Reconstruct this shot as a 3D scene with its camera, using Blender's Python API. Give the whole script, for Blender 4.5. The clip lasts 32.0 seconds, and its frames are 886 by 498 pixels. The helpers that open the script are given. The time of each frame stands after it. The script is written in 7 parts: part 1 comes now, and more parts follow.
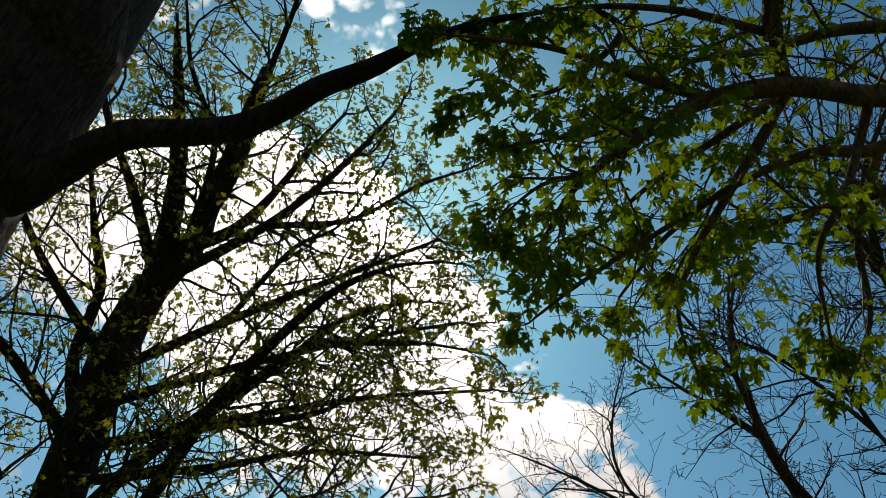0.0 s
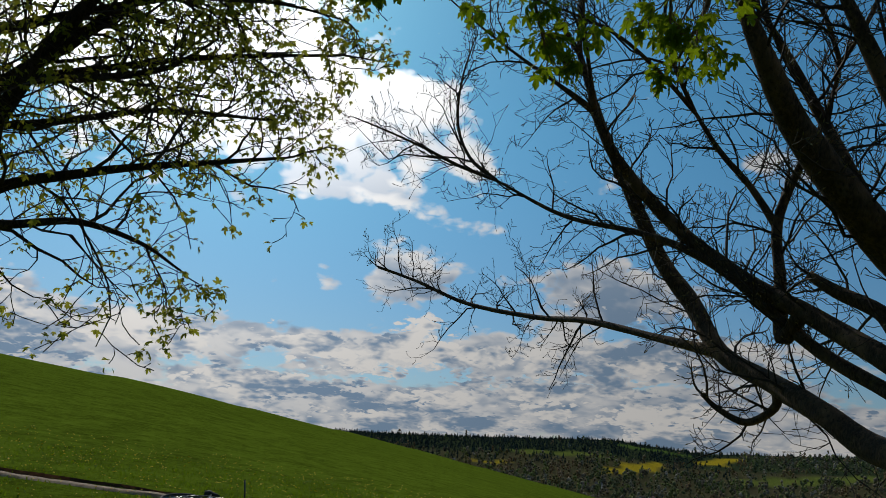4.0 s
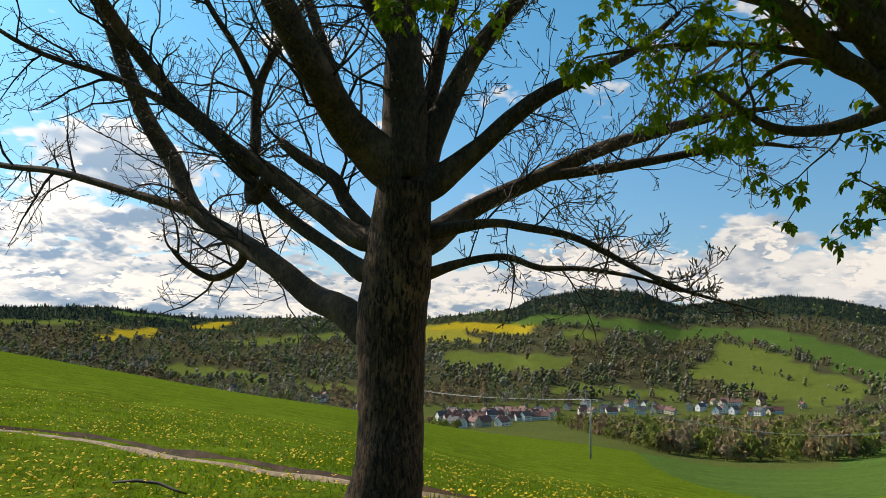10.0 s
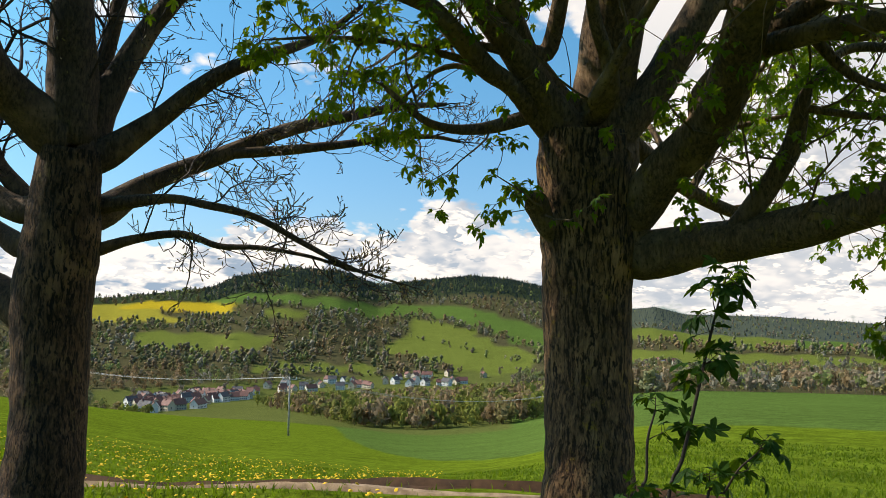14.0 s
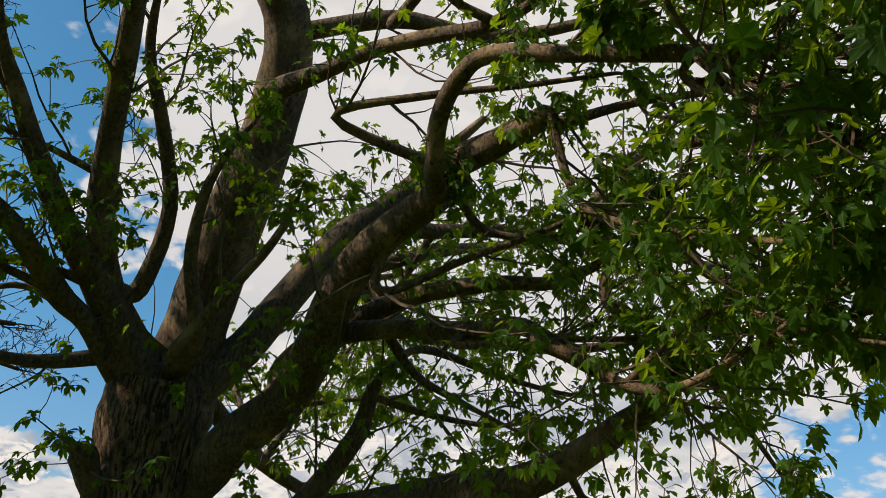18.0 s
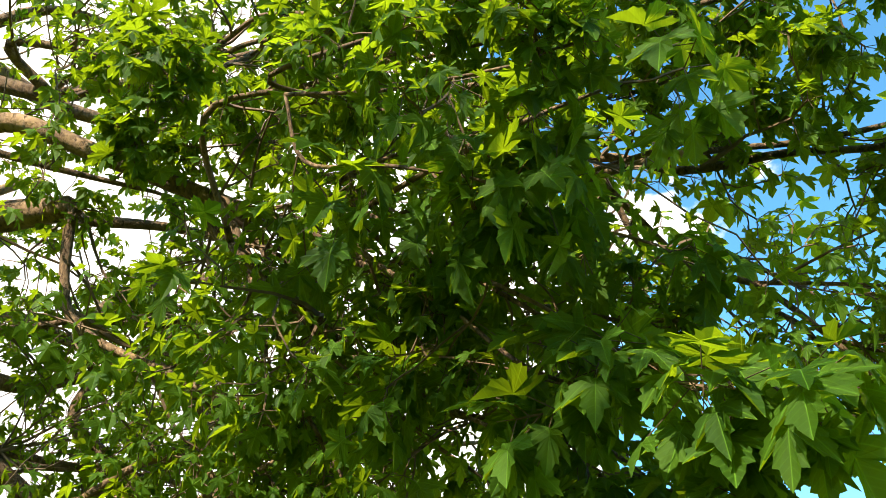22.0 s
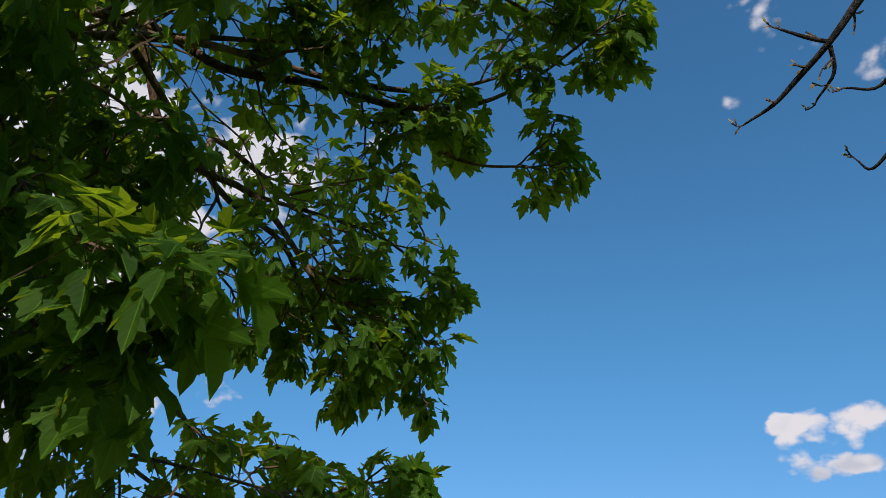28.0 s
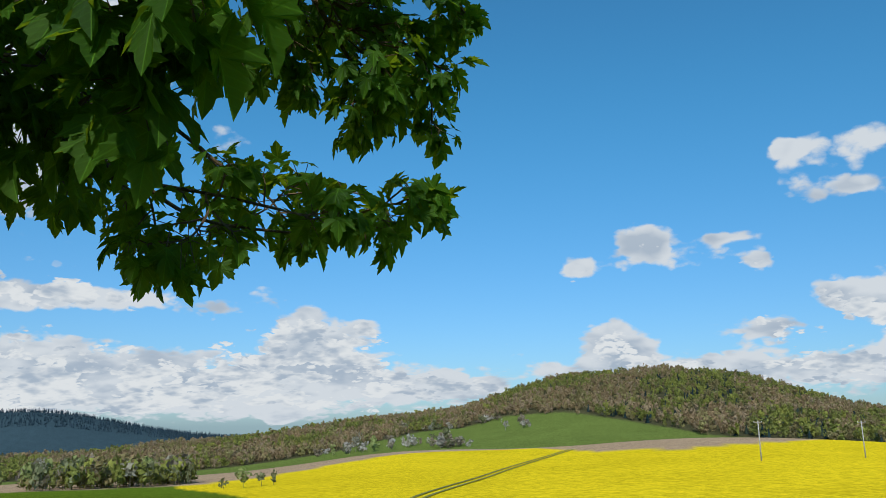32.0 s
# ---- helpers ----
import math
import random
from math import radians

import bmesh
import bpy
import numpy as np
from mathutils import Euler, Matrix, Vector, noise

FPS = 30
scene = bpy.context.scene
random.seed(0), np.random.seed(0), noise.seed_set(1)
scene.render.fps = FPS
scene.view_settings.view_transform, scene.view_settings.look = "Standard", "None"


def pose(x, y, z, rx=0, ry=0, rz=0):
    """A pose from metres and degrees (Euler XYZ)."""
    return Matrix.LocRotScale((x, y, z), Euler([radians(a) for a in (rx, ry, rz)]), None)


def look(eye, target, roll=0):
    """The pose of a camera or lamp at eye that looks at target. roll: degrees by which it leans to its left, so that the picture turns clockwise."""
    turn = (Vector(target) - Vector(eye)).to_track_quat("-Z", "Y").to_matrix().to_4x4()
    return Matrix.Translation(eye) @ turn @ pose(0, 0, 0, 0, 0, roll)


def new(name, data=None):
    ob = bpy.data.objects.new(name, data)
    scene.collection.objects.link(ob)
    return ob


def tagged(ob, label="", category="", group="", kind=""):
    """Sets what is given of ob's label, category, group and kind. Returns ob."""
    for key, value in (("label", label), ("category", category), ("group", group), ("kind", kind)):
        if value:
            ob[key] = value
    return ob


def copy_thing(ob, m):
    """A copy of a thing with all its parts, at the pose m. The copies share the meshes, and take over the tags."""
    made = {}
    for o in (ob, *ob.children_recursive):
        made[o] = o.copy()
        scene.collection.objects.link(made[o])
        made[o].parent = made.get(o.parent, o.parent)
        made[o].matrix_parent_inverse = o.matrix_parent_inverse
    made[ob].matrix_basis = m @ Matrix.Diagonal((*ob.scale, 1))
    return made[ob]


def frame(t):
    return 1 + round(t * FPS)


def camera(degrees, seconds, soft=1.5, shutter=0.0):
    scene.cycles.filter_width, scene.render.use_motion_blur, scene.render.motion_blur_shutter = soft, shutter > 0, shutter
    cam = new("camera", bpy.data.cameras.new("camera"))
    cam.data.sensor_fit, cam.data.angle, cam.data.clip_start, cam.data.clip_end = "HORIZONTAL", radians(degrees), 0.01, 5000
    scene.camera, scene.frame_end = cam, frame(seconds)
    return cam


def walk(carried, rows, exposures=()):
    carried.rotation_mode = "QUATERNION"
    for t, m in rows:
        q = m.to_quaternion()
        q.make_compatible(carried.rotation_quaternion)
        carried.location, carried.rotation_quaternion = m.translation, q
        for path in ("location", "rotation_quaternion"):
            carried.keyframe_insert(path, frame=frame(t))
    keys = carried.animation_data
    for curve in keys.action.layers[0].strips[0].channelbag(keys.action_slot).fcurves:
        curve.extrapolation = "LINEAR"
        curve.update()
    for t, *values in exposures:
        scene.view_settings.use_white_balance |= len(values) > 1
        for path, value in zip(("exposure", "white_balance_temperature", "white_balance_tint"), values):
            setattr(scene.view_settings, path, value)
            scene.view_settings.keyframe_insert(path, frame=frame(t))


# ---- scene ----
import itertools

# ---- camera and its walk ----
cam = camera(59.0, 32.0, soft=0.6)
walk(cam, [
    (0, pose(0.038, 0.012, 1.680, 126.77, -5.70, 6.29)),
    (0.5, pose(0.041, 0.018, 1.678, 124.37, -5.63, 5.84)),
    (1, pose(0.045, 0.012, 1.667, 121.43, -5.37, 4.71)),
    (1.5, pose(0.045, 0.011, 1.667, 118.09, -4.90, 3.57)),
    (2, pose(0.042, 0.013, 1.667, 114.81, -4.41, 2.77)),
    (2.5, pose(0.041, 0.014, 1.663, 111.30, -3.92, 2.49)),
    (3, pose(0.029, 0.018, 1.626, 107.87, -3.65, 1.15)),
    (3.5, pose(0.031, 0.013, 1.628, 105.58, -3.41, -1.46)),
    (5.5, pose(0.146, 0.013, 1.563, 101.09, -2.81, -13.59)),
    (6, pose(0.169, 0.028, 1.563, 99.99, -2.61, -16.66)),
    (6.5, pose(0.170, 0.033, 1.566, 99.04, -2.25, -19.17)),
    (7, pose(0.199, 0.035, 1.561, 97.98, -1.98, -21.74)),
    (7.5, pose(0.231, 0.026, 1.561, 97.78, -1.75, -24.62)),
    (8, pose(0.254, 0.017, 1.560, 97.51, -1.60, -27.76)),
    (8.5, pose(0.282, 0.012, 1.553, 97.24, -1.37, -31.49)),
    (9, pose(0.291, 0.005, 1.551, 96.34, -1.21, -34.43)),
    (9.5, pose(0.304, 0.006, 1.545, 96.20, -1.19, -37.01)),
    (10, pose(0.299, -0.015, 1.545, 95.86, -1.22, -39.45)),
    (10.5, pose(0.295, -0.034, 1.542, 95.14, -1.12, -42.15)),
    (11, pose(0.310, -0.042, 1.538, 94.44, -1.03, -43.87)),
    (11.5, pose(0.314, -0.064, 1.537, 94.22, -0.92, -46.86)),
    (12, pose(0.316, -0.097, 1.534, 94.09, -0.86, -50.71)),
    (12.5, pose(0.307, -0.122, 1.536, 93.88, -0.92, -53.04)),
    (13, pose(0.282, -0.157, 1.533, 93.81, -0.96, -55.33)),
    (15.5, pose(0.404, -0.253, 1.585, 99.65, -0.83, -71.42)),
    (16, pose(0.421, -0.258, 1.594, 102.64, -1.23, -75.38)),
    (16.5, pose(0.427, -0.266, 1.604, 105.93, -1.84, -78.72)),
    (17, pose(0.443, -0.280, 1.616, 108.91, -2.35, -81.39)),
    (17.5, pose(0.447, -0.294, 1.622, 111.46, -2.70, -85.12)),
    (18, pose(0.453, -0.315, 1.629, 114.21, -3.54, -90.31)),
    (18.5, pose(0.458, -0.345, 1.643, 116.94, -3.83, -95.55)),
    (19, pose(0.453, -0.373, 1.652, 119.52, -4.41, -100.11)),
    (19.5, pose(0.446, -0.395, 1.650, 121.10, -4.67, -103.59)),
    (20, pose(0.430, -0.429, 1.659, 121.99, -4.59, -107.97)),
    (20.5, pose(0.439, -0.461, 1.689, 122.94, -4.80, -112.99)),
    (21, pose(0.424, -0.486, 1.705, 123.37, -4.95, -116.73)),
    (21.5, pose(0.398, -0.472, 1.705, 124.38, -3.60, -121.91)),
    (22, pose(0.384, -0.495, 1.704, 125.42, -3.30, -126.03)),
    (22.5, pose(0.376, -0.523, 1.713, 126.84, -3.00, -130.25)),
    (23, pose(0.371, -0.528, 1.709, 127.33, -3.11, -135.30)),
    (23.5, pose(0.366, -0.540, 1.718, 128.54, -2.54, -138.98)),
    (24, pose(0.331, -0.562, 1.719, 129.25, -2.99, -142.98)),
    (24.5, pose(0.310, -0.579, 1.715, 130.00, -2.76, -147.23)),
    (25, pose(0.286, -0.584, 1.733, 129.76, -2.91, -150.69)),
    (25.5, pose(0.267, -0.596, 1.734, 129.54, -2.68, -153.75)),
    (27.5, pose(0.244, -0.681, 1.673, 124.96, -2.16, -159.38)),
    (28, pose(0.246, -0.690, 1.665, 121.62, -1.20, -158.71)),
    (28.5, pose(0.250, -0.695, 1.660, 118.28, -0.71, -158.46)),
    (29, pose(0.255, -0.702, 1.649, 115.48, -0.04, -158.52)),
    (29.5, pose(0.257, -0.702, 1.637, 112.65, 0.39, -158.45)),
    (30, pose(0.258, -0.704, 1.630, 110.00, 0.59, -158.38)),
    (30.5, pose(0.258, -0.706, 1.619, 107.57, 0.69, -158.28)),
    (31, pose(0.260, -0.695, 1.627, 106.00, 0.65, -158.04)),
    (31.5, pose(0.262, -0.689, 1.632, 105.00, 0.66, -157.82)),
    (32, pose(0.262, -0.686, 1.634, 102.62, 0.65, -157.54)),
], [
    (0, -1.15, 7400, 14), (2, -1.2, 6900, 13), (3.5, -1.2, 6500, 10), (5.5, -1.0, 6800, 10), (7, -0.75, 6800, 10), (9, -0.15, 7000, 11), (13, 0.45, 7300, 13), (15.5, 0.4, 7000, 13),
    (17.5, 0.05, 7000, 13), (19, 0.3, 7000, 13), (21, 1.65, 6900, 11), (23, 1.7, 7900, 12), (25, 0.95, 6900, 14), (25.5, 0.85, 6800, 14), (27.5, 0.1, 6500, 19), (28.5, 0.0, 6400, 18),
    (30, 0.0, 6000, 11), (32, -0.1, 6000, 7)])

# ---- sky, clouds and sun ----
SUN_AZ, SUN_EL = -18.0, 38.5


def bearing(az, el=0.0):
    """The way towards a bearing (degrees clockwise from +y) and a height over the horizon."""
    a, e = radians(az), radians(el)
    return Vector((math.sin(a) * math.cos(e), math.cos(a) * math.cos(e), math.sin(e)))


class Nodes:
    """Short hand for wiring node trees."""

    def __init__(self, tree):
        self.tree = tree
        tree.nodes.clear()

    def add(self, kind, sets=None, **values):
        n = self.tree.nodes.new(kind)
        for k, v in (sets or {}).items():
            setattr(n, k, v)
        for k, v in values.items():
            self.put(n, k.replace("_", " "), v)
        return n

    def put(self, n, key, v):
        sock = n.inputs[int(key[1:])] if key[0] == "i" and key[1:].isdigit() else n.inputs[key]
        if isinstance(v, bpy.types.NodeSocket):
            self.tree.links.new(v, sock)
        else:
            sock.default_value = v

    def math(self, op, a, b=0.0, clamp=False):
        n = self.add("ShaderNodeMath", {"operation": op, "use_clamp": clamp}, i0=a, i1=b)
        return n.outputs[0]

    def ramp(self, v, lo, hi):
        n = self.add("ShaderNodeMapRange", {"interpolation_type": "SMOOTHSTEP"}, i0=v, i1=lo, i2=hi)
        return n.outputs[0]

    def mix(self, f, a, b, mode="MIX"):
        n = self.add("ShaderNodeMix", {"data_type": "RGBA", "blend_type": mode}, i0=f)
        self.put(n, "i6", a)
        self.put(n, "i7", b)
        return n.outputs[2]

    def noise(self, vec, scale, detail=4.0, rough=0.55, lac=2.0):
        n = self.add("ShaderNodeTexNoise", None, Vector=vec, Scale=scale, Detail=detail, Roughness=rough, Lacunarity=lac)
        return n.outputs[0]


world = bpy.data.worlds.new("sky")
scene.world = world
world.use_nodes = True
w = Nodes(world.node_tree)
sky = w.add("ShaderNodeTexSky", {"sky_type": "NISHITA", "sun_disc": False, "sun_elevation": radians(SUN_EL),
                                 "sun_rotation": radians(SUN_AZ % 360), "air_density": 1.0, "dust_density": 0.6, "ozone_density": 2.2})
way = w.add("ShaderNodeTexCoord").outputs["Generated"]
split = w.add("ShaderNodeSeparateXYZ", None, i0=way)
dx, dy, dz = split.outputs
az = w.math("MULTIPLY", w.math("ARCTAN2", dx, dy), 180 / math.pi)
el = w.math("MULTIPLY", w.math("ARCSINE", dz), 180 / math.pi)


def banks(spots):
    """Sum of soft rounded banks: bearing, height, half width, half height, weight."""
    total = None
    for a, e, sa, se, k in spots:
        off = w.math("SUBTRACT", az, a)
        off = w.math("WRAP", off, 180.0)
        off.node.inputs[2].default_value = -180.0
        u = w.math("DIVIDE", off, sa)
        v = w.math("DIVIDE", w.math("SUBTRACT", el, e), se)
        d = w.math("ADD", w.math("MULTIPLY", u, u), w.math("MULTIPLY", v, v))
        g = w.math("MULTIPLY", w.math("EXPONENT", w.math("MULTIPLY", d, -1.0)), k)
        total = g if total is None else w.math("ADD", total, g)
    return total


# Cloud banks over the valley, a bright field round the sun, single heaps over the far hill.
cover = banks([
    (-23, 33, 19, 11, 0.46), (-8, 23, 9, 4.5, 0.40), (-6, 18, 4, 2.0, 0.30), (2.5, 24.5, 5, 2.4, 0.30), (5, 20.7, 3.5, 1.2, 0.28), (-20, 24, 9, 5, 0.26), (-38, 34, 12, 8, 0.32),
    (0.9, 11.2, 3.6, 2.4, 0.48), (13, 11.2, 4.6, 2.4, 0.44), (19, 11.4, 4, 2.0, 0.38), (-28, 8.6, 6, 2.4, 0.44), (-14, 6.6, 18, 1.7, 0.36), (7, 6.6, 16, 1.7, 0.34)])
cover = w.math("ADD", cover, banks([
    (21, 6.6, 8, 2.4, 0.34), (2.5, 2.6, 8, 1.6, 0.44), (15, 3.0, 10, 1.8, 0.44), (-9, 3.6, 4, 1.2, 0.34), (29, 2.6, 12, 2.0, 0.42), (-30, 4, 10, 2.4, 0.38), (-16, 1.5, 16, 3.0, 0.26), (14, 0.5, 26, 2.0, 0.24), (28, 20, 5, 2, 0.36), (20, 25, 4, 2, 0.34), (36, 15, 4, 1.6, 0.34),
    (61, 6.6, 2.6, 1.5, 0.48), (51, 4.8, 7, 2.2, 0.42), (43, 2.8, 8, 1.6, 0.40), (45, 17, 3, 1.2, 0.32), (38, 20, 4, 2.0, 0.28), (66, 3.2, 12, 2.2, 0.42), (92, 3, 28, 4.0, 0.36), (76, 5, 8, 2.5, 0.31)]))
cover = w.math("ADD", cover, banks([
    (92, 12, 16, 12, 0.43), (73, 27, 9, 8, 0.38), (70, 38, 12, 8, 0.30), (86, 22, 12, 14, 0.27), (92, 40, 24, 18, 0.49), (118, 32, 20, 20, 0.49), (104, 25, 20, 14, 0.23), (146, 36, 6, 3.5, 0.30), (164, 27, 14, 8, -0.2),
    (133, 8.6, 8, 0.9, 0.42), (134, 4.2, 13, 1.6, 0.40), (140, 1.8, 18, 1.5, 0.40), (147.6, 6.0, 2.6, 2.3, 0.54), (152, 6.8, 2.2, 1.0, 0.40), (149.5, 4, 5, 1.6, 0.36), (157, 2.8, 6, 0.9, 0.34)]))
cover = w.math("ADD", cover, banks([
    (172.2, 12.3, 2.3, 1.7, 0.58), (167.6, 10.8, 1.6, 0.8, 0.46), (180.1, 10.6, 1.4, 1.0, 0.44), (178, 12.4, 1.6, 0.4, 0.24), (180.3, 6.1, 2.4, 1.1, 0.50), (169.8, 5.0, 1.9, 2.1, 0.56),
    (175, 3.4, 7, 1.2, 0.44), (187.5, 17.5, 2.8, 1.8, 0.36), (182.5, 18, 1.6, 1.0, 0.34), (187, 14.8, 4, 0.9, 0.26), (184.6, 8.1, 2.4, 1.2, 0.46), (188, 7.0, 3, 2, 0.44), (186, 3.4, 8, 1.6, 0.40)]))
# Heaps grow smaller towards the horizon.
grow = w.math("DIVIDE", 0.72, w.math("POWER", w.math("ADD", w.math("MAXIMUM", dz, 0.0), 0.12), 0.35))
stretch = w.add("ShaderNodeVectorMath", {"operation": "SCALE"}, i0=w.add("ShaderNodeCombineXYZ", None, i0=dx, i1=dy, i2=w.math("MULTIPLY", dz, 1.6)).outputs[0], Scale=grow).outputs[0]


def puff(v, scale):
    """Rounded lobes with creases between them."""
    return w.math("SUBTRACT", w.math("ABSOLUTE", w.math("SUBTRACT", w.math("MULTIPLY", w.noise(v, scale, 1.0, 0.4), 2.0), 1.0)), 0.2)


def fluff(v):
    """Large forms, and heaped lobes on them at three sizes."""
    total = w.math("MULTIPLY", w.math("SUBTRACT", w.noise(v, 4.6, 3.0, 0.5), 0.5), 0.75)
    for scale, k in ((9.0, 0.34), (22.0, 0.26), (52.0, 0.11)):
        total = w.math("ADD", total, w.math("MULTIPLY", puff(v, scale), k))
    return w.math("ADD", total, w.math("MULTIPLY", w.math("SUBTRACT", w.noise(v, 46.0, 5.0, 0.6), 0.5), 0.18))


def moved(v, step):
    return w.add("ShaderNodeVectorMath", {"operation": "ADD"}, i0=v, i1=tuple(step)).outputs[0]


def mass(v):
    """The rounded forms alone, for the clouds' light and shade."""
    total = w.math("MULTIPLY", w.noise(v, 5.0, 3.0, 0.5), 0.95)
    for scale, k in ((11.0, 0.22), (27.0, 0.18)):
        total = w.math("ADD", total, w.math("MULTIPLY", puff(v, scale), k))
    return total


# Tops and sun-side rims are white, thick bellies grey-blue.
here = fluff(stretch)
dens = w.math("SUBTRACT", w.math("ADD", here, cover), 0.20)
alpha = w.ramp(dens, -0.02, 0.10)
rim = w.math("SUBTRACT", mass(stretch), mass(moved(stretch, (0.0, 0.0, 0.075))))
lit = w.ramp(w.math("ADD", rim, w.math("MULTIPLY", dens, -0.34)), -0.26, 0.06)
# clouds whiten with height over the horizon
lit = w.math("MAXIMUM", lit, w.math("MULTIPLY", w.ramp(dz, 0.16, 0.40), 0.8))
# A second row of small crisp heaps stands before the deck, low over the horizon.
fore = w.add("ShaderNodeVectorMath", {"operation": "MULTIPLY_ADD"}, i0=stretch, i1=(1.7, 1.7, 1.9), i2=(3.1, 1.7, 0.4)).outputs[0]
lump = fluff(fore)
low = w.math("MULTIPLY", w.ramp(el, 15.0, 8.0), w.math("MINIMUM", cover, 0.45))
thick = w.math("SUBTRACT", w.math("ADD", lump, w.math("MULTIPLY", low, 0.75)), 0.25)
alpha_fore = w.math("MULTIPLY", w.ramp(thick, 0.0, 0.06), w.ramp(low, 0.04, 0.16))
lit_fore = w.ramp(w.math("ADD", w.math("SUBTRACT", mass(fore), mass(moved(fore, (0.0, 0.0, 0.09)))), w.math("MULTIPLY", thick, -0.5)), -0.24, 0.05)
toward = w.add("ShaderNodeVectorMath", {"operation": "DOT_PRODUCT"}, i0=way, i1=tuple(bearing(SUN_AZ, SUN_EL))).outputs["Value"]
glow = w.math("POWER", w.math("MAXIMUM", toward, 0.0), 18.0)
core = w.math("POWER", w.math("MAXIMUM", toward, 0.0), 1600.0)
halo = w.math("POWER", w.math("MAXIMUM", toward, 0.0), 5.0)
shine = w.math("ADD", 0.80, w.math("ADD", w.math("ADD", w.math("MULTIPLY", glow, 4.6), w.math("MULTIPLY", halo, 1.1)), w.math("MULTIPLY", core, 30.0)))
belly = w.mix(w.ramp(w.math("ADD", w.math("MULTIPLY", toward, -1.0), w.math("MULTIPLY", dz, 0.8)), -0.6, 0.3), (0.27, 0.40, 0.57, 1), (0.54, 0.61, 0.70, 1))
heap = w.mix(lit, belly, (0.90, 0.91, 0.92, 1))
heap = w.mix(alpha_fore, heap, w.mix(lit_fore, belly, (1.02, 1.0, 0.97, 1)))
alpha = w.math("MAXIMUM", alpha, alpha_fore)
heap = w.add("ShaderNodeVectorMath", {"operation": "SCALE"}, i0=heap, Scale=shine).outputs[0]
blue = w.add("ShaderNodeVectorMath", {"operation": "SCALE"}, i0=sky.outputs[0], Scale=0.108).outputs[0]
tint = w.mix(w.ramp(el, -2.0, 26.0), (0.60, 0.80, 1.06, 1), (0.50, 1.15, 1.31, 1))
blue = w.mix(1.0, blue, tint, "MULTIPLY")
blue = w.add("ShaderNodeVectorMath", {"operation": "SCALE"}, i0=blue, Scale=w.math("ADD", 1.0, w.math("MULTIPLY", halo, 0.5))).outputs[0]
disc = w.math("MULTIPLY", w.math("POWER", w.math("MAXIMUM", toward, 0.0), 9000.0), 120.0)
seen = w.add("ShaderNodeVectorMath", {"operation": "ADD"}, i0=w.mix(alpha, blue, heap), i1=disc).outputs[0]
back = w.add("ShaderNodeBackground", None, Color=seen, Strength=1.0)
w.add("ShaderNodeOutputWorld", None, Surface=back.outputs[0])

sun = new("sun", bpy.data.lights.new("sun", "SUN"))
sun.data.energy, sun.data.angle, sun.data.color = 4.2, radians(0.53), (1.0, 0.93, 0.82)
sun.matrix_world = look(bearing(SUN_AZ, SUN_EL) * 60, (0, 0, 0))

# ---- materials ----
def material(name):
    m = bpy.data.materials.new(name)
    m.use_nodes = True
    return m, Nodes(m.node_tree)


def finish(n, color, rough=0.8, bump=None, strength=0.5, dist=0.01, metal=0.0, spec=0.3):
    b = n.add("ShaderNodeBsdfPrincipled", None, Base_Color=color, Roughness=rough, Metallic=metal, Specular_IOR_Level=spec)
    if bump is not None:
        n.put(b, "Normal", n.add("ShaderNodeBump", None, Strength=strength, Distance=dist, Height=bump).outputs[0])
    n.add("ShaderNodeOutputMaterial", None, Surface=b.outputs[0])
    return b


def coords(n):
    return n.add("ShaderNodeTexCoord").outputs["Object"]


def squeezed(n, vec, s):
    return n.add("ShaderNodeVectorMath", {"operation": "MULTIPLY"}, i0=vec, i1=s).outputs[0]


def bark(name, dark, pale, moss, amount, drawn=0.2, lo=0.40, hi=0.54):
    m, n = material(name)
    v = coords(n)
    long = squeezed(n, v, (1, 1, 0.35))
    bent = n.add("ShaderNodeVectorMath", {"operation": "ADD"}, i0=squeezed(n, v, (1, 1, drawn)), i1=n.add("ShaderNodeVectorMath", {"operation": "SCALE"}, i0=n.add("ShaderNodeTexNoise", None, Vector=v, Scale=9.0, Detail=4.0).outputs[1], Scale=0.05).outputs[0]).outputs[0]
    ridge = n.noise(bent, 52.0, 5.0, 0.65)
    crack = n.ramp(ridge, lo, hi)
    grain = n.noise(long, 60.0, 6.0, 0.65)
    broad = n.noise(v, 3.0, 4.0)
    c = n.mix(n.ramp(grain, 0.3, 0.72), dark, pale)
    c = n.mix(n.ramp(broad, 0.48, 0.70), c, tuple(x * 1.45 for x in pale[:3]) + (1,))
    c = n.mix(n.math("MULTIPLY", n.ramp(n.noise(long, 11.0, 5.0, 0.65), 0.58, 0.40), 0.45), c, tuple(x * 1.2 for x in dark[:3]) + (1,))
    c = n.mix(n.math("MULTIPLY", n.ramp(n.noise(v, 7.0, 6.0, 0.7), 0.56, 0.68), amount), c, moss)
    c = n.mix(crack, tuple(x * 0.5 for x in dark[:3]) + (1,), c)
    finish(n, c, 0.9, n.math("ADD", n.math("MULTIPLY", crack, 0.7), n.math("MULTIPLY", grain, 0.8)), 0.9, 0.012)
    return m


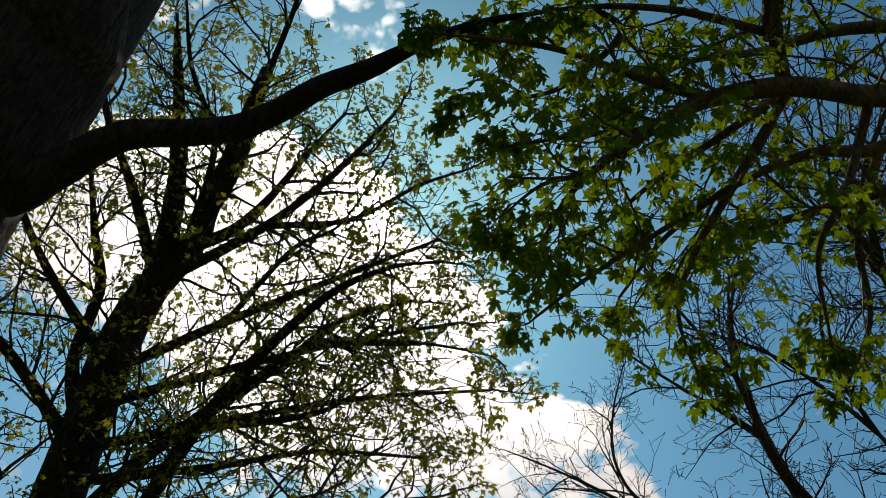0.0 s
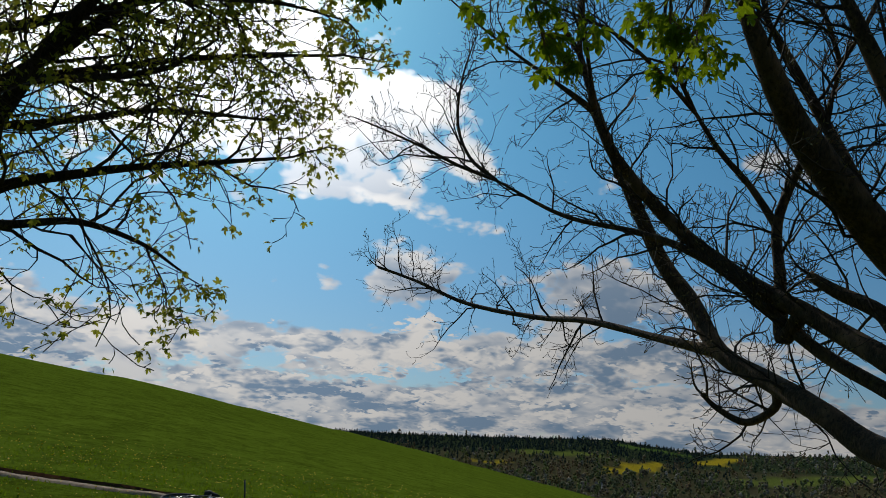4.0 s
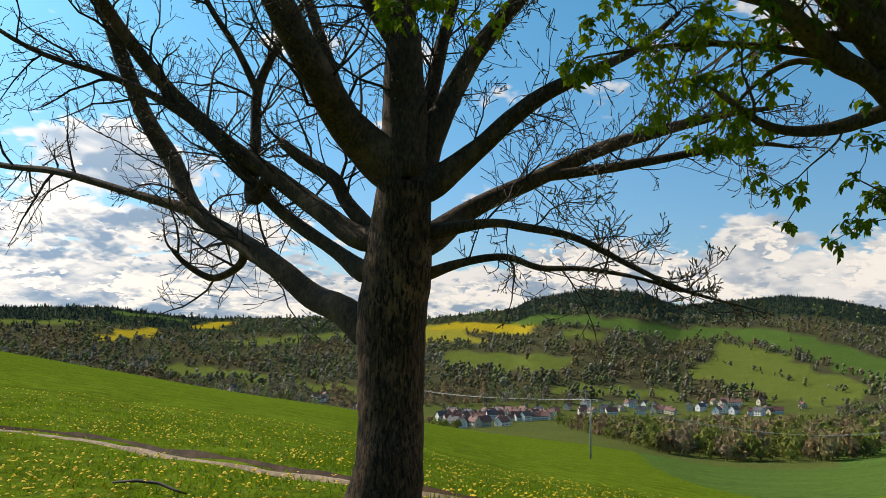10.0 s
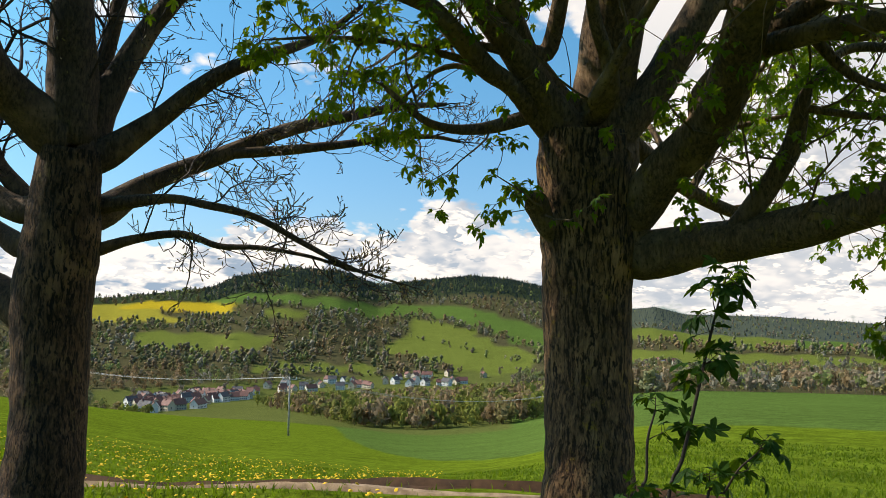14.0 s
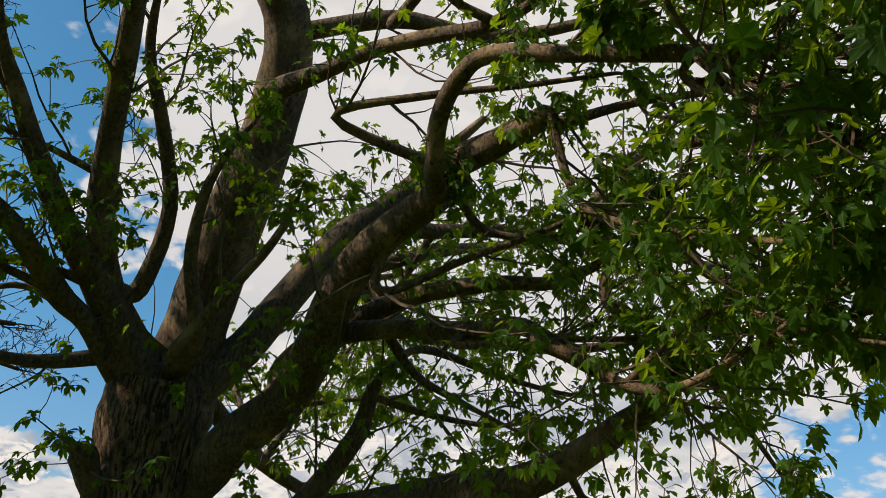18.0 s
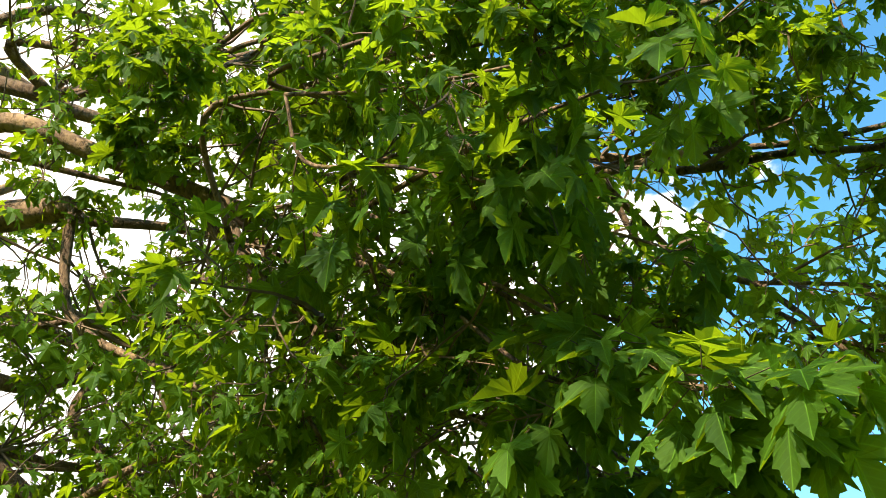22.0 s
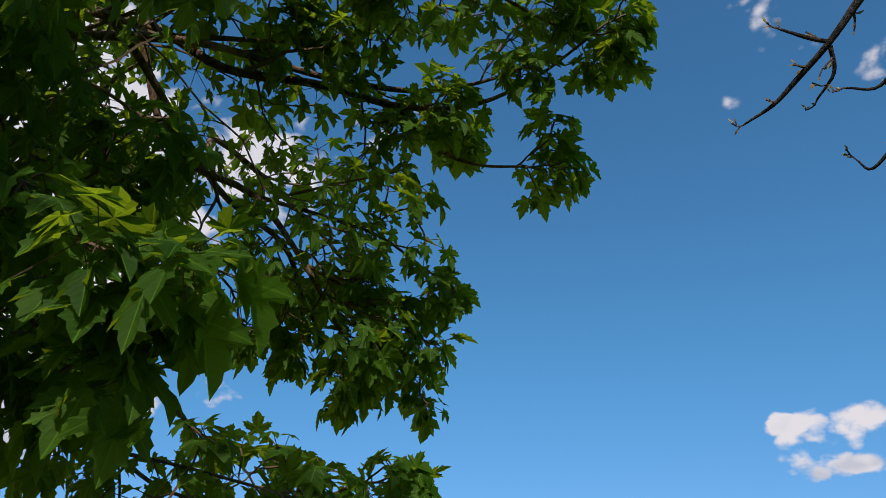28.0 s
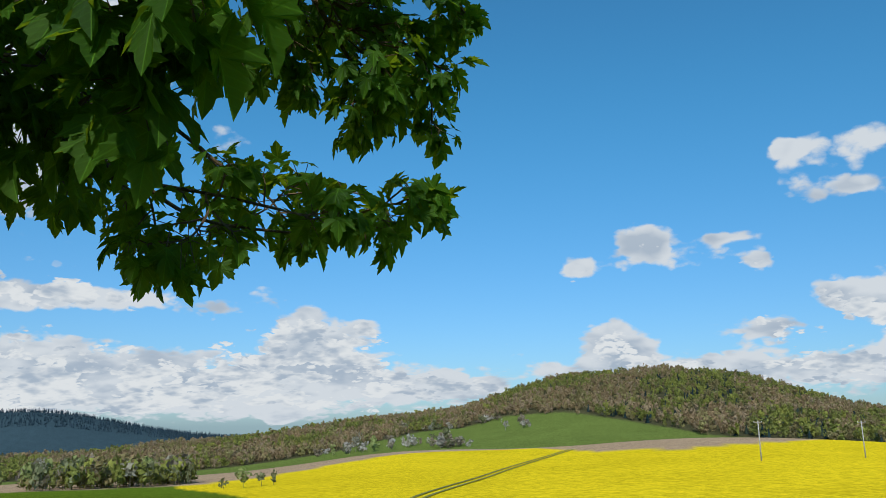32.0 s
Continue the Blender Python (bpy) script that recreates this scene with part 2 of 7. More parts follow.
M_BARK = bark("bark_grey", (0.024, 0.0125, 0.006, 1), (0.15, 0.083, 0.040, 1), (0.20, 0.15, 0.04, 1), 0.35)
M_BARK_LICHEN = bark("bark_lichen", (0.048, 0.026, 0.012, 1), (0.245, 0.142, 0.066, 1), (0.30, 0.19, 0.02, 1), 0.7)
M_BARK_LIMB = bark("bark_limb", (0.030, 0.018, 0.010, 1), (0.13, 0.08, 0.044, 1), (0.20, 0.15, 0.04, 1), 0.3, 0.6, 0.24, 0.50)
M_BARK_BOUGH = bark("bark_bough", (0.060, 0.037, 0.020, 1), (0.22, 0.14, 0.075, 1), (0.26, 0.18, 0.03, 1), 0.5, 0.6, 0.24, 0.50)
M_BARK_DARK = bark("bark_dark", (0.016, 0.011, 0.008, 1), (0.05, 0.036, 0.026, 1), (0.09, 0.09, 0.04, 1), 0.3)


def twig_mat(name, a, b):
    m, n = material(name)
    f = n.noise(coords(n), 30.0, 4.0)
    finish(n, n.mix(f, a, b), 0.75, f, 0.3, 0.002)
    return m


M_TWIG = twig_mat("twig_brown", (0.016, 0.010, 0.007, 1), (0.055, 0.036, 0.024, 1))
M_TWIG_LEAFY = twig_mat("twig_warm", (0.06, 0.036, 0.018, 1), (0.17, 0.11, 0.06, 1))
M_BUD = twig_mat("bud_scales", (0.12, 0.07, 0.03, 1), (0.25, 0.2, 0.06, 1))
M_WOOD_RAW = twig_mat("broken_wood", (0.16, 0.11, 0.07, 1), (0.36, 0.28, 0.19, 1))


def leaf_mat(name, deep, fresh, through_light, share, veins=True):
    m, n = material(name)
    rnd = n.add("ShaderNodeNewGeometry").outputs["Random Per Island"]
    own = n.add("ShaderNodeObjectInfo").outputs["Random"]
    pick = n.math("FRACT", n.math("ADD", rnd, own))
    v = coords(n)
    c = n.mix(pick, deep, fresh)
    if veins:
        uv = n.add("ShaderNodeSeparateXYZ", None, i0=n.add("ShaderNodeUVMap", {"uv_map": "blade"}).outputs[0])
        x, y = n.math("ABSOLUTE", uv.outputs[0]), uv.outputs[1]
        line = None
        for a in (0.0, 50.0, 112.0):
            off = n.math("SUBTRACT", n.math("MULTIPLY", x, math.cos(radians(a))), n.math("MULTIPLY", y, math.sin(radians(a))))
            one = n.math("EXPONENT", n.math("MULTIPLY", n.math("MULTIPLY", off, off), -9000.0))
            line = one if line is None else n.math("MAXIMUM", line, one)
        rib = n.math("SUBTRACT", y, n.math("MULTIPLY", x, 1.1))
        comb = n.math("POWER", n.math("ABSOLUTE", n.math("SINE", n.math("MULTIPLY", rib, 24.0))), 30.0)
        line = n.math("MAXIMUM", line, n.math("MULTIPLY", comb, 0.35))
        c = n.mix(n.math("MULTIPLY", line, 0.85), c, tuple(min(1, q * 2.6) for q in fresh[:3]) + (1,))
    mottle = n.noise(v, 45.0, 4.0)
    c = n.mix(n.math("MULTIPLY", mottle, 0.4), c, tuple(x * 0.6 for x in deep[:3]) + (1,))
    b = n.add("ShaderNodeBsdfPrincipled", None, Base_Color=c, Roughness=0.55, Specular_IOR_Level=0.1)
    n.put(b, "Normal", n.add("ShaderNodeBump", None, Strength=0.25, Distance=0.004, Height=n.noise(v, 70.0, 3.0)).outputs[0])
    t = n.add("ShaderNodeBsdfTranslucent", None, Color=n.mix(pick, through_light, tuple(x * 0.72 for x in through_light[:3]) + (1,)))
    mixed = n.add("ShaderNodeMixShader", None, i0=share, i1=b.outputs[0], i2=t.outputs[0])
    n.add("ShaderNodeOutputMaterial", None, Surface=mixed.outputs[0])
    return m


M_LEAF = leaf_mat("maple_leaf", (0.016, 0.052, 0.005, 1), (0.055, 0.125, 0.010, 1), (0.31, 0.44, 0.012, 1), 0.46)
# Darker, less translucent copy of the maple leaf: shade put into the sapling's colour.
M_LEAF_SHADED = leaf_mat("shaded_sapling_leaf", (0.012, 0.04, 0.005, 1), (0.03, 0.075, 0.010, 1), (0.10, 0.18, 0.006, 1), 0.3)
M_LEAF_YOUNG = leaf_mat("young_leaf", (0.07, 0.085, 0.014, 1), (0.15, 0.18, 0.025, 1), (0.42, 0.42, 0.04, 1), 0.5)
M_GRASS = leaf_mat("grass_blades", (0.036, 0.072, 0.005, 1), (0.105, 0.150, 0.012, 1), (0.20, 0.31, 0.01, 1), 0.4, False)


def plain(name, a, b, scale=8.0, rough=0.7, metal=0.0, relief=0.2, spec=0.3):
    m, n = material(name)
    v = coords(n)
    f = n.noise(v, scale, 5.0, 0.6)
    finish(n, n.mix(n.ramp(f, 0.3, 0.7), a, b), rough, n.noise(v, scale * 6, 4.0), relief, 0.004, metal, spec)
    return m


M_PETAL = plain("dandelion_yellow", (0.72, 0.42, 0.01, 1), (0.85, 0.58, 0.02, 1), 60.0)
M_SOIL = plain("rut_soil", (0.024, 0.011, 0.004, 1), (0.068, 0.034, 0.014, 1), 6.0, 0.95, 0, 0.8)
M_SAND = plain("trodden_sand", (0.16, 0.11, 0.065, 1), (0.36, 0.26, 0.165, 1), 9.0, 0.95, 0, 0.8)
M_POLE = plain("weathered_pole", (0.22, 0.20, 0.18, 1), (0.42, 0.40, 0.37, 1), 3.0, 0.8)
M_WIRE = plain("wire_aluminium", (0.4, 0.4, 0.4, 1), (0.55, 0.55, 0.55, 1), 3.0, 0.5, 0.6)
M_PORCELAIN = plain("insulator", (0.5, 0.5, 0.48, 1), (0.62, 0.62, 0.6, 1), 3.0, 0.3)
M_WALL_WHITE = plain("render_white", (0.62, 0.60, 0.56, 1), (0.78, 0.77, 0.74, 1), 0.6)
M_WALL_CREAM = plain("render_cream", (0.50, 0.42, 0.30, 1), (0.62, 0.55, 0.42, 1), 0.6)
M_ROOF_RED = plain("roof_tile_red", (0.12, 0.055, 0.045, 1), (0.20, 0.09, 0.07, 1), 1.2)
M_ROOF_DARK = plain("roof_slate", (0.05, 0.05, 0.055, 1), (0.11, 0.105, 0.11, 1), 1.2)
M_PANE = plain("window_pane", (0.03, 0.035, 0.045, 1), (0.06, 0.065, 0.075, 1), 2.0, 0.15, 0, 0.0, 0.5)
M_TRAM = plain("crop_tramline", (0.10, 0.12, 0.012, 1), (0.20, 0.19, 0.02, 1), 0.6, 0.9)
M_RUBBER = plain("tyre_rubber", (0.012, 0.012, 0.013, 1), (0.03, 0.03, 0.03, 1), 20.0, 0.8)
M_FRAME = plain("bike_paint_black", (0.015, 0.016, 0.02, 1), (0.035, 0.036, 0.04, 1), 20.0, 0.35, 0, 0.05, 0.5)
M_CHROME = plain("bright_metal", (0.6, 0.6, 0.6, 1), (0.75, 0.75, 0.75, 1), 20.0, 0.25, 1.0)


def wood_stuff():
    """Distant woods: each crown carries its own tone."""
    m, n = material("distant_wood")
    tone = n.add("ShaderNodeVertexColor", {"layer_name": "tone"}).outputs[0]
    rnd = n.add("ShaderNodeNewGeometry").outputs["Random Per Island"]
    c = n.mix(rnd, n.mix(1.0, tone, (0.86, 0.86, 0.86, 1), "MULTIPLY"), n.mix(1.0, tone, (1.14, 1.14, 1.14, 1), "MULTIPLY"))
    d = n.add("ShaderNodeBsdfDiffuse", None, Color=c)
    t = n.add("ShaderNodeBsdfTranslucent", None, Color=c)
    mixed = n.add("ShaderNodeMixShader", None, i0=0.35, i1=d.outputs[0], i2=t.outputs[0])
    n.add("ShaderNodeOutputMaterial", None, Surface=mixed.outputs[0])
    return m


M_WOOD = wood_stuff()


def ground_mat():
    """Meadow, fields and woodland floor in one sheet; the land cover's tone, far haze painted in, is carried by the
    mesh.
    """
    m, n = material("land")
    v = coords(n)
    base = n.add("ShaderNodeVertexColor", {"layer_name": "cover"}).outputs[0]
    far = n.noise(v, 0.035, 6.0, 0.6)
    mid = n.noise(v, 0.7, 6.0, 0.65)
    fine = n.noise(v, 9.0, 5.0, 0.7)
    tuft = n.noise(v, 2.6, 5.0, 0.7)
    k = n.math("ADD", n.math("MULTIPLY", n.ramp(mid, 0.32, 0.68), 0.34), n.math("MULTIPLY", n.ramp(tuft, 0.35, 0.65), 0.30))
    k = n.math("ADD", n.math("ADD", k, 0.12), n.math("ADD", n.math("MULTIPLY", n.ramp(fine, 0.35, 0.65), 0.34), n.math("MULTIPLY", far, 0.4)))
    c = n.mix(1.0, base, n.add("ShaderNodeCombineColor", None, i0=k, i1=k, i2=k).outputs[0], "MULTIPLY")
    c = n.mix(1.0, c, (1.35, 1.3, 1.2, 1), "MULTIPLY")
    finish(n, c, 0.95, n.math("ADD", fine, n.math("MULTIPLY", mid, 2.0)), 0.5, 0.05, 0.0, 0.0)
    return m


M_LAND = ground_mat()

# ---- helpers for meshes ----
def solid(name, verts, faces, mat, parent=None, label="", smooth=False):
    """Links one mesh object; under a parent its places are taken relative to it."""
    me = bpy.data.meshes.new(name)
    if parent is not None:
        o = parent.matrix_world.translation if parent.parent is None else parent.parent.matrix_world.translation
        verts = np.asarray(verts, float).reshape(-1, 3) - np.array(o)[None]
    me.from_pydata([tuple(v) for v in np.asarray(verts, float).reshape(-1, 3).tolist()], [], faces)
    if smooth:
        me.shade_smooth()
    me.materials.append(mat)
    ob = new(name, me)
    if parent is not None:
        ob.parent = parent
    return tagged(ob, label) if label else ob


def base_empty(name, place, label, category, group=""):
    e = new(name)
    e.empty_display_size = 0.2
    e.location = place
    e.matrix_world = Matrix.Translation(place)
    return tagged(e, label, category, group)


class Heap:
    """Gathers vertices and faces of one mesh."""

    def __init__(self):
        self.v, self.f = [], []

    def tube(self, pts, radii, sides, cap=True, rough=0.0, rng=None):
        pts = [Vector(p) for p in pts]
        n, b0 = len(pts), len(self.v)
        t = (pts[1] - pts[0]).normalized()
        u = t.orthogonal().normalized()
        for i, p in enumerate(pts):
            t = (pts[min(i + 1, n - 1)] - pts[max(i - 1, 0)]).normalized()
            u = (u - t * u.dot(t)).normalized()
            k = t.cross(u)
            for s in range(sides):
                a = 2 * math.pi * s / sides
                r = radii[i]
                if rough:
                    r *= 1 + rough * noise.noise(Vector((math.cos(a) * 1.3, math.sin(a) * 1.3, i * 0.35)) + p * 1.7)
                self.v.append(p + (u * math.cos(a) + k * math.sin(a)) * r)
        for i in range(n - 1):
            for s in range(sides):
                a, b = b0 + i * sides + s, b0 + i * sides + (s + 1) % sides
                self.f.append((a, b, b + sides, a + sides))
        if cap:
            self.f.append(tuple(b0 + (n - 1) * sides + s for s in range(sides)))
            self.f.append(tuple(b0 + s for s in reversed(range(sides))))

    def box(self, c, size, turn=0.0):
        b = len(self.v)
        for sx, sy, sz in ((-1, -1, -1), (1, -1, -1), (1, 1, -1), (-1, 1, -1), (-1, -1, 1), (1, -1, 1), (1, 1, 1), (-1, 1, 1)):
            p = Vector((sx * size[0] / 2, sy * size[1] / 2, sz * size[2] / 2))
            p.rotate(Euler((0, 0, turn)))
            self.v.append(Vector(c) + p)
        self.f += [tuple(b + i for i in q) for q in ((3, 2, 1, 0), (4, 5, 6, 7), (0, 1, 5, 4), (1, 2, 6, 5), (2, 3, 7, 6), (3, 0, 4, 7))]


# ---- the land: one sheet to the horizon ----
EYE = 1.56
CREST_AZ = [-60, -29, -22, -15, -7, 1, 5, 14, 25, 33, 41, 52, 60, 68, 75, 84, 100, 120, 129, 136, 141, 146, 154, 165, 172, 178, 187, 200, 250, 300]
CREST_EL = [6, 4.5, 3.75, 2.9, 1.35, 0.0, -0.9, -2.65, -4.7, -5.75, -7.1, -8.0, -9.0, -8.1, -5.4, -5.1, -4.6, -3.8, -3.3, -3.2, -3.2, -2.8, -1.75, -1.7, -1.15, -1.0, -1.4, -2, 2, 6]
CREST_R = [80, 85, 90, 95, 100, 110, 115, 130, 145, 165, 230, 300, 290, 280, 340, 380, 420, 420, 400, 400, 400, 380, 340, 330, 330, 330, 330, 300, 120, 80]
VALLEY_EL = [0, -1, -2, -3, -4, -4.4, -4.6, -5.0, -5.4, -6.2, -6.0, -5.4, -5.0, -4.6, -4.0, -3.8, -3.6, -3.4, -3.2, -3.0, -2.9, -2.6, -1.75, -1.8, -1.3, -1.2, -1.6, -2, 1, 2]
VALLEY_R = [600, 700, 750, 800, 850, 900, 900, 900, 900, 850, 850, 1000, 1000, 1000, 900, 900, 900, 800, 620, 600, 560, 520, 450, 420, 420, 420, 420, 500, 600, 600]
RIDGE_AZ = [-60, -29, -10, 3, 16, 22, 32, 38, 44.6, 46, 50, 53.4, 56.2, 59, 63.2, 65.6, 68, 74.4, 76, 78, 84, 93.5, 98, 104, 120, 128, 134, 138.5, 143.5, 150, 154, 159, 162, 166, 173, 178, 181, 184.5, 186.5, 200, 250, 300]
RIDGE_EL = [3, 1, 0.5, 0.6, 1.0, 0.4, 0.7, 0.7, 1.6, 2.3, 3.1, 2.9, 1.9, 2.3, 2.7, 2.5, 2.0, 0.4, 0.6, 0.1, 0.0, -0.6, -0.6, -0.3, -1.4, -1.9, -1.7, -1.2, -0.9, 0.0, 0.4, 0.9, 2.0, 3.1, 3.5, 3.0, 2.0, 0.9, 0.4, 0, 2, 3]
RIDGE_R = [1500, 1900, 2100, 2200, 2300, 2300, 2300, 2300, 2300, 2200, 2200, 2200, 2400, 2600, 2600, 2600, 2600, 2700, 2700, 2700, 2700, 2900, 2900, 2900, 1500, 1000, 1000, 1000, 1000, 950, 950, 950, 980, 1000, 1000, 1000, 1000, 950, 950, 1200, 1500, 1500]


def knot(az, xs, ys):
    return np.interp(az, xs, ys)


def eased(az, xs, ys):
    """As knot(), with the corners rounded off."""
    return sum(np.interp(az + d, xs, ys) for d in (-3.0, -1.5, 0.0, 1.5, 3.0)) / 5


def shape(az):
    """Crest, valley and ridge (distance, slope) towards a bearing."""
    a = (np.asarray(az, float) + 60) % 360 - 60
    tan = lambda e: np.tan(np.radians(e))  # noqa: E731
    return (eased(a, CREST_AZ, CREST_R), tan(eased(a, CREST_AZ, CREST_EL)), eased(a, CREST_AZ, VALLEY_R), tan(eased(a, CREST_AZ, VALLEY_EL)),
            knot(a, RIDGE_AZ, RIDGE_R), tan(knot(a, RIDGE_AZ, RIDGE_EL)))


def height(az, r):
    """Height of the land at a bearing and a distance (numpy)."""
    az, r = np.asarray(az, float), np.asarray(r, float)
    rc, tc, rv, tv, rr, tr = shape(az)
    zc, zv, zr = EYE + rc * tc, EYE + rv * tv, EYE + rr * tr
    side = (az + 180) % 360 - 180
    bend = np.interp(side, [-20, 0, 25, 45], [1.12, 1.1, 1.03, 0.92])
    hollow = np.clip((np.asarray(az) % 360 - 122) / 16, 0, 1) * np.clip((230 - np.asarray(az) % 360) / 30, 0, 1)
    lip = np.interp(side, [0, 30, 45], [8.0, 7.6, 6.8])
    slope = np.clip((r - lip) / (rc - lip), 0, 1) ** bend
    dell = -8.5 * (1 - np.exp(-r / 30)) + (zc + 8.5) * np.clip((r - 90) / (rc - 90), 0, 1)
    near = zc * slope * (1 - hollow) + hollow * dell + 0.10 * np.exp(-(((r - 5.2) / 4.2) ** 2)) * np.clip(r / 3, 0, 1)
    near = near + 0.06 * np.exp(-(((r - 14) / 8) ** 2))
    s1 = np.clip((r - rc) / (rv - rc), 0, 1)
    fall = zc + (zv - zc) * (1 - (1 - s1) ** 1.6)
    s2 = np.clip((r - rv) / (rr - rv), 0, 1)
    rise = zv + (zr - zv) * (s2 * 0.55 + 0.45 * s2 * s2 * (3 - 2 * s2))
    s3 = np.clip((r - rr) / 1500, 0, 1)
    back = zr - 90 * s3 * s3
    z = np.where(r < rc, near, np.where(r < rv, fall, np.where(r < rr, rise, back)))
    # rise of the far ridge that carries the painted haze tone
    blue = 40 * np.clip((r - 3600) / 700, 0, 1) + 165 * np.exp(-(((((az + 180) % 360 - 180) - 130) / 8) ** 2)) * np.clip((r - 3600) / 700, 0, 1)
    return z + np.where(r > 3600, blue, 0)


def at(az, r, up=0.0):
    a = radians(az)
    return Vector((r * math.sin(a), r * math.cos(a), float(height(az, r)) + up))


def polar(x, y):
    return math.degrees(math.atan2(x, y)), math.hypot(x, y)


def ground_z(x, y):
    return float(height(*polar(x, y)))


MEADOW, PASTURE, CROP = (0.080, 0.120, 0.011), (0.092, 0.118, 0.026), (0.060, 0.104, 0.024)
RAPE, TILL, FLOOR, DULL = (0.54, 0.41, 0.010), (0.30, 0.215, 0.145), (0.058, 0.056, 0.030), (0.20, 0.185, 0.028)
OCHRE = (0.29, 0.225, 0.018)


def upslope(az, r):
    """How far up the far side of the valley a place lies, 0 to 1."""
    rc, tc, rv, tv, rr, tr = shape(az)
    return (r - rv) / (rr - rv)


# Fields of the far side: bearings, share of the way up (low and high edge at either end), tone.
FIELDS = [
    (36.0, 41.5, 0.57, 0.80, 0.46, 0.78, DULL), (40.2, 41.6, 0.69, 0.72, 0.63, 0.79, OCHRE), (41.6, 44.6, 0.63, 0.79, 0.50, 0.70, OCHRE), (44.6, 46.4, 0.50, 0.70, 0.545, 0.57, OCHRE), (38.5, 48.6, 0.30, 0.42, 0.20, 0.28, PASTURE),
    (45.4, 51.0, 0.60, 0.70, 0.47, 0.57, CROP), (51.0, 57.5, 0.47, 0.57, 0.45, 0.58, CROP), (57.5, 63.3, 0.46, 0.58, 0.30, 0.42, CROP), (63.3, 72.0, 0.30, 0.42, 0.10, 0.22, CROP),
    (57.4, 63.3, 0.20, 0.43, 0.06, 0.26, PASTURE), (63.3, 69.0, 0.05, 0.26, 0.01, 0.14, PASTURE), (48.6, 57.6, 0.10, 0.14, 0.06, 0.11, PASTURE), (46.5, 49.5, 0.42, 0.48, 0.40, 0.46, PASTURE)]
FIELDS += [
    (14.0, 20.0, 0.40, 0.46, 0.56, 0.63, OCHRE), (23.5, 25.4, 0.70, 0.85, 0.68, 0.84, OCHRE), (5.0, 8.0, 0.46, 0.49, 0.47, 0.50, OCHRE), (23.0, 33.0, 0.44, 0.50, 0.57, 0.64, PASTURE),
    (20.8, 28.2, 0.18, 0.26, 0.13, 0.20, PASTURE), (10.0, 16.0, 0.62, 0.68, 0.6, 0.66, PASTURE), (17, 22, 0.82, 0.9, 0.82, 0.88, CROP), (30, 37, 0.12, 0.16, 0.1, 0.15, PASTURE),
    (72.0, 84.0, 0.30, 0.45, 0.22, 0.36, PASTURE), (74.0, 92.0, 0.05, 0.18, 0.05, 0.16, PASTURE), (84.0, 102.0, 0.25, 0.36, 0.20, 0.32, CROP), (95, 118, 0.08, 0.2, 0.05, 0.2, PASTURE), (90, 110, 0.55, 0.65, 0.5, 0.58, PASTURE)]


def field_at(az, r):
    """Index array: which tone lies where (numpy); -1 is woodland floor."""
    az = (np.asarray(az, float) + 60) % 360 - 60
    s = upslope(az, r)
    az = az + 1.5 * np.sin(s * 10.0 + 0.6) + 0.35 * np.sin(s * 37.0)
    got = np.full(az.shape, -1)
    for i, (a0, a1, lo0, hi0, lo1, hi1, _) in enumerate(FIELDS):
        k = np.clip((az - a0) / (a1 - a0), 0, 1)
        wob = 0.012 * np.sin(az * 2.3 + i)
        got = np.where((az > a0) & (az < a1) & (s > lo0 + (lo1 - lo0) * k + wob) & (s < hi0 + (hi1 - hi0) * k + wob), i, got)
    return got


def slope_line(az):
    """Upper edge of the pasture on the wooded hill behind the rape."""
    return np.interp(az, [140, 150, 156, 162, 167, 172, 176, 181], [0.0, 0.12, 0.38, 0.42, 0.32, 0.16, 0.05, 0.0])


def land_tone(az, r):
    az = (np.asarray(az, float) + 60) % 360 - 60
    rc, tc, rv, tv, rr, tr = shape(az)
    s = upslope(az, r)
    c = np.empty(az.shape + (3,))
    c[:] = FLOOR
    c[(s > 0.62) & (az < 80)] = (0.026, 0.038, 0.020)
    # bluer floor tone, painted as haze on the farther hills
    c[(s > 0.3) & (az > 70) & (az < 112)] = (0.052, 0.066, 0.052)
    which = field_at(az, r)
    for i, fld in enumerate(FIELDS):
        c[which == i] = fld[6]
    c[(az > 37) & (az < 66) & (s > -0.6) & (s < 0.05) & (which < 0)] = (0.072, 0.088, 0.026)
    fore = (r < rc * 1.02) | ((az > 66) & (az < 128) & (r < rv * 0.5))
    c[fore] = MEADOW
    # the bare field edge and the crop below the trees
    crop = fore & (az > 53) & (az < 128) & (r > np.interp(az, [53.2, 54.2, 55.7, 57.5, 60.2, 64.2, 68.5, 80, 128], [300, 130, 84, 66, 52, 43, 40, 40, 42]))
    c[crop] = CROP
    hill = (az > 128) & (az < 200)
    # distance haze painted into the outermost land's tone
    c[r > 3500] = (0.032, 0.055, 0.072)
    c[hill & (r > rc) & (s < slope_line(az))] = (0.105, 0.140, 0.034)
    edge = np.interp(az, [128, 134, 141, 152, 158, 166, 173, 181, 188], [1.0, 1.0, 1.0, 1.1, 1.02, 1.05, 1.25, 1.12, 1.02])
    low = np.interp(az, [128, 134, 141, 146, 154, 164, 168, 174, 180, 184, 190], [0.55, 0.58, 0.62, 0.70, 0.90, 0.985, 0.80, 0.74, 0.88, 1.06, 1.06])
    c[hill & (r > rc * low) & (r < rc * edge)] = TILL
    rape = hill & (az > 139.5) & (r < rc * low) & (r > 48 + np.maximum(0, 150 - az) * 16)
    c[rape] = RAPE
    return c


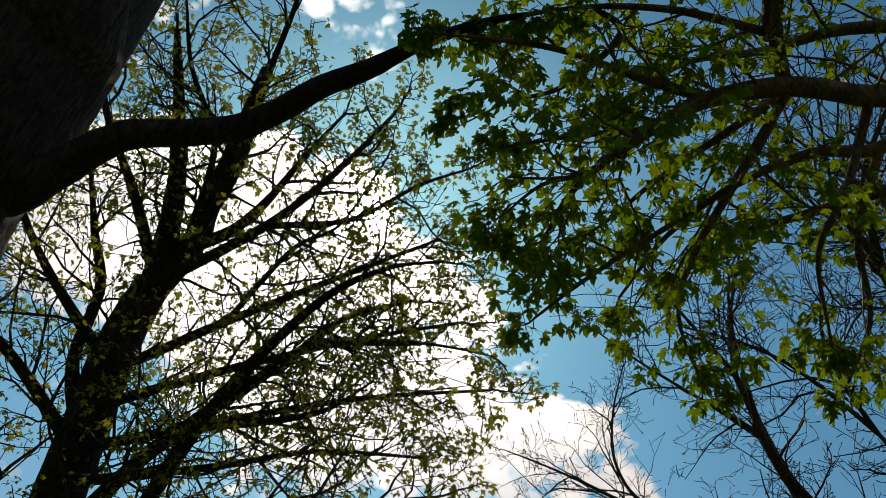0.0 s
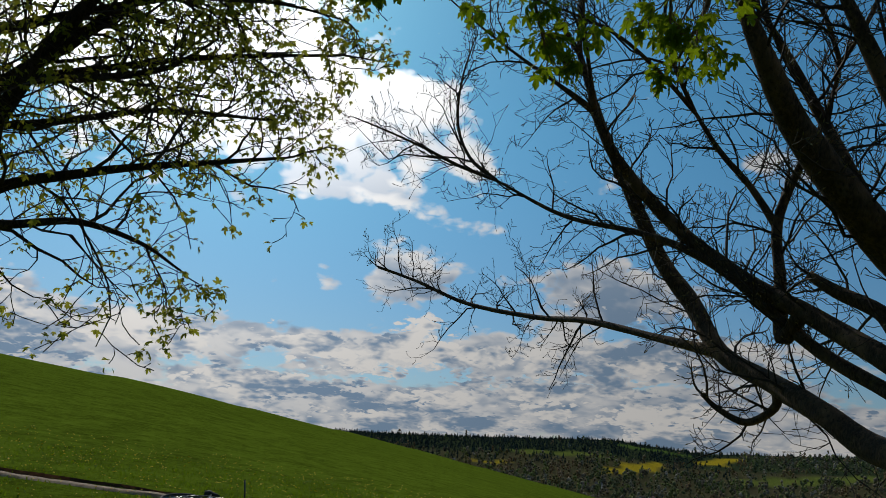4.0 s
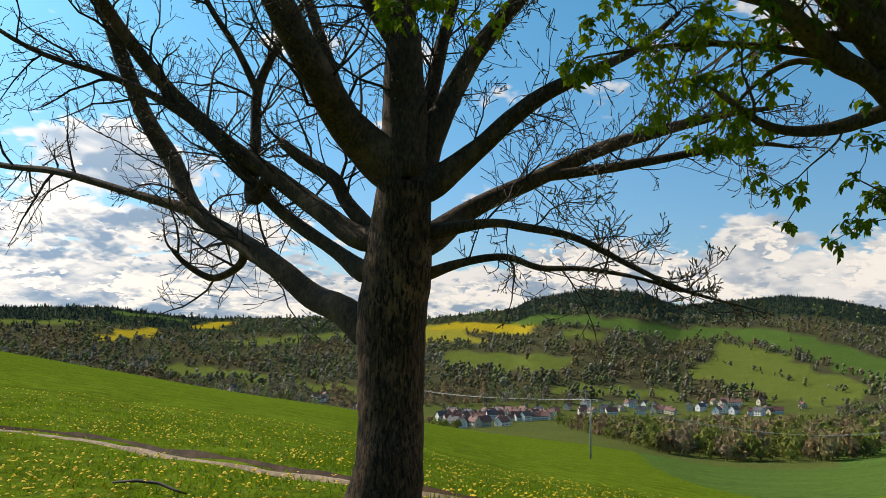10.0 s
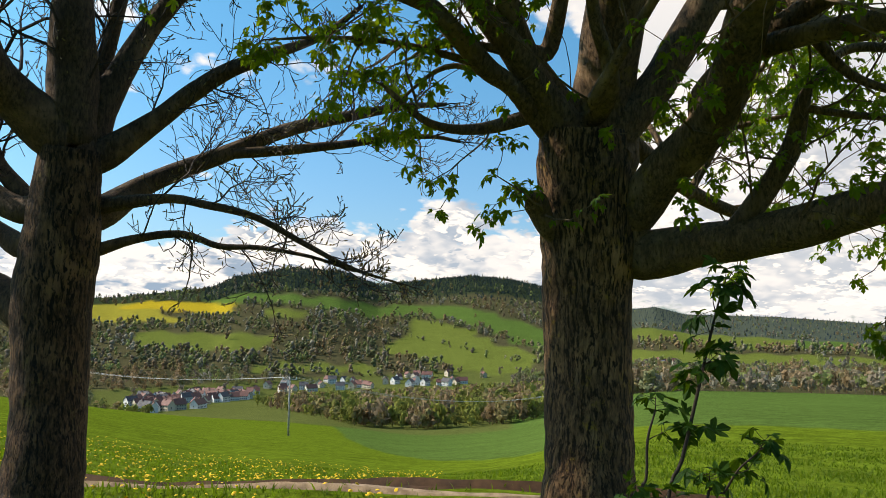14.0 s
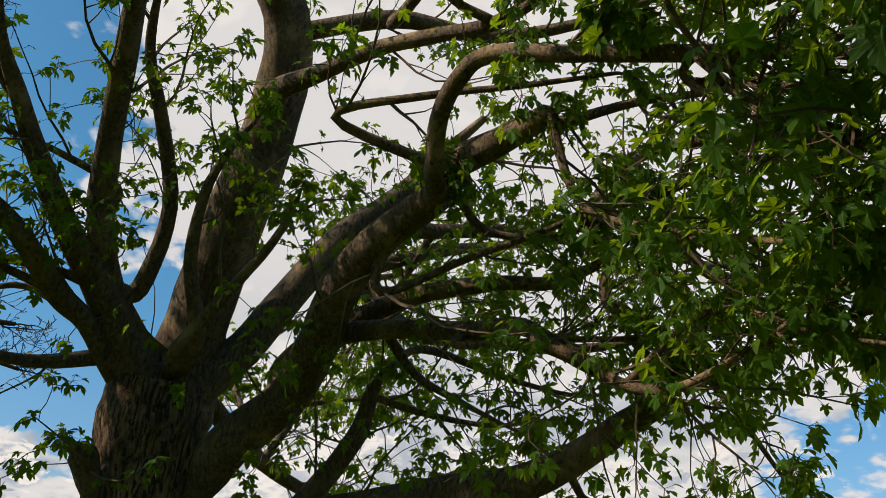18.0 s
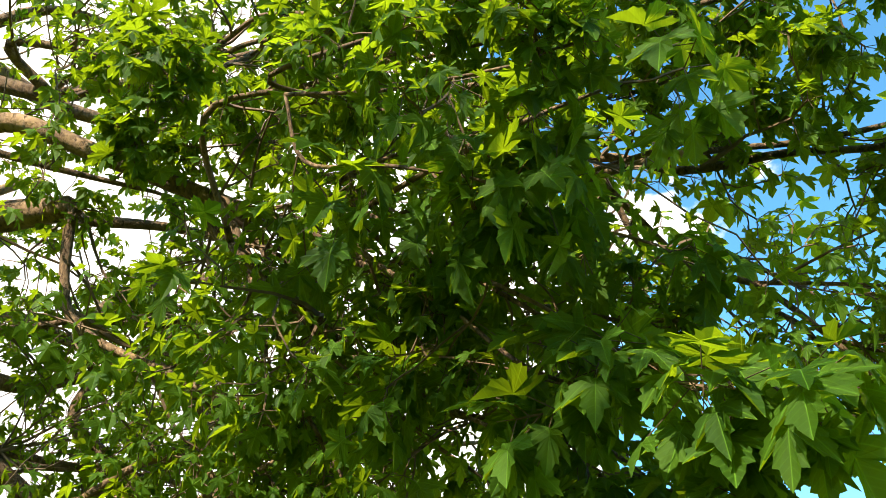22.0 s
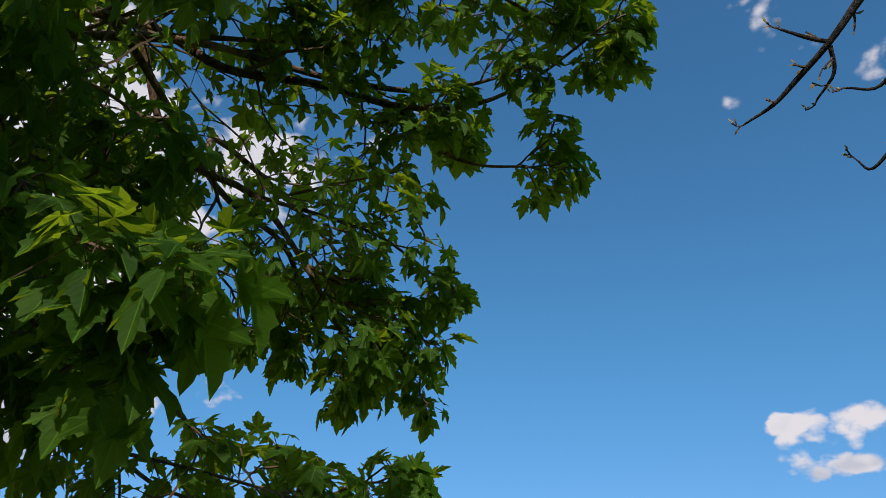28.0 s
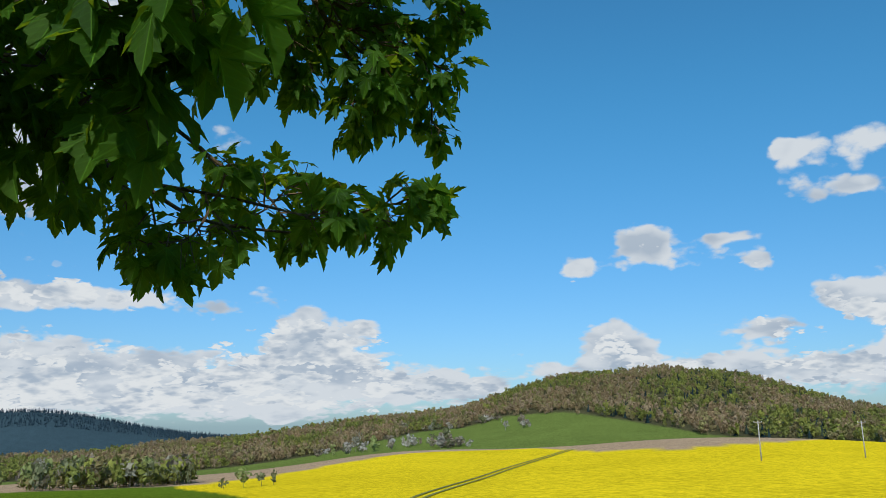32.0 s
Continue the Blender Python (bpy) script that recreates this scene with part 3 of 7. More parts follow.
def build_land():
    fine = np.arange(-62, 192, 0.25)
    rest = np.arange(192, 298, 2.0)
    azs = np.concatenate([fine, rest])
    rs = np.concatenate([[0.4, 1.0, 1.8], np.geomspace(2.6, 300, 78), np.geomspace(308, 2750, 125), np.geomspace(2830, 4700, 10)])
    A, Rr = np.meshgrid(azs, rs)
    Z = height(A, Rr)
    X, Y = Rr * np.sin(np.radians(A)), Rr * np.cos(np.radians(A))
    Z = Z + np.where(Rr < 60, 0.03 * np.sin(X * 1.9 + np.sin(Y * 1.3)) * np.sin(Y * 2.3 + np.sin(X * 0.7)), 0)
    verts = np.stack([X, Y, Z], -1).reshape(-1, 3)
    n, m = len(rs), len(azs)
    i, j = np.meshgrid(np.arange(n - 1), np.arange(m), indexing="ij")
    j2 = (j + 1) % m
    quads = np.stack([i * m + j, (i + 1) * m + j, (i + 1) * m + j2, i * m + j2], -1).reshape(-1, 4)
    me = bpy.data.meshes.new("ground")
    faces = [tuple(q[::-1]) for q in quads.tolist()] + [tuple(reversed(range(m)))]
    me.from_pydata(verts.tolist(), [], faces)
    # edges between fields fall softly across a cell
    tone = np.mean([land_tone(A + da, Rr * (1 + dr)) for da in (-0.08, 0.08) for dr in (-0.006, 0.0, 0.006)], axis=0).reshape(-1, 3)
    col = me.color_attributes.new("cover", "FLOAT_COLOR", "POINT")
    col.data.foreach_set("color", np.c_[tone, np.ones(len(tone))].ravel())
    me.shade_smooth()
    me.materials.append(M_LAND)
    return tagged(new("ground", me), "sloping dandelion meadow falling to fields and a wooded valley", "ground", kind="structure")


ground = build_land()


# ---- woods of the distance ----
def fir_shapes(seed, count=6, sprays=15):
    """Pointed crowns of unit height: a thin cone with drooping sprays."""
    rnd, made = random.Random(seed), []
    for k in range(count):
        v = [Vector((0, 0, 1.0))] + [Vector((math.cos(a * 1.2566), math.sin(a * 1.2566), 0)) * rnd.uniform(0.17, 0.26) for a in range(5)]
        f = [(0, 1 + a, 1 + (a + 1) % 5) for a in range(5)]
        for _ in range(sprays):
            h = rnd.random() ** 1.2
            reach = 0.34 * (1 - h) + 0.03
            a = rnd.uniform(0, 6.283)
            d = Vector((math.cos(a), math.sin(a), 0))
            t = Vector((-d.y, d.x, 0)) * rnd.uniform(0.07, 0.14)
            p = Vector((0, 0, h)) + d * reach * 0.15
            b = len(v)
            v += [p + Vector((0, 0, 0.05)), p + d * reach * rnd.uniform(0.8, 1.2) + t - Vector((0, 0, 0.06)), p + d * reach * rnd.uniform(0.8, 1.2) - t - Vector((0, 0, 0.06))]
            f.append((b, b + 1, b + 2))
        made.append((np.array(v), np.array(f)))
    return made


def lumpy_shapes(seed, sprigs, count=8):
    """Upright crowns of unit size for woods far off: four uneven lobes with sprigs standing out of them."""
    rnd, made = random.Random(seed), []
    lobe_v = np.array(list(itertools.product((-1, 1), repeat=3)), float) / math.sqrt(3)
    lobe_f = np.array([(0, 1, 3), (0, 3, 2), (4, 6, 7), (4, 7, 5), (0, 4, 5), (0, 5, 1), (2, 3, 7), (2, 7, 6), (0, 2, 6), (0, 6, 4), (1, 5, 7), (1, 7, 3)])
    for k in range(count):
        vs, fs, b = [], [], 0
        for lobe in range(4):
            spread = 0.17 * (1.1 - 0.18 * lobe)
            c = np.array((rnd.gauss(0, spread), rnd.gauss(0, spread), 0.27 + 0.18 * lobe + rnd.gauss(0, 0.05)))
            turn = np.array(Euler([rnd.uniform(0, 6.28) for _ in range(3)]).to_matrix())
            vs.append((lobe_v * (rnd.uniform(0.17, 0.27) * np.array([rnd.uniform(0.75, 1.25) for _ in range(8)]))[:, None]) @ turn.T + c)
            fs.append(lobe_f + b)
            b += 8
        for _ in range(sprigs):
            d = np.array((rnd.gauss(0, 1), rnd.gauss(0, 1), rnd.gauss(0.3, 1.1)))
            d /= np.linalg.norm(d)
            p = np.array((0, 0, 0.52)) + d * np.array((0.30, 0.30, 0.46)) * rnd.uniform(0.75, 1.15)
            vs.append(p + np.array([[rnd.gauss(0, 0.055) for _ in range(3)] for _ in range(3)]))
            fs.append(np.array([[b, b + 1, b + 2]]))
            b += 3
        made.append((np.concatenate(vs), np.concatenate(fs)))
    return made


def spray_shapes(seed, count=8, flakes=60):
    """Airy crowns of unit size for woods nearer by: small sprays over seven uneven lobes, on a stem."""
    rnd, made = random.Random(seed), []
    for k in range(count):
        v = []
        lobes = [(Vector((rnd.gauss(0, 0.16), rnd.gauss(0, 0.16), rnd.uniform(0.24, 0.86))), rnd.uniform(0.13, 0.25)) for _ in range(7)]
        for _ in range(flakes):
            c, r = lobes[rnd.randrange(7)]
            d = Vector((rnd.gauss(0, 1), rnd.gauss(0, 1), rnd.gauss(0.3, 1))).normalized()
            p = c + d * r * rnd.uniform(0.6, 1.05)
            u = (d.orthogonal().normalized() + d * rnd.uniform(-0.3, 0.3)) * rnd.uniform(0.08, 0.14)
            u.rotate(Matrix.Rotation(rnd.uniform(0, 6.28), 3, d))
            w_ = d.cross(u).normalized() * rnd.uniform(0.08, 0.14)
            v += [p + u, p - u * 0.6 + w_, p - u * 0.6 - w_]
        v += [Vector((-0.02, 0, -0.1)), Vector((0.02, 0, -0.1)), Vector((0, 0, 0.6)), Vector((0, -0.02, -0.1)), Vector((0, 0.02, -0.1)), Vector((0, 0, 0.6))]
        made.append((np.array(v), np.arange(len(v)).reshape(-1, 3)))
    return made


SPRAYS, LEAFY, FIRS = spray_shapes(5), lumpy_shapes(3, 12), fir_shapes(4)


def wood(name, spots, mat, label, shapes, tall, tones):
    """One mesh of many crowns, each in its own tone. spots: bearing, distance, size."""
    rnd = random.Random(len(spots))
    vs, cs, fs, b = [], [], [], 0
    spots = np.array(spots)
    ground_at = height(spots[:, 0], spots[:, 1])
    for (a, r, s), z in zip(spots.tolist(), ground_at.tolist()):
        kind = SPRAYS if shapes is LEAFY and r < 1050 else shapes
        v, f = kind[rnd.randrange(len(kind))]
        t = rnd.uniform(0, 6.28)
        c, q = math.cos(t), math.sin(t)
        w_ = s * rnd.uniform(0.8, 1.25)
        m = np.array([[c * w_, -q * w_, 0], [q * w_, c * w_, 0], [0, 0, s * tall * rnd.uniform(0.75, 1.25)]])
        vs.append(v @ m.T + np.array((r * math.sin(radians(a)), r * math.cos(radians(a)), z)))
        fs.append(f + b)
        b += len(v)
        tone = np.array(tones[rnd.randrange(len(tones))]) * rnd.uniform(0.85, 1.15)
        cs.append(np.tile((*tone, 1.0), (len(v), 1)))
    v = np.concatenate(vs)
    me = bpy.data.meshes.new(name)
    me.from_pydata(v.tolist(), [], np.concatenate(fs).tolist())
    me.shade_smooth()
    me.color_attributes.new("tone", "FLOAT_COLOR", "POINT").data.foreach_set("color", np.concatenate(cs).ravel())
    me.materials.append(mat)
    return tagged(new(name, me), label, "wood", kind="stuff")


def hides_village(a, r, tall):
    """Whether a tree would stand before the houses on the valley floor."""
    _, _, rv, tv, _, _ = [float(q) for q in shape(a)]
    return float(height(a, r)) + tall > EYE + r * (tv + 0.001)


rng = random.Random(11)
mix_w, brown_w, fir_w, fresh_w, white_w, hazed_w = [], [], [], [], [], []
# the far valley side: denser low down, fields stay open
far_a = np.array([rng.uniform(-12, 104) for _ in range(16000)])
_, _, far_rv, _, far_rr, _ = shape(far_a)
far_r = far_rv * 0.86 + (far_rr * 1.02 - far_rv * 0.86) * np.array([rng.random() for _ in far_a]) ** 1.1
open_land = field_at(far_a, far_r) >= 0
for a, r, rv, rr, free in zip(far_a.tolist(), far_r.tolist(), far_rv.tolist(), far_rr.tolist(), open_land.tolist()):
    if free and rng.random() > 0.012:
        continue
    s = (r - rv) / (rr - rv)
    if 37 < a < 66 and -0.25 < s < 0.04 and rng.random() < 0.88:
        continue
    size = rng.uniform(6, 11)
    size *= 0.95
    if 38 < a < 66 and s < -0.01 and hides_village(a, r, size * 1.4):
        continue
    # smaller crowns, mostly in haze-blue tones, to look farther off from the viewpoint
    if a > 70 and s > 0.3:
        size *= 0.55
        if rng.random() < 0.6:
            hazed_w.append((a, r, size * 0.8))
            continue
    top = s > 0.66 + 0.08 * math.sin(a * 0.7) if 44 < a < 60 else s > 0.56 if 60 <= a < 78 else s > 0.62 if a < 24 else s > 0.9
    if (top and rng.random() < 0.9) or (a < 24 and s > 0.5 and rng.random() < 0.6):
        fir_w.append((a, r, size * 1.05))
    elif noise.noise((a * 0.35, s * 6, 0)) > 0.12:
        brown_w.append((a, r, size * 1.1))
    else:
        (white_w if rng.random() < 0.03 else mix_w).append((a, r, size * 1.2))
# close conifer stands on the hilltops
top_a = np.array([rng.uniform(44, 72) for _ in range(5200)] + [rng.uniform(-10, 22) for _ in range(2600)])
_, _, top_rv, _, top_rr, _ = shape(top_a)
top_s = np.array([rng.uniform(0.64, 1.03) for _ in top_a])
top_r = top_rv + (top_rr - top_rv) * top_s
clear = field_at(top_a, top_r) < 0
fir_w += [(a, r, rng.uniform(4.5, 7)) for a, r, ok in zip(top_a.tolist(), top_r.tolist(), clear.tolist()) if ok]
# hedges along field edges
for a0, a1, s0, s1, q in ((57.5, 63.3, 0.445, 0.28, 26), (63.3, 70, 0.28, 0.15, 26), (45, 51, 0.58, 0.46, 30), (39, 46, 0.44, 0.41, 40), (57.4, 63.3, 0.30, 0.14, 12), (63.3, 69, 0.14, 0.07, 12), (50, 60, 0.60, 0.60, 40), (60, 72, 0.58, 0.24, 40), (72, 86, 0.46, 0.38, 50)):
    for _ in range(q):
        k = rng.random()
        a = a0 + (a1 - a0) * k
        _, _, rv, _, rr, _ = [float(x) for x in shape(a)]
        mix_w.append((a, rv + (rr - rv) * (s0 + (s1 - s0) * k + rng.gauss(0, 0.006)), rng.uniform(5, 10)))
# woods along the brook below the meadow
for _ in range(2300):
    a = rng.uniform(47, 76)
    r = rng.uniform(330, 720) if a < 68 else rng.uniform(460, 760)
    lo = 260 + 15 * abs(noise.noise((a, 0, 3))) * 10
    if a < 54:
        lo = 330 + (54 - a) * 55
    if r < lo:
        continue
    size = rng.uniform(5, 11)
    if a < 67 and hides_village(a, r, size * 1.2):
        continue
    (fresh_w if noise.noise((a * 0.5, r * 0.01, 7)) > (0.02 if a > 55 else -0.3) else brown_w).append((a, r, size))
for _ in range(26):
    a = rng.uniform(34, 41)
    fresh_w.append((a, rng.uniform(300, 420), rng.uniform(5, 8)))
for _ in range(1200):
    a = rng.uniform(74, 128)
    r = rng.uniform(430, 900)
    (mix_w if rng.random() < 0.6 else brown_w).append((a, r, rng.uniform(7, 12)))
# the wooded hill behind the rape
for _ in range(10500):
    a = rng.uniform(126, 190)
    rc, tc, rv, tv, rr, tr = [float(q) for q in shape(a)]
    s = rng.random() ** 0.9
    if s < float(slope_line(a)) + 0.02 * math.sin(a * 3) and a < 181:
        continue
    r = rv + (rr - rv) * s
    size = rng.uniform(4.2, 7.2)
    g = noise.noise((a * 0.22, s * 3.0, 5))
    if g > -0.1 and rng.random() < 0.34 * min(1, max(0, (a - 164) / 14)) or s > 0.97 and rng.random() < 0.2:
        fir_w.append((a, r, size * 0.95))
    elif g + rng.uniform(-0.15, 0.15) > 0.10 - 0.02 * max(0, a - 168):
        fresh_w.append((a, r, size))
    else:
        brown_w.append((a, r, size))
for a, s, q, k in ((155, 0.10, 14, 1.2), (158, 0.05, 20, 0.9), (163, 0.24, 6, 0.5), (168.5, 0.3, 2, 0.3), (151.5, 0.05, 16, 1.4), (156.5, 0.38, 12, 2.2), (160, 0.40, 6, 1.2)):
    for _ in range(q):
        b = a + rng.gauss(0, k)
        _, _, rv, _, rr, _ = [float(x) for x in shape(b)]
        (white_w if rng.random() < 0.55 else mix_w).append((b, rv + (rr - rv) * (s + rng.gauss(0, 0.015)), rng.uniform(5, 8.5)))
# thicket in the dip beside the rape, and firs of the ridge painted haze-blue
for _ in range(150):
    b = rng.uniform(130.5, 140.5)
    (fresh_w if rng.random() < 0.6 else mix_w).append((b, rng.uniform(225, 262) + (b - 131) * 3, rng.uniform(4.5, 7.5)))
for b, r, q in ((131.0, 290, 7), (128.8, 280, 6), (142.5, 190, 3.0), (143.8, 190, 3.6), (145, 190, 3.0), (145.8, 190, 3.2)):
    mix_w.append((b, r, q))
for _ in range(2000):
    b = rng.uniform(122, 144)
    hazed_w.append((b, rng.uniform(4050, 4500), rng.uniform(8, 13)))

wood("mixed_wood", mix_w, M_WOOD, "far mixed woods, grey-brown and green in early leaf", LEAFY, 1.15,
     [(0.17, 0.18, 0.085), (0.21, 0.24, 0.085), (0.21, 0.18, 0.12), (0.17, 0.18, 0.09), (0.24, 0.27, 0.10), (0.22, 0.185, 0.135), (0.18, 0.19, 0.10), (0.30, 0.28, 0.21)])
wood("budding_wood", brown_w, M_WOOD, "far brown woods with budding crowns", LEAFY, 1.2, [(0.24, 0.175, 0.095), (0.28, 0.20, 0.11), (0.22, 0.18, 0.085), (0.23, 0.21, 0.085), (0.30, 0.225, 0.14)])
wood("fresh_wood", fresh_w, M_WOOD, "woods in fresh yellow-green spring leaf", LEAFY, 1.15, [(0.19, 0.205, 0.05), (0.23, 0.24, 0.055), (0.16, 0.17, 0.05), (0.21, 0.175, 0.08)])
wood("conifer_wood", fir_w, M_WOOD, "dark conifer woods on the hilltops", FIRS, 0.88, [(0.024, 0.040, 0.040), (0.030, 0.048, 0.046), (0.020, 0.036, 0.038), (0.045, 0.062, 0.045)])
# The blue in these tones stands in for distance haze.
wood("hazed_ridge_wood", hazed_w, M_WOOD, "conifer woods on distant ridges, their tones blued for haze", FIRS, 1.45, [(0.030, 0.052, 0.070), (0.036, 0.060, 0.082), (0.026, 0.048, 0.066)])
wood("blossom_bushes", white_w, M_WOOD, "pale blossoming bushes along the fields", LEAFY, 0.9, [(0.34, 0.31, 0.26), (0.42, 0.39, 0.34), (0.22, 0.18, 0.13)])

# ---- trees ----
def rounded(pts, steps=5):
    """A smooth run through (x, y, z, radius) points."""
    p = np.array(pts, float)
    q = np.vstack([2 * p[0] - p[1], p, 2 * p[-1] - p[-2]])
    out = []
    for i in range(1, len(q) - 2):
        for k in range(steps):
            t = k / steps
            a, b, c, d = q[i - 1], q[i], q[i + 1], q[i + 2]
            out.append(0.5 * (2 * b + (c - a) * t + (2 * a - 5 * b + 4 * c - d) * t * t + (3 * b - a - 3 * c + d) * t ** 3))
    out.append(p[-1])
    out = np.array(out)
    out[:, 3] = np.maximum(out[:, 3], 0.0022)
    return out


LOBES = [(0.0, 0.0), (0.12, -0.05), (0.27, -0.17), (0.45, -0.21), (0.38, -0.08), (0.43, -0.02), (0.28, 0.07), (0.40, 0.14), (0.52, 0.18), (0.51, 0.27), (0.62, 0.33), (0.58, 0.41), (0.66, 0.57),
         (0.49, 0.52), (0.45, 0.57), (0.33, 0.47), (0.20, 0.41), (0.27, 0.57), (0.25, 0.64), (0.29, 0.77), (0.17, 0.79), (0.14, 0.90), (0.0, 1.08)]
LOBES_FAR = [(0.0, 0.0), (0.16, -0.10), (0.45, -0.21), (0.28, 0.07), (0.52, 0.20), (0.66, 0.57), (0.45, 0.54), (0.20, 0.41), (0.28, 0.74), (0.0, 1.08)]


def maple_leaf(half, fold, droop, curl):
    """A toothed, five-lobed blade of width 1.3 whose stalk meets it at the origin; y is the tip, the lobes hang and their edges rise."""
    line = half + [(-x, y) for x, y in reversed(half[1:-1])]
    v = np.array([(0.0, 0.24, 0.0)] + [(x, y, 0.0) for x, y in line])
    r2 = v[:, 0] ** 2 + v[:, 1] ** 2
    ang = np.degrees(np.arctan2(np.abs(v[:, 0]), v[:, 1]))
    gap = np.min(np.abs(ang[:, None] - np.array([0.0, 50.0, 112.0])[None]), axis=1) / 25.0
    v[:, 2] = np.abs(v[:, 0]) * fold - droop * r2 + curl * np.clip(gap, 0, 1) * np.sqrt(r2) + 0.02 * np.sin(v[:, 0] * 17) * np.cos(v[:, 1] * 13)
    n = len(line)
    return v, np.array([[0, 1 + i, 1 + (i + 1) % n] for i in range(n)])


BENDS = [(0.10, 0.22, 0.10), (-0.10, 0.30, 0.14), (0.30, 0.16, 0.06), (0.05, 0.50, 0.16), (-0.30, 0.45, 0.10), (0.55, 0.25, 0.08)]
BLADES = [maple_leaf(LOBES, *q) for q in BENDS]
BLADES_FAR = [maple_leaf(LOBES_FAR, *q) for q in BENDS]


def blade_turn(tip, up):
    y = tip.normalized()
    z = (up - y * up.dot(y)).normalized()
    x = y.cross(z)
    return np.array([x, y, z]).T


class Leaves:
    def __init__(self):
        self.items = []

    def put(self, place, tip, up, size, kind):
        self.items.append((place.copy(), tip.copy(), up.copy(), size, kind))

    def mesh(self, name, mat, parent, label, items):
        vs, fs, us, b = [], [], [], 0
        for place, tip, up, size, kind in items:
            v, f = (BLADES if (place - Vector((0.3, -0.5, 1.65))).length < 2.1 else BLADES_FAR)[kind]
            us.append(v[f.ravel(), :2])
            vs.append((v * size) @ blade_turn(tip, up).T + np.array(place))
            fs.append(f + b)
            b += len(v)
        if vs:
            ob = solid(name, np.concatenate(vs), np.concatenate(fs).tolist(), mat, parent, label)
            ob.data.uv_layers.new(name="blade").data.foreach_set("uv", np.concatenate(us).ravel())
            return tagged(ob, kind="stuff")


class Grower:
    """Grows side branches, twigs, buds and leaves on given limbs."""

    def __init__(self, seed, **style):
        self.r = random.Random(seed)
        self.style = style
        self.leaves, self.twigs, self.buds = Leaves(), None, Heap()

    def vec(self, s=1.0):
        return Vector((self.r.gauss(0, s), self.r.gauss(0, s), self.r.gauss(0, s)))

    def shoot(self, p, d, length, radius, level):
        s, r = self.style, self.r
        n = 6 if level == 1 else 4 if level == 2 else 3
        pts, rad, step = [p.copy()], [radius], length / n
        up = s["up"][level - 1]
        d = d.normalized()
        for i in range(n):
            d = (d + self.vec(s["wander"] * (1.3 if i % 2 else 0.8)) + Vector((0, 0, up * (0.4 + i / n)))).normalized()
            p = p + d * step
            pts.append(p.copy())
            rad.append(max(s["thin"], radius * (1 - 0.75 * (i + 1) / n)))
        self.twigs.tube(pts, rad, 4 if level == 1 else 3, cap=False)
        if level < s["levels"]:
            kids = s["kids"][level - 1]
            for k in range(kids):
                f = (k + 0.6 + r.uniform(-0.3, 0.3)) / kids
                i = min(int(f * n), n - 1)
                q = pts[i].lerp(pts[i + 1], min(1, f * n - i))
                along = (pts[i + 1] - pts[i]).normalized()
                side = along.cross(self.vec()).normalized()
                self.shoot(q, along * s["lean"] + side, length * r.uniform(*s["shrink"]) * (1.1 - 0.4 * f), rad[i] * 0.6, level + 1)
        if level >= s["levels"] - s.get("leafy", 0):
            self.dress(pts, level)

    def dress(self, pts, level):
        s, r = self.style, self.r
        if s.get("bud"):
            a, b = pts[-2], pts[-1]
            d = (b - a).normalized()
            L = s["bud"] * r.uniform(0.7, 1.4)
            self.buds.tube([b - d * L * 0.2, b + d * L * 0.35, b + d * L], [s["thin"], L * 0.24, s["thin"] * 0.4], 3, cap=False)
        if s.get("leaf"):
            lo, hi = s["leaf"]
            for i in range(1, len(pts)):
                if r.random() > s["fill"] and i < len(pts) - 1:
                    continue
                along = (pts[i] - pts[i - 1]).normalized()
                side = along.cross(self.vec()).normalized()
                count = 2 if i < len(pts) - 1 else s.get("tuft", 4)
                for k in range(count):
                    turn = Matrix.Rotation(2 * math.pi * k / count + r.uniform(-0.4, 0.4), 3, along)
                    out = (turn @ side) + along * r.uniform(0.2, 0.9)
                    out.normalize()
                    stalk = r.uniform(0.4, 0.9) * hi
                    q = pts[i] + out * stalk + Vector((0, 0, -0.25 * stalk))
                    if s.get("stalk"):
                        self.twigs.tube([pts[i], q], [0.0011, 0.0009], 3, cap=False)
                    tip = out + Vector((0, 0, -s["hang"] * r.uniform(0.4, 1.4))) + self.vec(0.25)
                    up = Vector((0, 0, 1)) + out * 0.5 + self.vec(0.35)
                    self.leaves.put(q, tip, up, r.uniform(lo, hi), r.randrange(len(BLADES)))

    def limb_twigs(self, run, every, first, span, thick):
        """Side branches along one limb's run."""
        s, r = self.style, self.r
        length = np.concatenate([[0], np.cumsum(np.linalg.norm(np.diff(run[:, :3], axis=0), axis=1))])
        x = first * length[-1]
        while x < length[-1]:
            i = min(int(np.searchsorted(length, x)), len(run) - 1)
            p, q = Vector(run[i - 1, :3]), Vector(run[i, :3])
            along = (q - p).normalized()
            side = along.cross(self.vec()).normalized()
            side = (side + Vector((0, 0, s["rise"]))).normalized()
            if run[i, 3] > s.get("clean", 9.0) and r.random() < 0.36:
                x += every * r.uniform(0.5, 1.5)
                continue
            L = r.uniform(*span) * (1.15 - 0.5 * x / length[-1]) * min(1.0, max(s.get("least", 0.6), run[i, 3] / 0.016))
            self.shoot(p.lerp(q, r.random()), along * s["lean"] + side, L, min(run[i, 3] * 0.6, thick * r.uniform(0.7, 1.3)), 1)
            x += every * r.uniform(0.5, 1.5)
        end = Vector(run[-1, :3])
        self.shoot(end, end - Vector(run[-2, :3]), span[0] * s.get("least", 0.6), min(run[-1, 3], thick), 1)


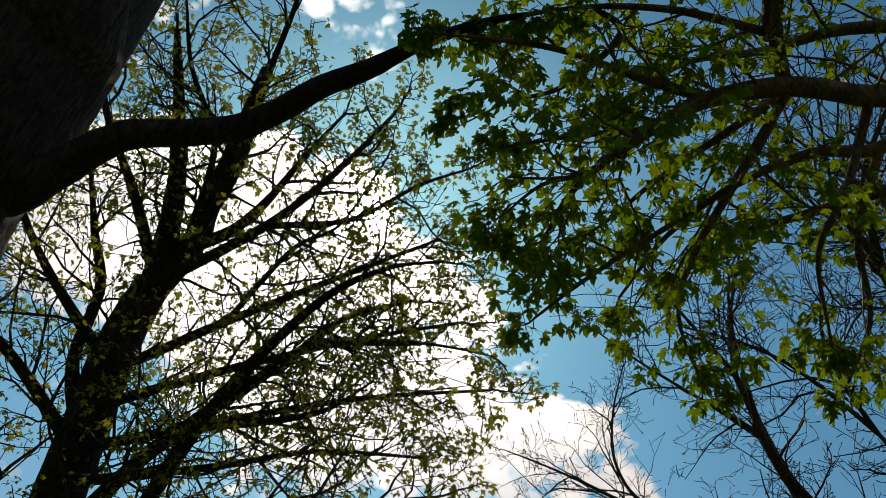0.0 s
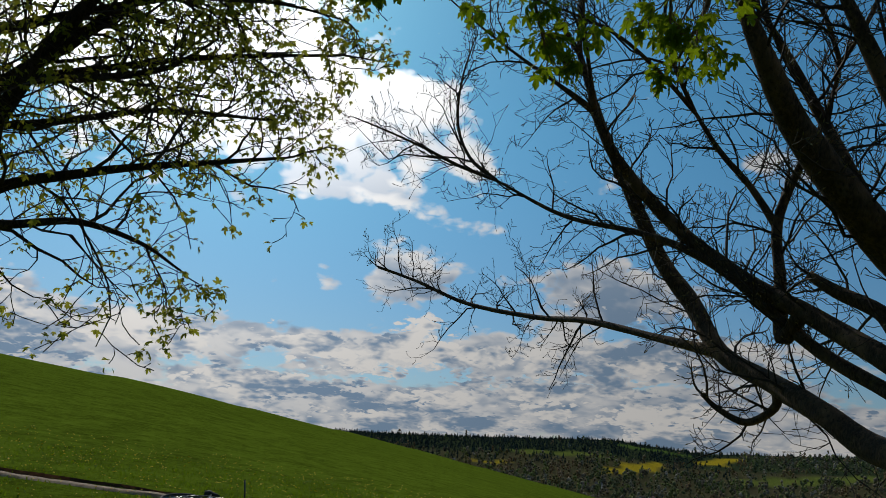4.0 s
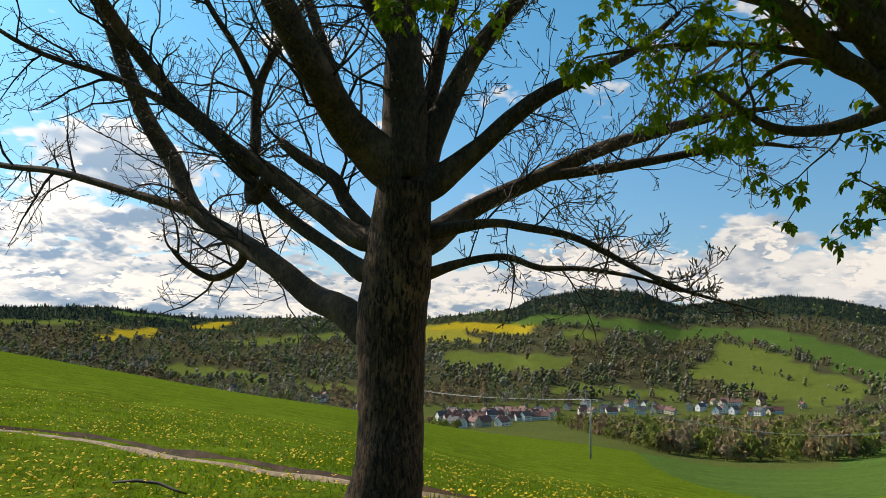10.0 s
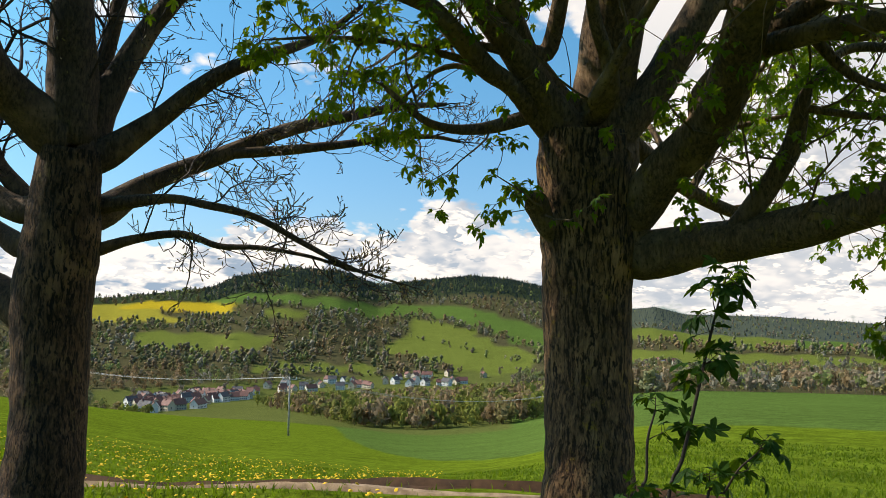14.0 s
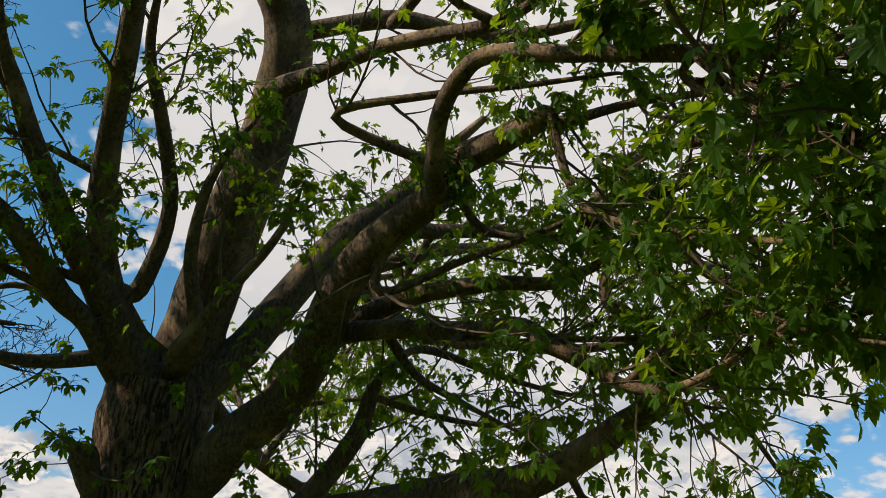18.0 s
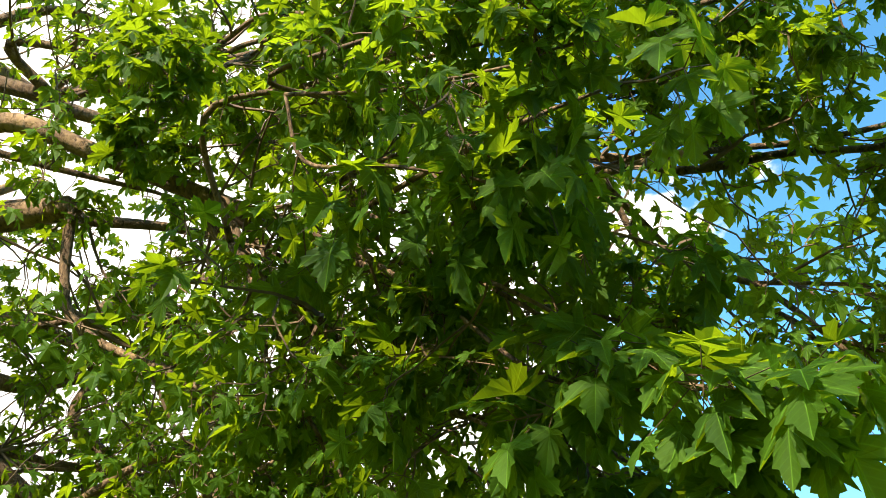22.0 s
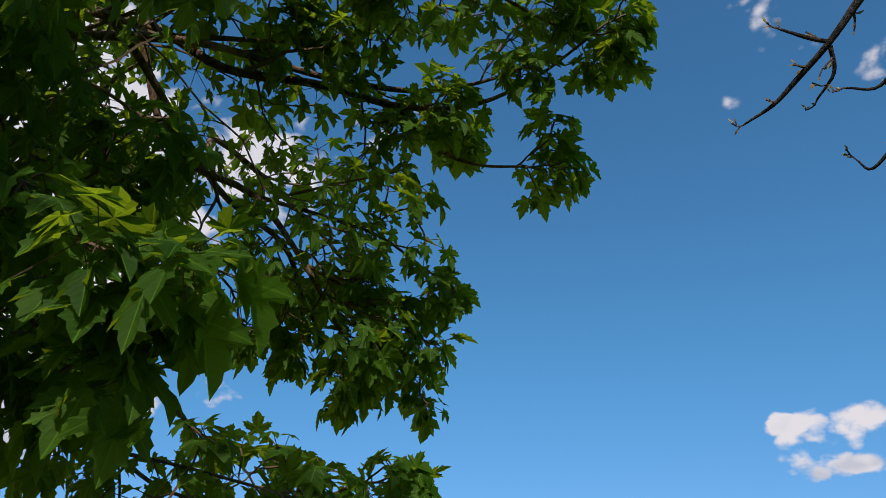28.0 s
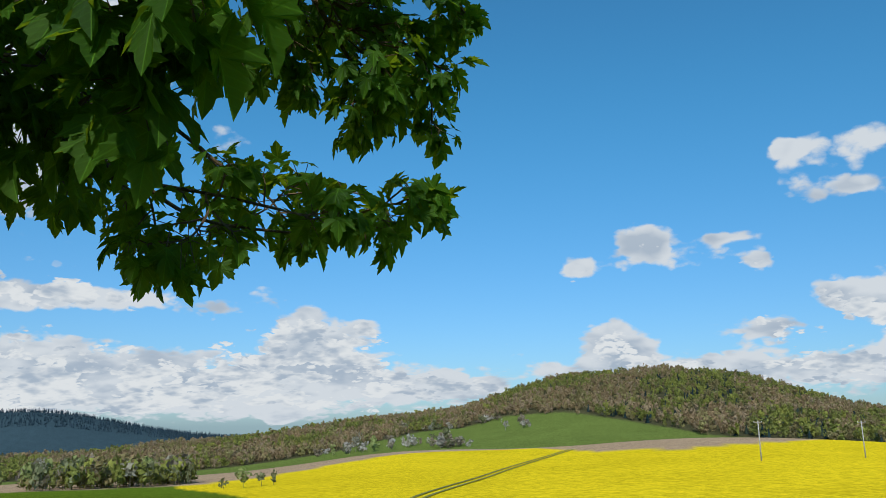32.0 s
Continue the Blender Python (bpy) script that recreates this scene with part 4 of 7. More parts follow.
def tree(name, label, limbs, mat, grower, every, first, span, thick, has_trunk=True, near=None, crown_label="", leaf_mat_=None, flare=0.0, twig_=M_TWIG, dense=None, limb_mat=None):
    base = limbs[0][0]
    foot = base_empty(name, (base[0], base[1], ground_z(base[0], base[1]) if has_trunk else base[2]), label, "tree", "trees round the viewpoint")
    bud_all = grower.buds
    for i, limb in enumerate(limbs):
        run = rounded(limb, 8 if i == 0 and has_trunk else 5)
        if i == 0 and has_trunk:
            z0 = ground_z(base[0], base[1])
            low = run[0].copy()
            low[2] = min(z0 - 0.15, low[2] - 0.2)
            run = np.vstack([low, run])
            k = np.clip(1 - (run[:, 2] - z0) / 0.75, 0, 1)
            run[:, 3] *= 1 + flare * k * k
        h = Heap()
        big = run[0, 3] > 0.06
        h.tube(run[:, :3], run[:, 3], 28 if i == 0 and has_trunk else 14 if big else 8, rough=0.05 if i == 0 and has_trunk else 0.09)
        part = solid("trunk" if i == 0 and has_trunk else "limb", h.v, h.f, mat if limb_mat is None or i == 0 else limb_mat, foot, smooth=True)
        if i == 0 and has_trunk:
            continue
        grower.twigs = Heap()
        f0 = first if limb[0][3] > 0.05 else 0.12
        gap = every
        if near:
            close_by = (Vector(limb[-1][:3]) - Vector((0.3, -0.5, 1.7))).length < 1.35
            grower.style.update(leaf=(0.045, 0.090), tuft=4, kids=(2,)) if close_by else grower.style.update(leaf=(0.028, 0.060), tuft=5, kids=(4,))
            gap = 0.26 if close_by else every
        if dense and limb[0][0] > 2.6 and (Vector(limb[0][:3]) - Vector((0.3, -0.3, 1.6))).length > 2.9:
            gap, f0 = dense, min(f0, 0.3)
        near_end = not near and has_trunk and limb[-1][0] > 4.2
        grower.limb_twigs(run, gap * (0.8 if near_end else 1), f0, [q * (0.65 if near_end else 1) for q in span], thick * (0.6 if near_end else 1))
        if grower.twigs.v:
            tw = solid("twig_spray", grower.twigs.v, grower.twigs.f, twig_, part)
            tagged(tw, kind="stuff")
    if bud_all.v:
        tagged(solid("bud_scatter", bud_all.v, bud_all.f, M_BUD, foot, "small brown opening buds"), kind="stuff")
    items = grower.leaves.items
    if items:
        single = []
        if near:
            c = Vector(near[:3])
            order = sorted(items, key=lambda q: (q[0] - c).length)
            single, items = order[:near[3]], order[near[3]:]
        grower.leaves.mesh("crown", leaf_mat_, foot, crown_label, items)
        shared = []
        for v, f in BLADES:
            me = bpy.data.meshes.new("leaf")
            me.from_pydata(v.tolist(), [], f.tolist())
            me.uv_layers.new(name="blade").data.foreach_set("uv", v[f.ravel(), :2].ravel())
            me.materials.append(leaf_mat_)
            shared.append(me)
        for place, tip, up, size, kind in single:
            ob = new("leaf", shared[kind])
            ob.parent = foot
            ob.matrix_basis = Matrix.LocRotScale(place - foot.location, Matrix(blade_turn(tip, up).tolist()), (size,) * 3)
    return foot


def bough(limbs, *points):
    """Adds one limb: places from its root to its tip, with the radius at each."""
    limbs.append(list(points))


LIMBS_BARE = []
bough(LIMBS_BARE, (3.43, 4.46, 0.17, 0.305), (3.49, 4.47, 0.35, 0.239), (3.51, 4.44, 0.58, 0.229), (3.54, 4.47, 0.87, 0.228), (3.55, 4.50, 1.24, 0.234), (3.55, 4.51, 1.63, 0.247), (3.57, 4.48, 1.94, 0.242), (3.56, 4.44, 2.28, 0.216), (3.55, 4.39, 2.59, 0.192))
bough(LIMBS_BARE, (3.55, 4.39, 2.59, 0.154), (3.55, 4.42, 3.09, 0.162), (3.48, 4.35, 3.41, 0.136), (3.44, 4.32, 3.68, 0.116))
bough(LIMBS_BARE, (3.55, 4.51, 1.63, 0.170), (3.53, 4.69, 1.49, 0.140), (3.45, 4.99, 1.67, 0.112), (3.40, 5.37, 1.78, 0.100), (3.29, 5.75, 2.02, 0.092), (3.20, 6.22, 2.24, 0.086), (3.01, 6.81, 2.55, 0.078), (2.91, 7.20, 3.05, 0.087), (2.70, 7.39, 3.47, 0.080), (2.50, 7.43, 3.93, 0.071), (2.25, 7.33, 4.40, 0.059), (2.00, 7.13, 4.76, 0.047), (1.70, 6.87, 5.40, 0.030))
bough(LIMBS_BARE, (3.01, 6.81, 2.55, 0.060), (2.68, 7.44, 2.74, 0.040), (2.20, 8.36, 3.02, 0.036), (1.80, 9.24, 3.17, 0.031), (1.05, 10.20, 3.45, 0.027), (0.38, 10.77, 3.82, 0.022), (-0.18, 11.02, 4.04, 0.020))
bough(LIMBS_BARE, (3.56, 4.44, 2.28, 0.121), (3.46, 4.76, 2.19, 0.093), (3.34, 5.21, 2.44, 0.079), (3.18, 5.70, 2.76, 0.077), (2.99, 6.07, 3.01, 0.072), (2.66, 6.43, 3.42, 0.064), (2.35, 6.54, 3.77, 0.059), (1.95, 6.49, 4.20, 0.050), (1.72, 6.38, 4.58, 0.037))
bough(LIMBS_BARE, (3.18, 5.70, 2.76, 0.061), (3.10, 5.89, 2.58, 0.061), (3.16, 5.99, 3.04, 0.048), (3.19, 6.05, 3.56, 0.042), (3.29, 5.84, 3.98, 0.032), (3.36, 5.54, 4.30, 0.024), (3.39, 5.33, 4.66, 0.014))
bough(LIMBS_BARE, (3.19, 6.06, 3.53, 0.037), (3.01, 6.13, 3.89, 0.029), (2.79, 6.21, 4.22, 0.024), (2.55, 6.15, 4.54, 0.017))
bough(LIMBS_BARE, (3.55, 4.39, 2.59, 0.154), (3.42, 4.50, 2.73, 0.171), (3.13, 4.51, 2.93, 0.134), (2.82, 4.38, 3.16, 0.116), (2.58, 4.30, 3.39, 0.101), (2.36, 4.20, 3.60, 0.087), (2.16, 4.05, 3.81, 0.070), (1.97, 3.94, 4.14, 0.048), (1.81, 3.78, 4.46, 0.028))
bough(LIMBS_BARE, (3.46, 4.76, 2.19, 0.075), (3.56, 4.75, 2.20, 0.071), (3.46, 5.01, 2.49, 0.056), (3.41, 5.13, 2.68, 0.055), (3.28, 5.40, 2.86, 0.050), (3.15, 5.54, 3.01, 0.036))
bough(LIMBS_BARE, (3.56, 4.75, 2.20, 0.057), (3.54, 4.79, 1.95, 0.092), (3.48, 5.17, 2.13, 0.057), (3.30, 5.59, 2.40, 0.053), (3.09, 5.87, 2.70, 0.047), (2.84, 6.22, 3.13, 0.044), (2.53, 6.48, 3.41, 0.037), (2.16, 6.76, 3.61, 0.027), (1.62, 7.13, 3.82, 0.020), (1.00, 7.41, 4.22, 0.012))
bough(LIMBS_BARE, (3.20, 6.22, 2.24, 0.050), (3.19, 6.24, 2.06, 0.036), (3.04, 6.43, 1.94, 0.032), (2.87, 6.60, 2.05, 0.026), (2.75, 6.64, 2.17, 0.020))
bough(LIMBS_BARE, (3.56, 4.44, 2.28, 0.160), (3.80, 4.45, 2.19, 0.123), (4.16, 4.37, 2.45, 0.076), (4.64, 4.11, 2.73, 0.064), (5.05, 3.89, 2.97, 0.056), (5.45, 3.62, 3.14, 0.048), (5.86, 3.30, 3.29, 0.033), (6.12, 3.01, 3.34, 0.017))
bough(LIMBS_BARE, (4.64, 4.11, 2.73, 0.047), (4.92, 3.78, 2.78, 0.042), (5.25, 3.48, 2.86, 0.035), (5.45, 3.16, 2.92, 0.030), (5.61, 2.87, 2.94, 0.020), (5.73, 2.66, 2.90, 0.012))
bough(LIMBS_BARE, (3.55, 4.39, 2.59, 0.154), (3.70, 4.33, 2.56, 0.121), (3.91, 4.09, 2.79, 0.076), (4.07, 3.86, 3.03, 0.065), (4.20, 3.67, 3.19, 0.056), (4.36, 3.41, 3.32, 0.042), (4.61, 3.19, 3.49, 0.027), (4.70, 2.91, 3.69, 0.015))
bough(LIMBS_BARE, (3.70, 4.33, 2.56, 0.097), (3.70, 4.41, 2.76, 0.127), (3.83, 4.32, 3.14, 0.091), (3.95, 4.21, 3.47, 0.076), (4.04, 4.01, 3.73, 0.063), (4.12, 3.81, 3.93, 0.052), (4.29, 3.59, 4.23, 0.036), (4.29, 3.29, 4.59, 0.017))
bough(LIMBS_BARE, (3.70, 4.41, 2.76, 0.101), (3.72, 4.50, 2.82, 0.083), (3.85, 4.47, 3.39, 0.055), (3.89, 4.40, 3.77, 0.047), (3.94, 4.30, 4.15, 0.036), (3.96, 4.11, 4.61, 0.019))
bough(LIMBS_BARE, (3.57, 4.48, 1.94, 0.068), (3.72, 4.41, 1.92, 0.052), (3.87, 4.16, 2.01, 0.032), (4.03, 3.87, 2.05, 0.025), (4.13, 3.63, 1.97, 0.021), (4.24, 3.37, 1.96, 0.016), (4.37, 3.04, 1.90, 0.012), (4.54, 2.81, 1.81, 0.008))
bough(LIMBS_BARE, (3.80, 4.45, 2.19, 0.079), (3.73, 4.37, 2.22, 0.060), (3.93, 3.93, 2.28, 0.033), (4.05, 3.68, 2.24, 0.028), (4.20, 3.38, 2.16, 0.024), (4.35, 3.07, 1.98, 0.019), (4.46, 2.76, 1.82, 0.013), (4.62, 2.50, 1.73, 0.006))
bough(LIMBS_BARE, (3.44, 4.32, 3.68, 0.093), (3.45, 4.36, 3.57, 0.092), (3.29, 4.35, 3.70, 0.079), (3.12, 4.36, 3.90, 0.066), (2.91, 4.29, 4.25, 0.050), (2.69, 4.24, 4.71, 0.026))
bough(LIMBS_BARE, (3.45, 4.33, 3.65, 0.080), (3.43, 4.21, 4.02, 0.067), (3.42, 4.08, 4.45, 0.051), (3.35, 3.89, 4.95, 0.029))
bough(LIMBS_BARE, (3.42, 4.50, 2.73, 0.068), (3.54, 4.73, 2.70, 0.052), (3.34, 4.95, 3.27, 0.050), (3.18, 5.15, 3.94, 0.044), (2.97, 5.23, 4.51, 0.036), (2.73, 5.15, 4.85, 0.022))
rng = random.Random(17)
for limb in [q for q in LIMBS_BARE[1:] if q[-1][2] > 4.2]:
    # the crown's upper boughs go on thinning out above
    p, d = Vector(limb[-1][:3]), (Vector(limb[-1][:3]) - Vector(limb[-2][:3])).normalized()
    for turn in (-1, 1):
        q, way_, line = p.copy(), d.copy(), [(*p, max(limb[-1][3], 0.02))]
        for k in range(4):
            way_ = (way_ + Vector((turn * 0.22 + rng.gauss(0, 0.12), rng.gauss(0, 0.25), 0.10))).normalized()
            q = q + way_ * 0.46
            line.append((*q, 0.019 - 0.004 * k))
        bough(LIMBS_BARE, *line)
LIMBS_LEAFY = []
bough(LIMBS_LEAFY, (4.49, 1.21, 0.28, 0.277), (4.55, 1.22, 0.50, 0.252), (4.60, 1.23, 0.79, 0.247), (4.65, 1.25, 1.19, 0.248), (4.66, 1.26, 1.60, 0.254), (4.65, 1.25, 1.88, 0.267), (4.62, 1.25, 2.17, 0.273), (4.57, 1.25, 2.41, 0.265), (4.54, 1.23, 2.60, 0.235))
bough(LIMBS_LEAFY, (4.57, 1.25, 2.41, 0.212), (4.69, 1.20, 2.50, 0.248), (4.63, 1.14, 2.82, 0.185), (4.48, 1.04, 3.18, 0.169), (4.02, 0.72, 3.99, 0.142), (3.77, 0.66, 4.35, 0.129), (3.53, 0.75, 4.59, 0.115), (3.32, 0.70, 4.95, 0.095), (3.04, 0.64, 5.44, 0.057))
bough(LIMBS_LEAFY, (4.57, 1.26, 2.47, 0.129), (4.33, 1.39, 2.75, 0.097), (4.12, 1.47, 2.95, 0.082), (3.86, 1.58, 3.16, 0.064), (3.57, 1.65, 3.39, 0.050), (3.34, 1.66, 3.54, 0.040), (3.09, 1.66, 3.69, 0.025), (2.83, 1.59, 3.88, 0.012))
bough(LIMBS_LEAFY, (4.54, 1.23, 2.60, 0.084), (4.49, 1.40, 2.56, 0.064), (4.16, 1.50, 2.77, 0.052), (3.97, 1.59, 2.86, 0.059), (3.60, 1.69, 3.05, 0.047), (3.24, 1.78, 3.13, 0.035), (2.89, 1.78, 3.24, 0.025), (2.63, 1.83, 3.33, 0.013))
bough(LIMBS_LEAFY, (4.62, 1.25, 2.17, 0.189), (4.70, 1.02, 2.13, 0.145), (4.58, 0.79, 2.33, 0.125), (4.44, 0.54, 2.51, 0.112), (4.21, 0.37, 2.73, 0.106), (3.93, 0.23, 2.97, 0.097), (3.67, 0.03, 3.12, 0.085), (3.41, -0.22, 3.21, 0.069))
bough(LIMBS_LEAFY, (3.41, -0.22, 3.21, 0.055), (3.39, -0.24, 3.32, 0.070), (3.19, -0.45, 3.35, 0.059), (2.99, -0.63, 3.36, 0.045))
bough(LIMBS_LEAFY, (3.41, -0.22, 3.21, 0.052), (3.16, -0.20, 3.16, 0.040), (2.96, -0.21, 3.29, 0.036), (2.80, -0.27, 3.35, 0.034), (2.66, -0.38, 3.37, 0.033), (2.52, -0.65, 3.28, 0.029), (2.35, -0.98, 3.17, 0.027), (2.14, -1.25, 3.03, 0.021), (1.97, -1.39, 2.87, 0.015), (1.86, -1.52, 2.71, 0.007))
bough(LIMBS_LEAFY, (4.02, 0.72, 3.99, 0.081), (3.80, 0.66, 3.97, 0.062), (3.62, 0.42, 3.96, 0.044), (3.42, 0.12, 3.97, 0.038), (3.24, -0.17, 3.92, 0.034), (3.05, -0.41, 3.84, 0.031), (2.80, -0.61, 3.81, 0.025), (2.61, -0.77, 3.84, 0.017), (2.37, -0.97, 3.88, 0.009))
bough(LIMBS_LEAFY, (4.69, 1.20, 2.50, 0.164), (4.63, 1.07, 2.59, 0.126), (4.72, 0.86, 2.86, 0.104), (4.75, 0.61, 3.28, 0.098), (4.76, 0.39, 3.60, 0.086), (4.76, 0.06, 3.92, 0.063), (4.74, -0.15, 4.18, 0.043), (4.68, -0.43, 4.46, 0.025))
bough(LIMBS_LEAFY, (4.44, 0.54, 2.51, 0.090), (4.43, 0.53, 2.68, 0.090), (4.32, 0.34, 2.82, 0.062), (4.14, 0.03, 2.83, 0.051), (3.96, -0.38, 2.79, 0.045), (3.74, -0.62, 2.75, 0.040), (3.57, -0.83, 2.56, 0.030), (3.36, -1.01, 2.40, 0.017), (3.21, -1.24, 2.31, 0.008))
bough(LIMBS_LEAFY, (4.32, 0.34, 2.82, 0.050), (4.31, 0.28, 2.88, 0.059), (4.18, -0.10, 3.03, 0.049), (4.06, -0.52, 3.08, 0.039), (3.94, -0.78, 3.05, 0.032), (3.76, -1.01, 3.11, 0.022), (3.56, -1.26, 3.16, 0.011))
bough(LIMBS_LEAFY, (4.70, 1.02, 2.13, 0.116), (4.78, 1.02, 1.90, 0.146), (4.72, 0.59, 1.94, 0.116), (4.63, 0.18, 1.99, 0.110), (4.44, -0.26, 2.09, 0.098), (4.26, -0.65, 2.15, 0.087), (4.11, -0.87, 2.24, 0.075), (3.94, -1.08, 2.38, 0.064), (3.77, -1.23, 2.47, 0.054))
bough(LIMBS_LEAFY, (3.77, -1.23, 2.47, 0.043), (3.87, -1.21, 2.49, 0.061), (3.75, -1.30, 2.64, 0.053), (3.57, -1.36, 2.78, 0.039), (3.39, -1.46, 2.85, 0.027), (3.19, -1.62, 2.89, 0.012))
bough(LIMBS_LEAFY, (4.72, 0.59, 1.94, 0.089), (4.69, 0.49, 1.96, 0.068), (4.64, 0.30, 2.18, 0.058), (4.57, 0.15, 2.41, 0.051), (4.49, 0.10, 2.58, 0.039), (4.47, 0.06, 2.68, 0.021))
bough(LIMBS_LEAFY, (4.65, 1.25, 1.88, 0.060), (4.43, 1.38, 1.98, 0.046), (4.29, 1.42, 2.15, 0.070), (4.22, 1.43, 2.18, 0.027))
bough(LIMBS_LEAFY, (3.34, 1.66, 3.54, 0.032), (2.49, 2.86, 4.87, 0.063), (1.84, 2.67, 4.62, 0.057), (1.36, 2.49, 4.41, 0.050), (0.98, 2.33, 4.30, 0.045), (0.62, 2.22, 4.11, 0.036), (0.46, 2.19, 3.97, 0.028), (0.26, 2.19, 3.80, 0.019), (0.08, 2.19, 3.59, 0.012), (-0.02, 2.30, 3.46, 0.006))
bough(LIMBS_LEAFY, (0.96, 2.34, 4.30, 0.035), (0.91, 2.18, 4.45, 0.030), (0.89, 2.00, 4.59, 0.023), (0.72, 1.87, 4.71, 0.014))
bough(LIMBS_LEAFY, (0.62, 2.22, 4.11, 0.025), (0.37, 2.09, 4.07, 0.017), (0.05, 1.92, 4.05, 0.013), (-0.19, 1.79, 3.96, 0.008), (-0.39, 1.76, 3.96, 0.004))
bough(LIMBS_LEAFY, (1.84, 2.67, 4.62, 0.039), (1.51, 2.83, 4.43, 0.032), (1.20, 2.81, 4.38, 0.026), (0.84, 2.87, 4.23, 0.020), (0.53, 2.95, 3.99, 0.013), (0.33, 3.13, 3.78, 0.007))
bough(LIMBS_LEAFY, (2.35, -0.98, 3.17, 0.021), (2.30, -1.12, 3.06, 0.022), (2.18, -1.14, 2.86, 0.017), (2.00, -1.26, 2.66, 0.014), (1.85, -1.35, 2.50, 0.012), (1.66, -1.43, 2.39, 0.009), (1.42, -1.51, 2.31, 0.007), (1.30, -1.52, 2.22, 0.004))
bough(LIMBS_LEAFY, (1.97, -1.39, 2.87, 0.012), (2.02, -1.38, 2.92, 0.014), (1.75, -1.47, 3.00, 0.011), (1.51, -1.55, 3.00, 0.009), (1.27, -1.66, 3.01, 0.007), (1.05, -1.74, 2.99, 0.004))
bough(LIMBS_LEAFY, (1.75, -1.47, 3.00, 0.009), (1.81, -1.46, 3.16, 0.017), (1.44, -1.65, 3.11, 0.013), (1.26, -1.77, 3.01, 0.011), (1.06, -1.88, 2.99, 0.010), (0.89, -1.95, 2.93, 0.008), (0.72, -1.98, 2.90, 0.006), (0.56, -1.96, 2.91, 0.004), (0.42, -1.93, 2.96, 0.003))
bough(LIMBS_LEAFY, (0.89, -1.95, 2.93, 0.007), (0.81, -2.05, 2.85, 0.006), (0.73, -2.10, 2.82, 0.004), (0.63, -2.13, 2.81, 0.003))
bough(LIMBS_LEAFY, (1.44, -1.65, 3.11, 0.010), (1.41, -1.81, 2.84, 0.009), (1.23, -1.92, 2.73, 0.008), (1.13, -2.02, 2.58, 0.007), (1.06, -2.09, 2.43, 0.004))
bough(LIMBS_LEAFY, (1.81, -1.46, 3.16, 0.013), (1.72, -1.32, 3.32, 0.012), (1.48, -1.46, 3.33, 0.011), (1.23, -1.55, 3.33, 0.010), (0.98, -1.67, 3.32, 0.009), (0.77, -1.79, 3.26, 0.006), (0.61, -1.84, 3.25, 0.005), (0.46, -1.90, 3.23, 0.003))
bough(LIMBS_LEAFY, (1.51, -1.55, 3.00, 0.007), (1.47, -1.48, 2.91, 0.010), (1.22, -1.60, 2.92, 0.009), (1.16, -1.82, 3.04, 0.008), (1.03, -1.92, 3.03, 0.008), (0.84, -2.03, 3.03, 0.006), (0.64, -2.07, 3.06, 0.004), (0.49, -2.06, 3.10, 0.003))
bough(LIMBS_LEAFY, (1.47, -1.48, 2.91, 0.008), (1.37, -1.53, 2.96, 0.009), (1.35, -1.92, 2.79, 0.008), (1.19, -2.01, 2.64, 0.007), (1.17, -2.11, 2.52, 0.005), (1.12, -2.21, 2.41, 0.003))
bough(LIMBS_LEAFY, (1.66, -1.43, 2.39, 0.007), (1.73, -1.61, 2.42, 0.009), (1.57, -1.72, 2.32, 0.007), (1.49, -1.78, 2.23, 0.006), (1.39, -1.86, 2.11, 0.005), (1.31, -1.93, 2.05, 0.004), (1.19, -2.01, 2.03, 0.003), (1.10, -2.05, 2.03, 0.003), (1.00, -2.10, 2.08, 0.003))
bough(LIMBS_LEAFY, (3.57, -0.83, 2.56, 0.024), (3.59, -0.66, 2.64, 0.035), (3.49, -0.84, 2.54, 0.027), (3.30, -0.96, 2.40, 0.021), (3.07, -1.09, 2.34, 0.017), (2.68, -1.23, 2.39, 0.010), (2.34, -1.38, 2.50, 0.006))
bough(LIMBS_LEAFY, (2.35, -0.98, 3.17, 0.016), (2.42, -0.98, 3.12, 0.012), (2.21, -1.13, 2.82, 0.010), (2.09, -1.20, 2.55, 0.007), (1.92, -1.29, 2.29, 0.004))
bough(LIMBS_LEAFY, (2.14, -1.25, 3.03, 0.016), (2.24, -1.30, 3.05, 0.012), (1.83, -1.44, 2.77, 0.009), (1.47, -1.48, 2.60, 0.006), (1.23, -1.50, 2.46, 0.003))
bough(LIMBS_LEAFY, (2.18, -1.14, 2.86, 0.014), (2.16, -0.99, 2.91, 0.012), (2.00, -1.22, 2.65, 0.009), (1.80, -1.38, 2.40, 0.006), (1.66, -1.48, 2.27, 0.003))
bough(LIMBS_LEAFY, (1.83, -1.44, 2.77, 0.007), (1.75, -1.15, 2.86, 0.008), (1.49, -1.22, 2.62, 0.006), (1.26, -1.25, 2.43, 0.004), (1.15, -1.28, 2.33, 0.003))
bough(LIMBS_LEAFY, (1.75, -1.15, 2.86, 0.008), (1.38, -1.16, 2.78, 0.006), (1.12, -1.17, 2.71, 0.004), (0.95, -1.19, 2.66, 0.003))
bough(LIMBS_LEAFY, (1.47, -1.27, 2.60, 0.006), (1.22, -1.35, 2.37, 0.004), (1.04, -1.36, 2.26, 0.003), (0.92, -1.35, 2.19, 0.003))
bough(LIMBS_LEAFY, (2.16, -0.99, 2.91, 0.009), (2.01, -0.79, 3.15, 0.009), (1.72, -0.94, 3.13, 0.007), (1.42, -1.08, 3.06, 0.005), (1.19, -1.21, 3.03, 0.003))
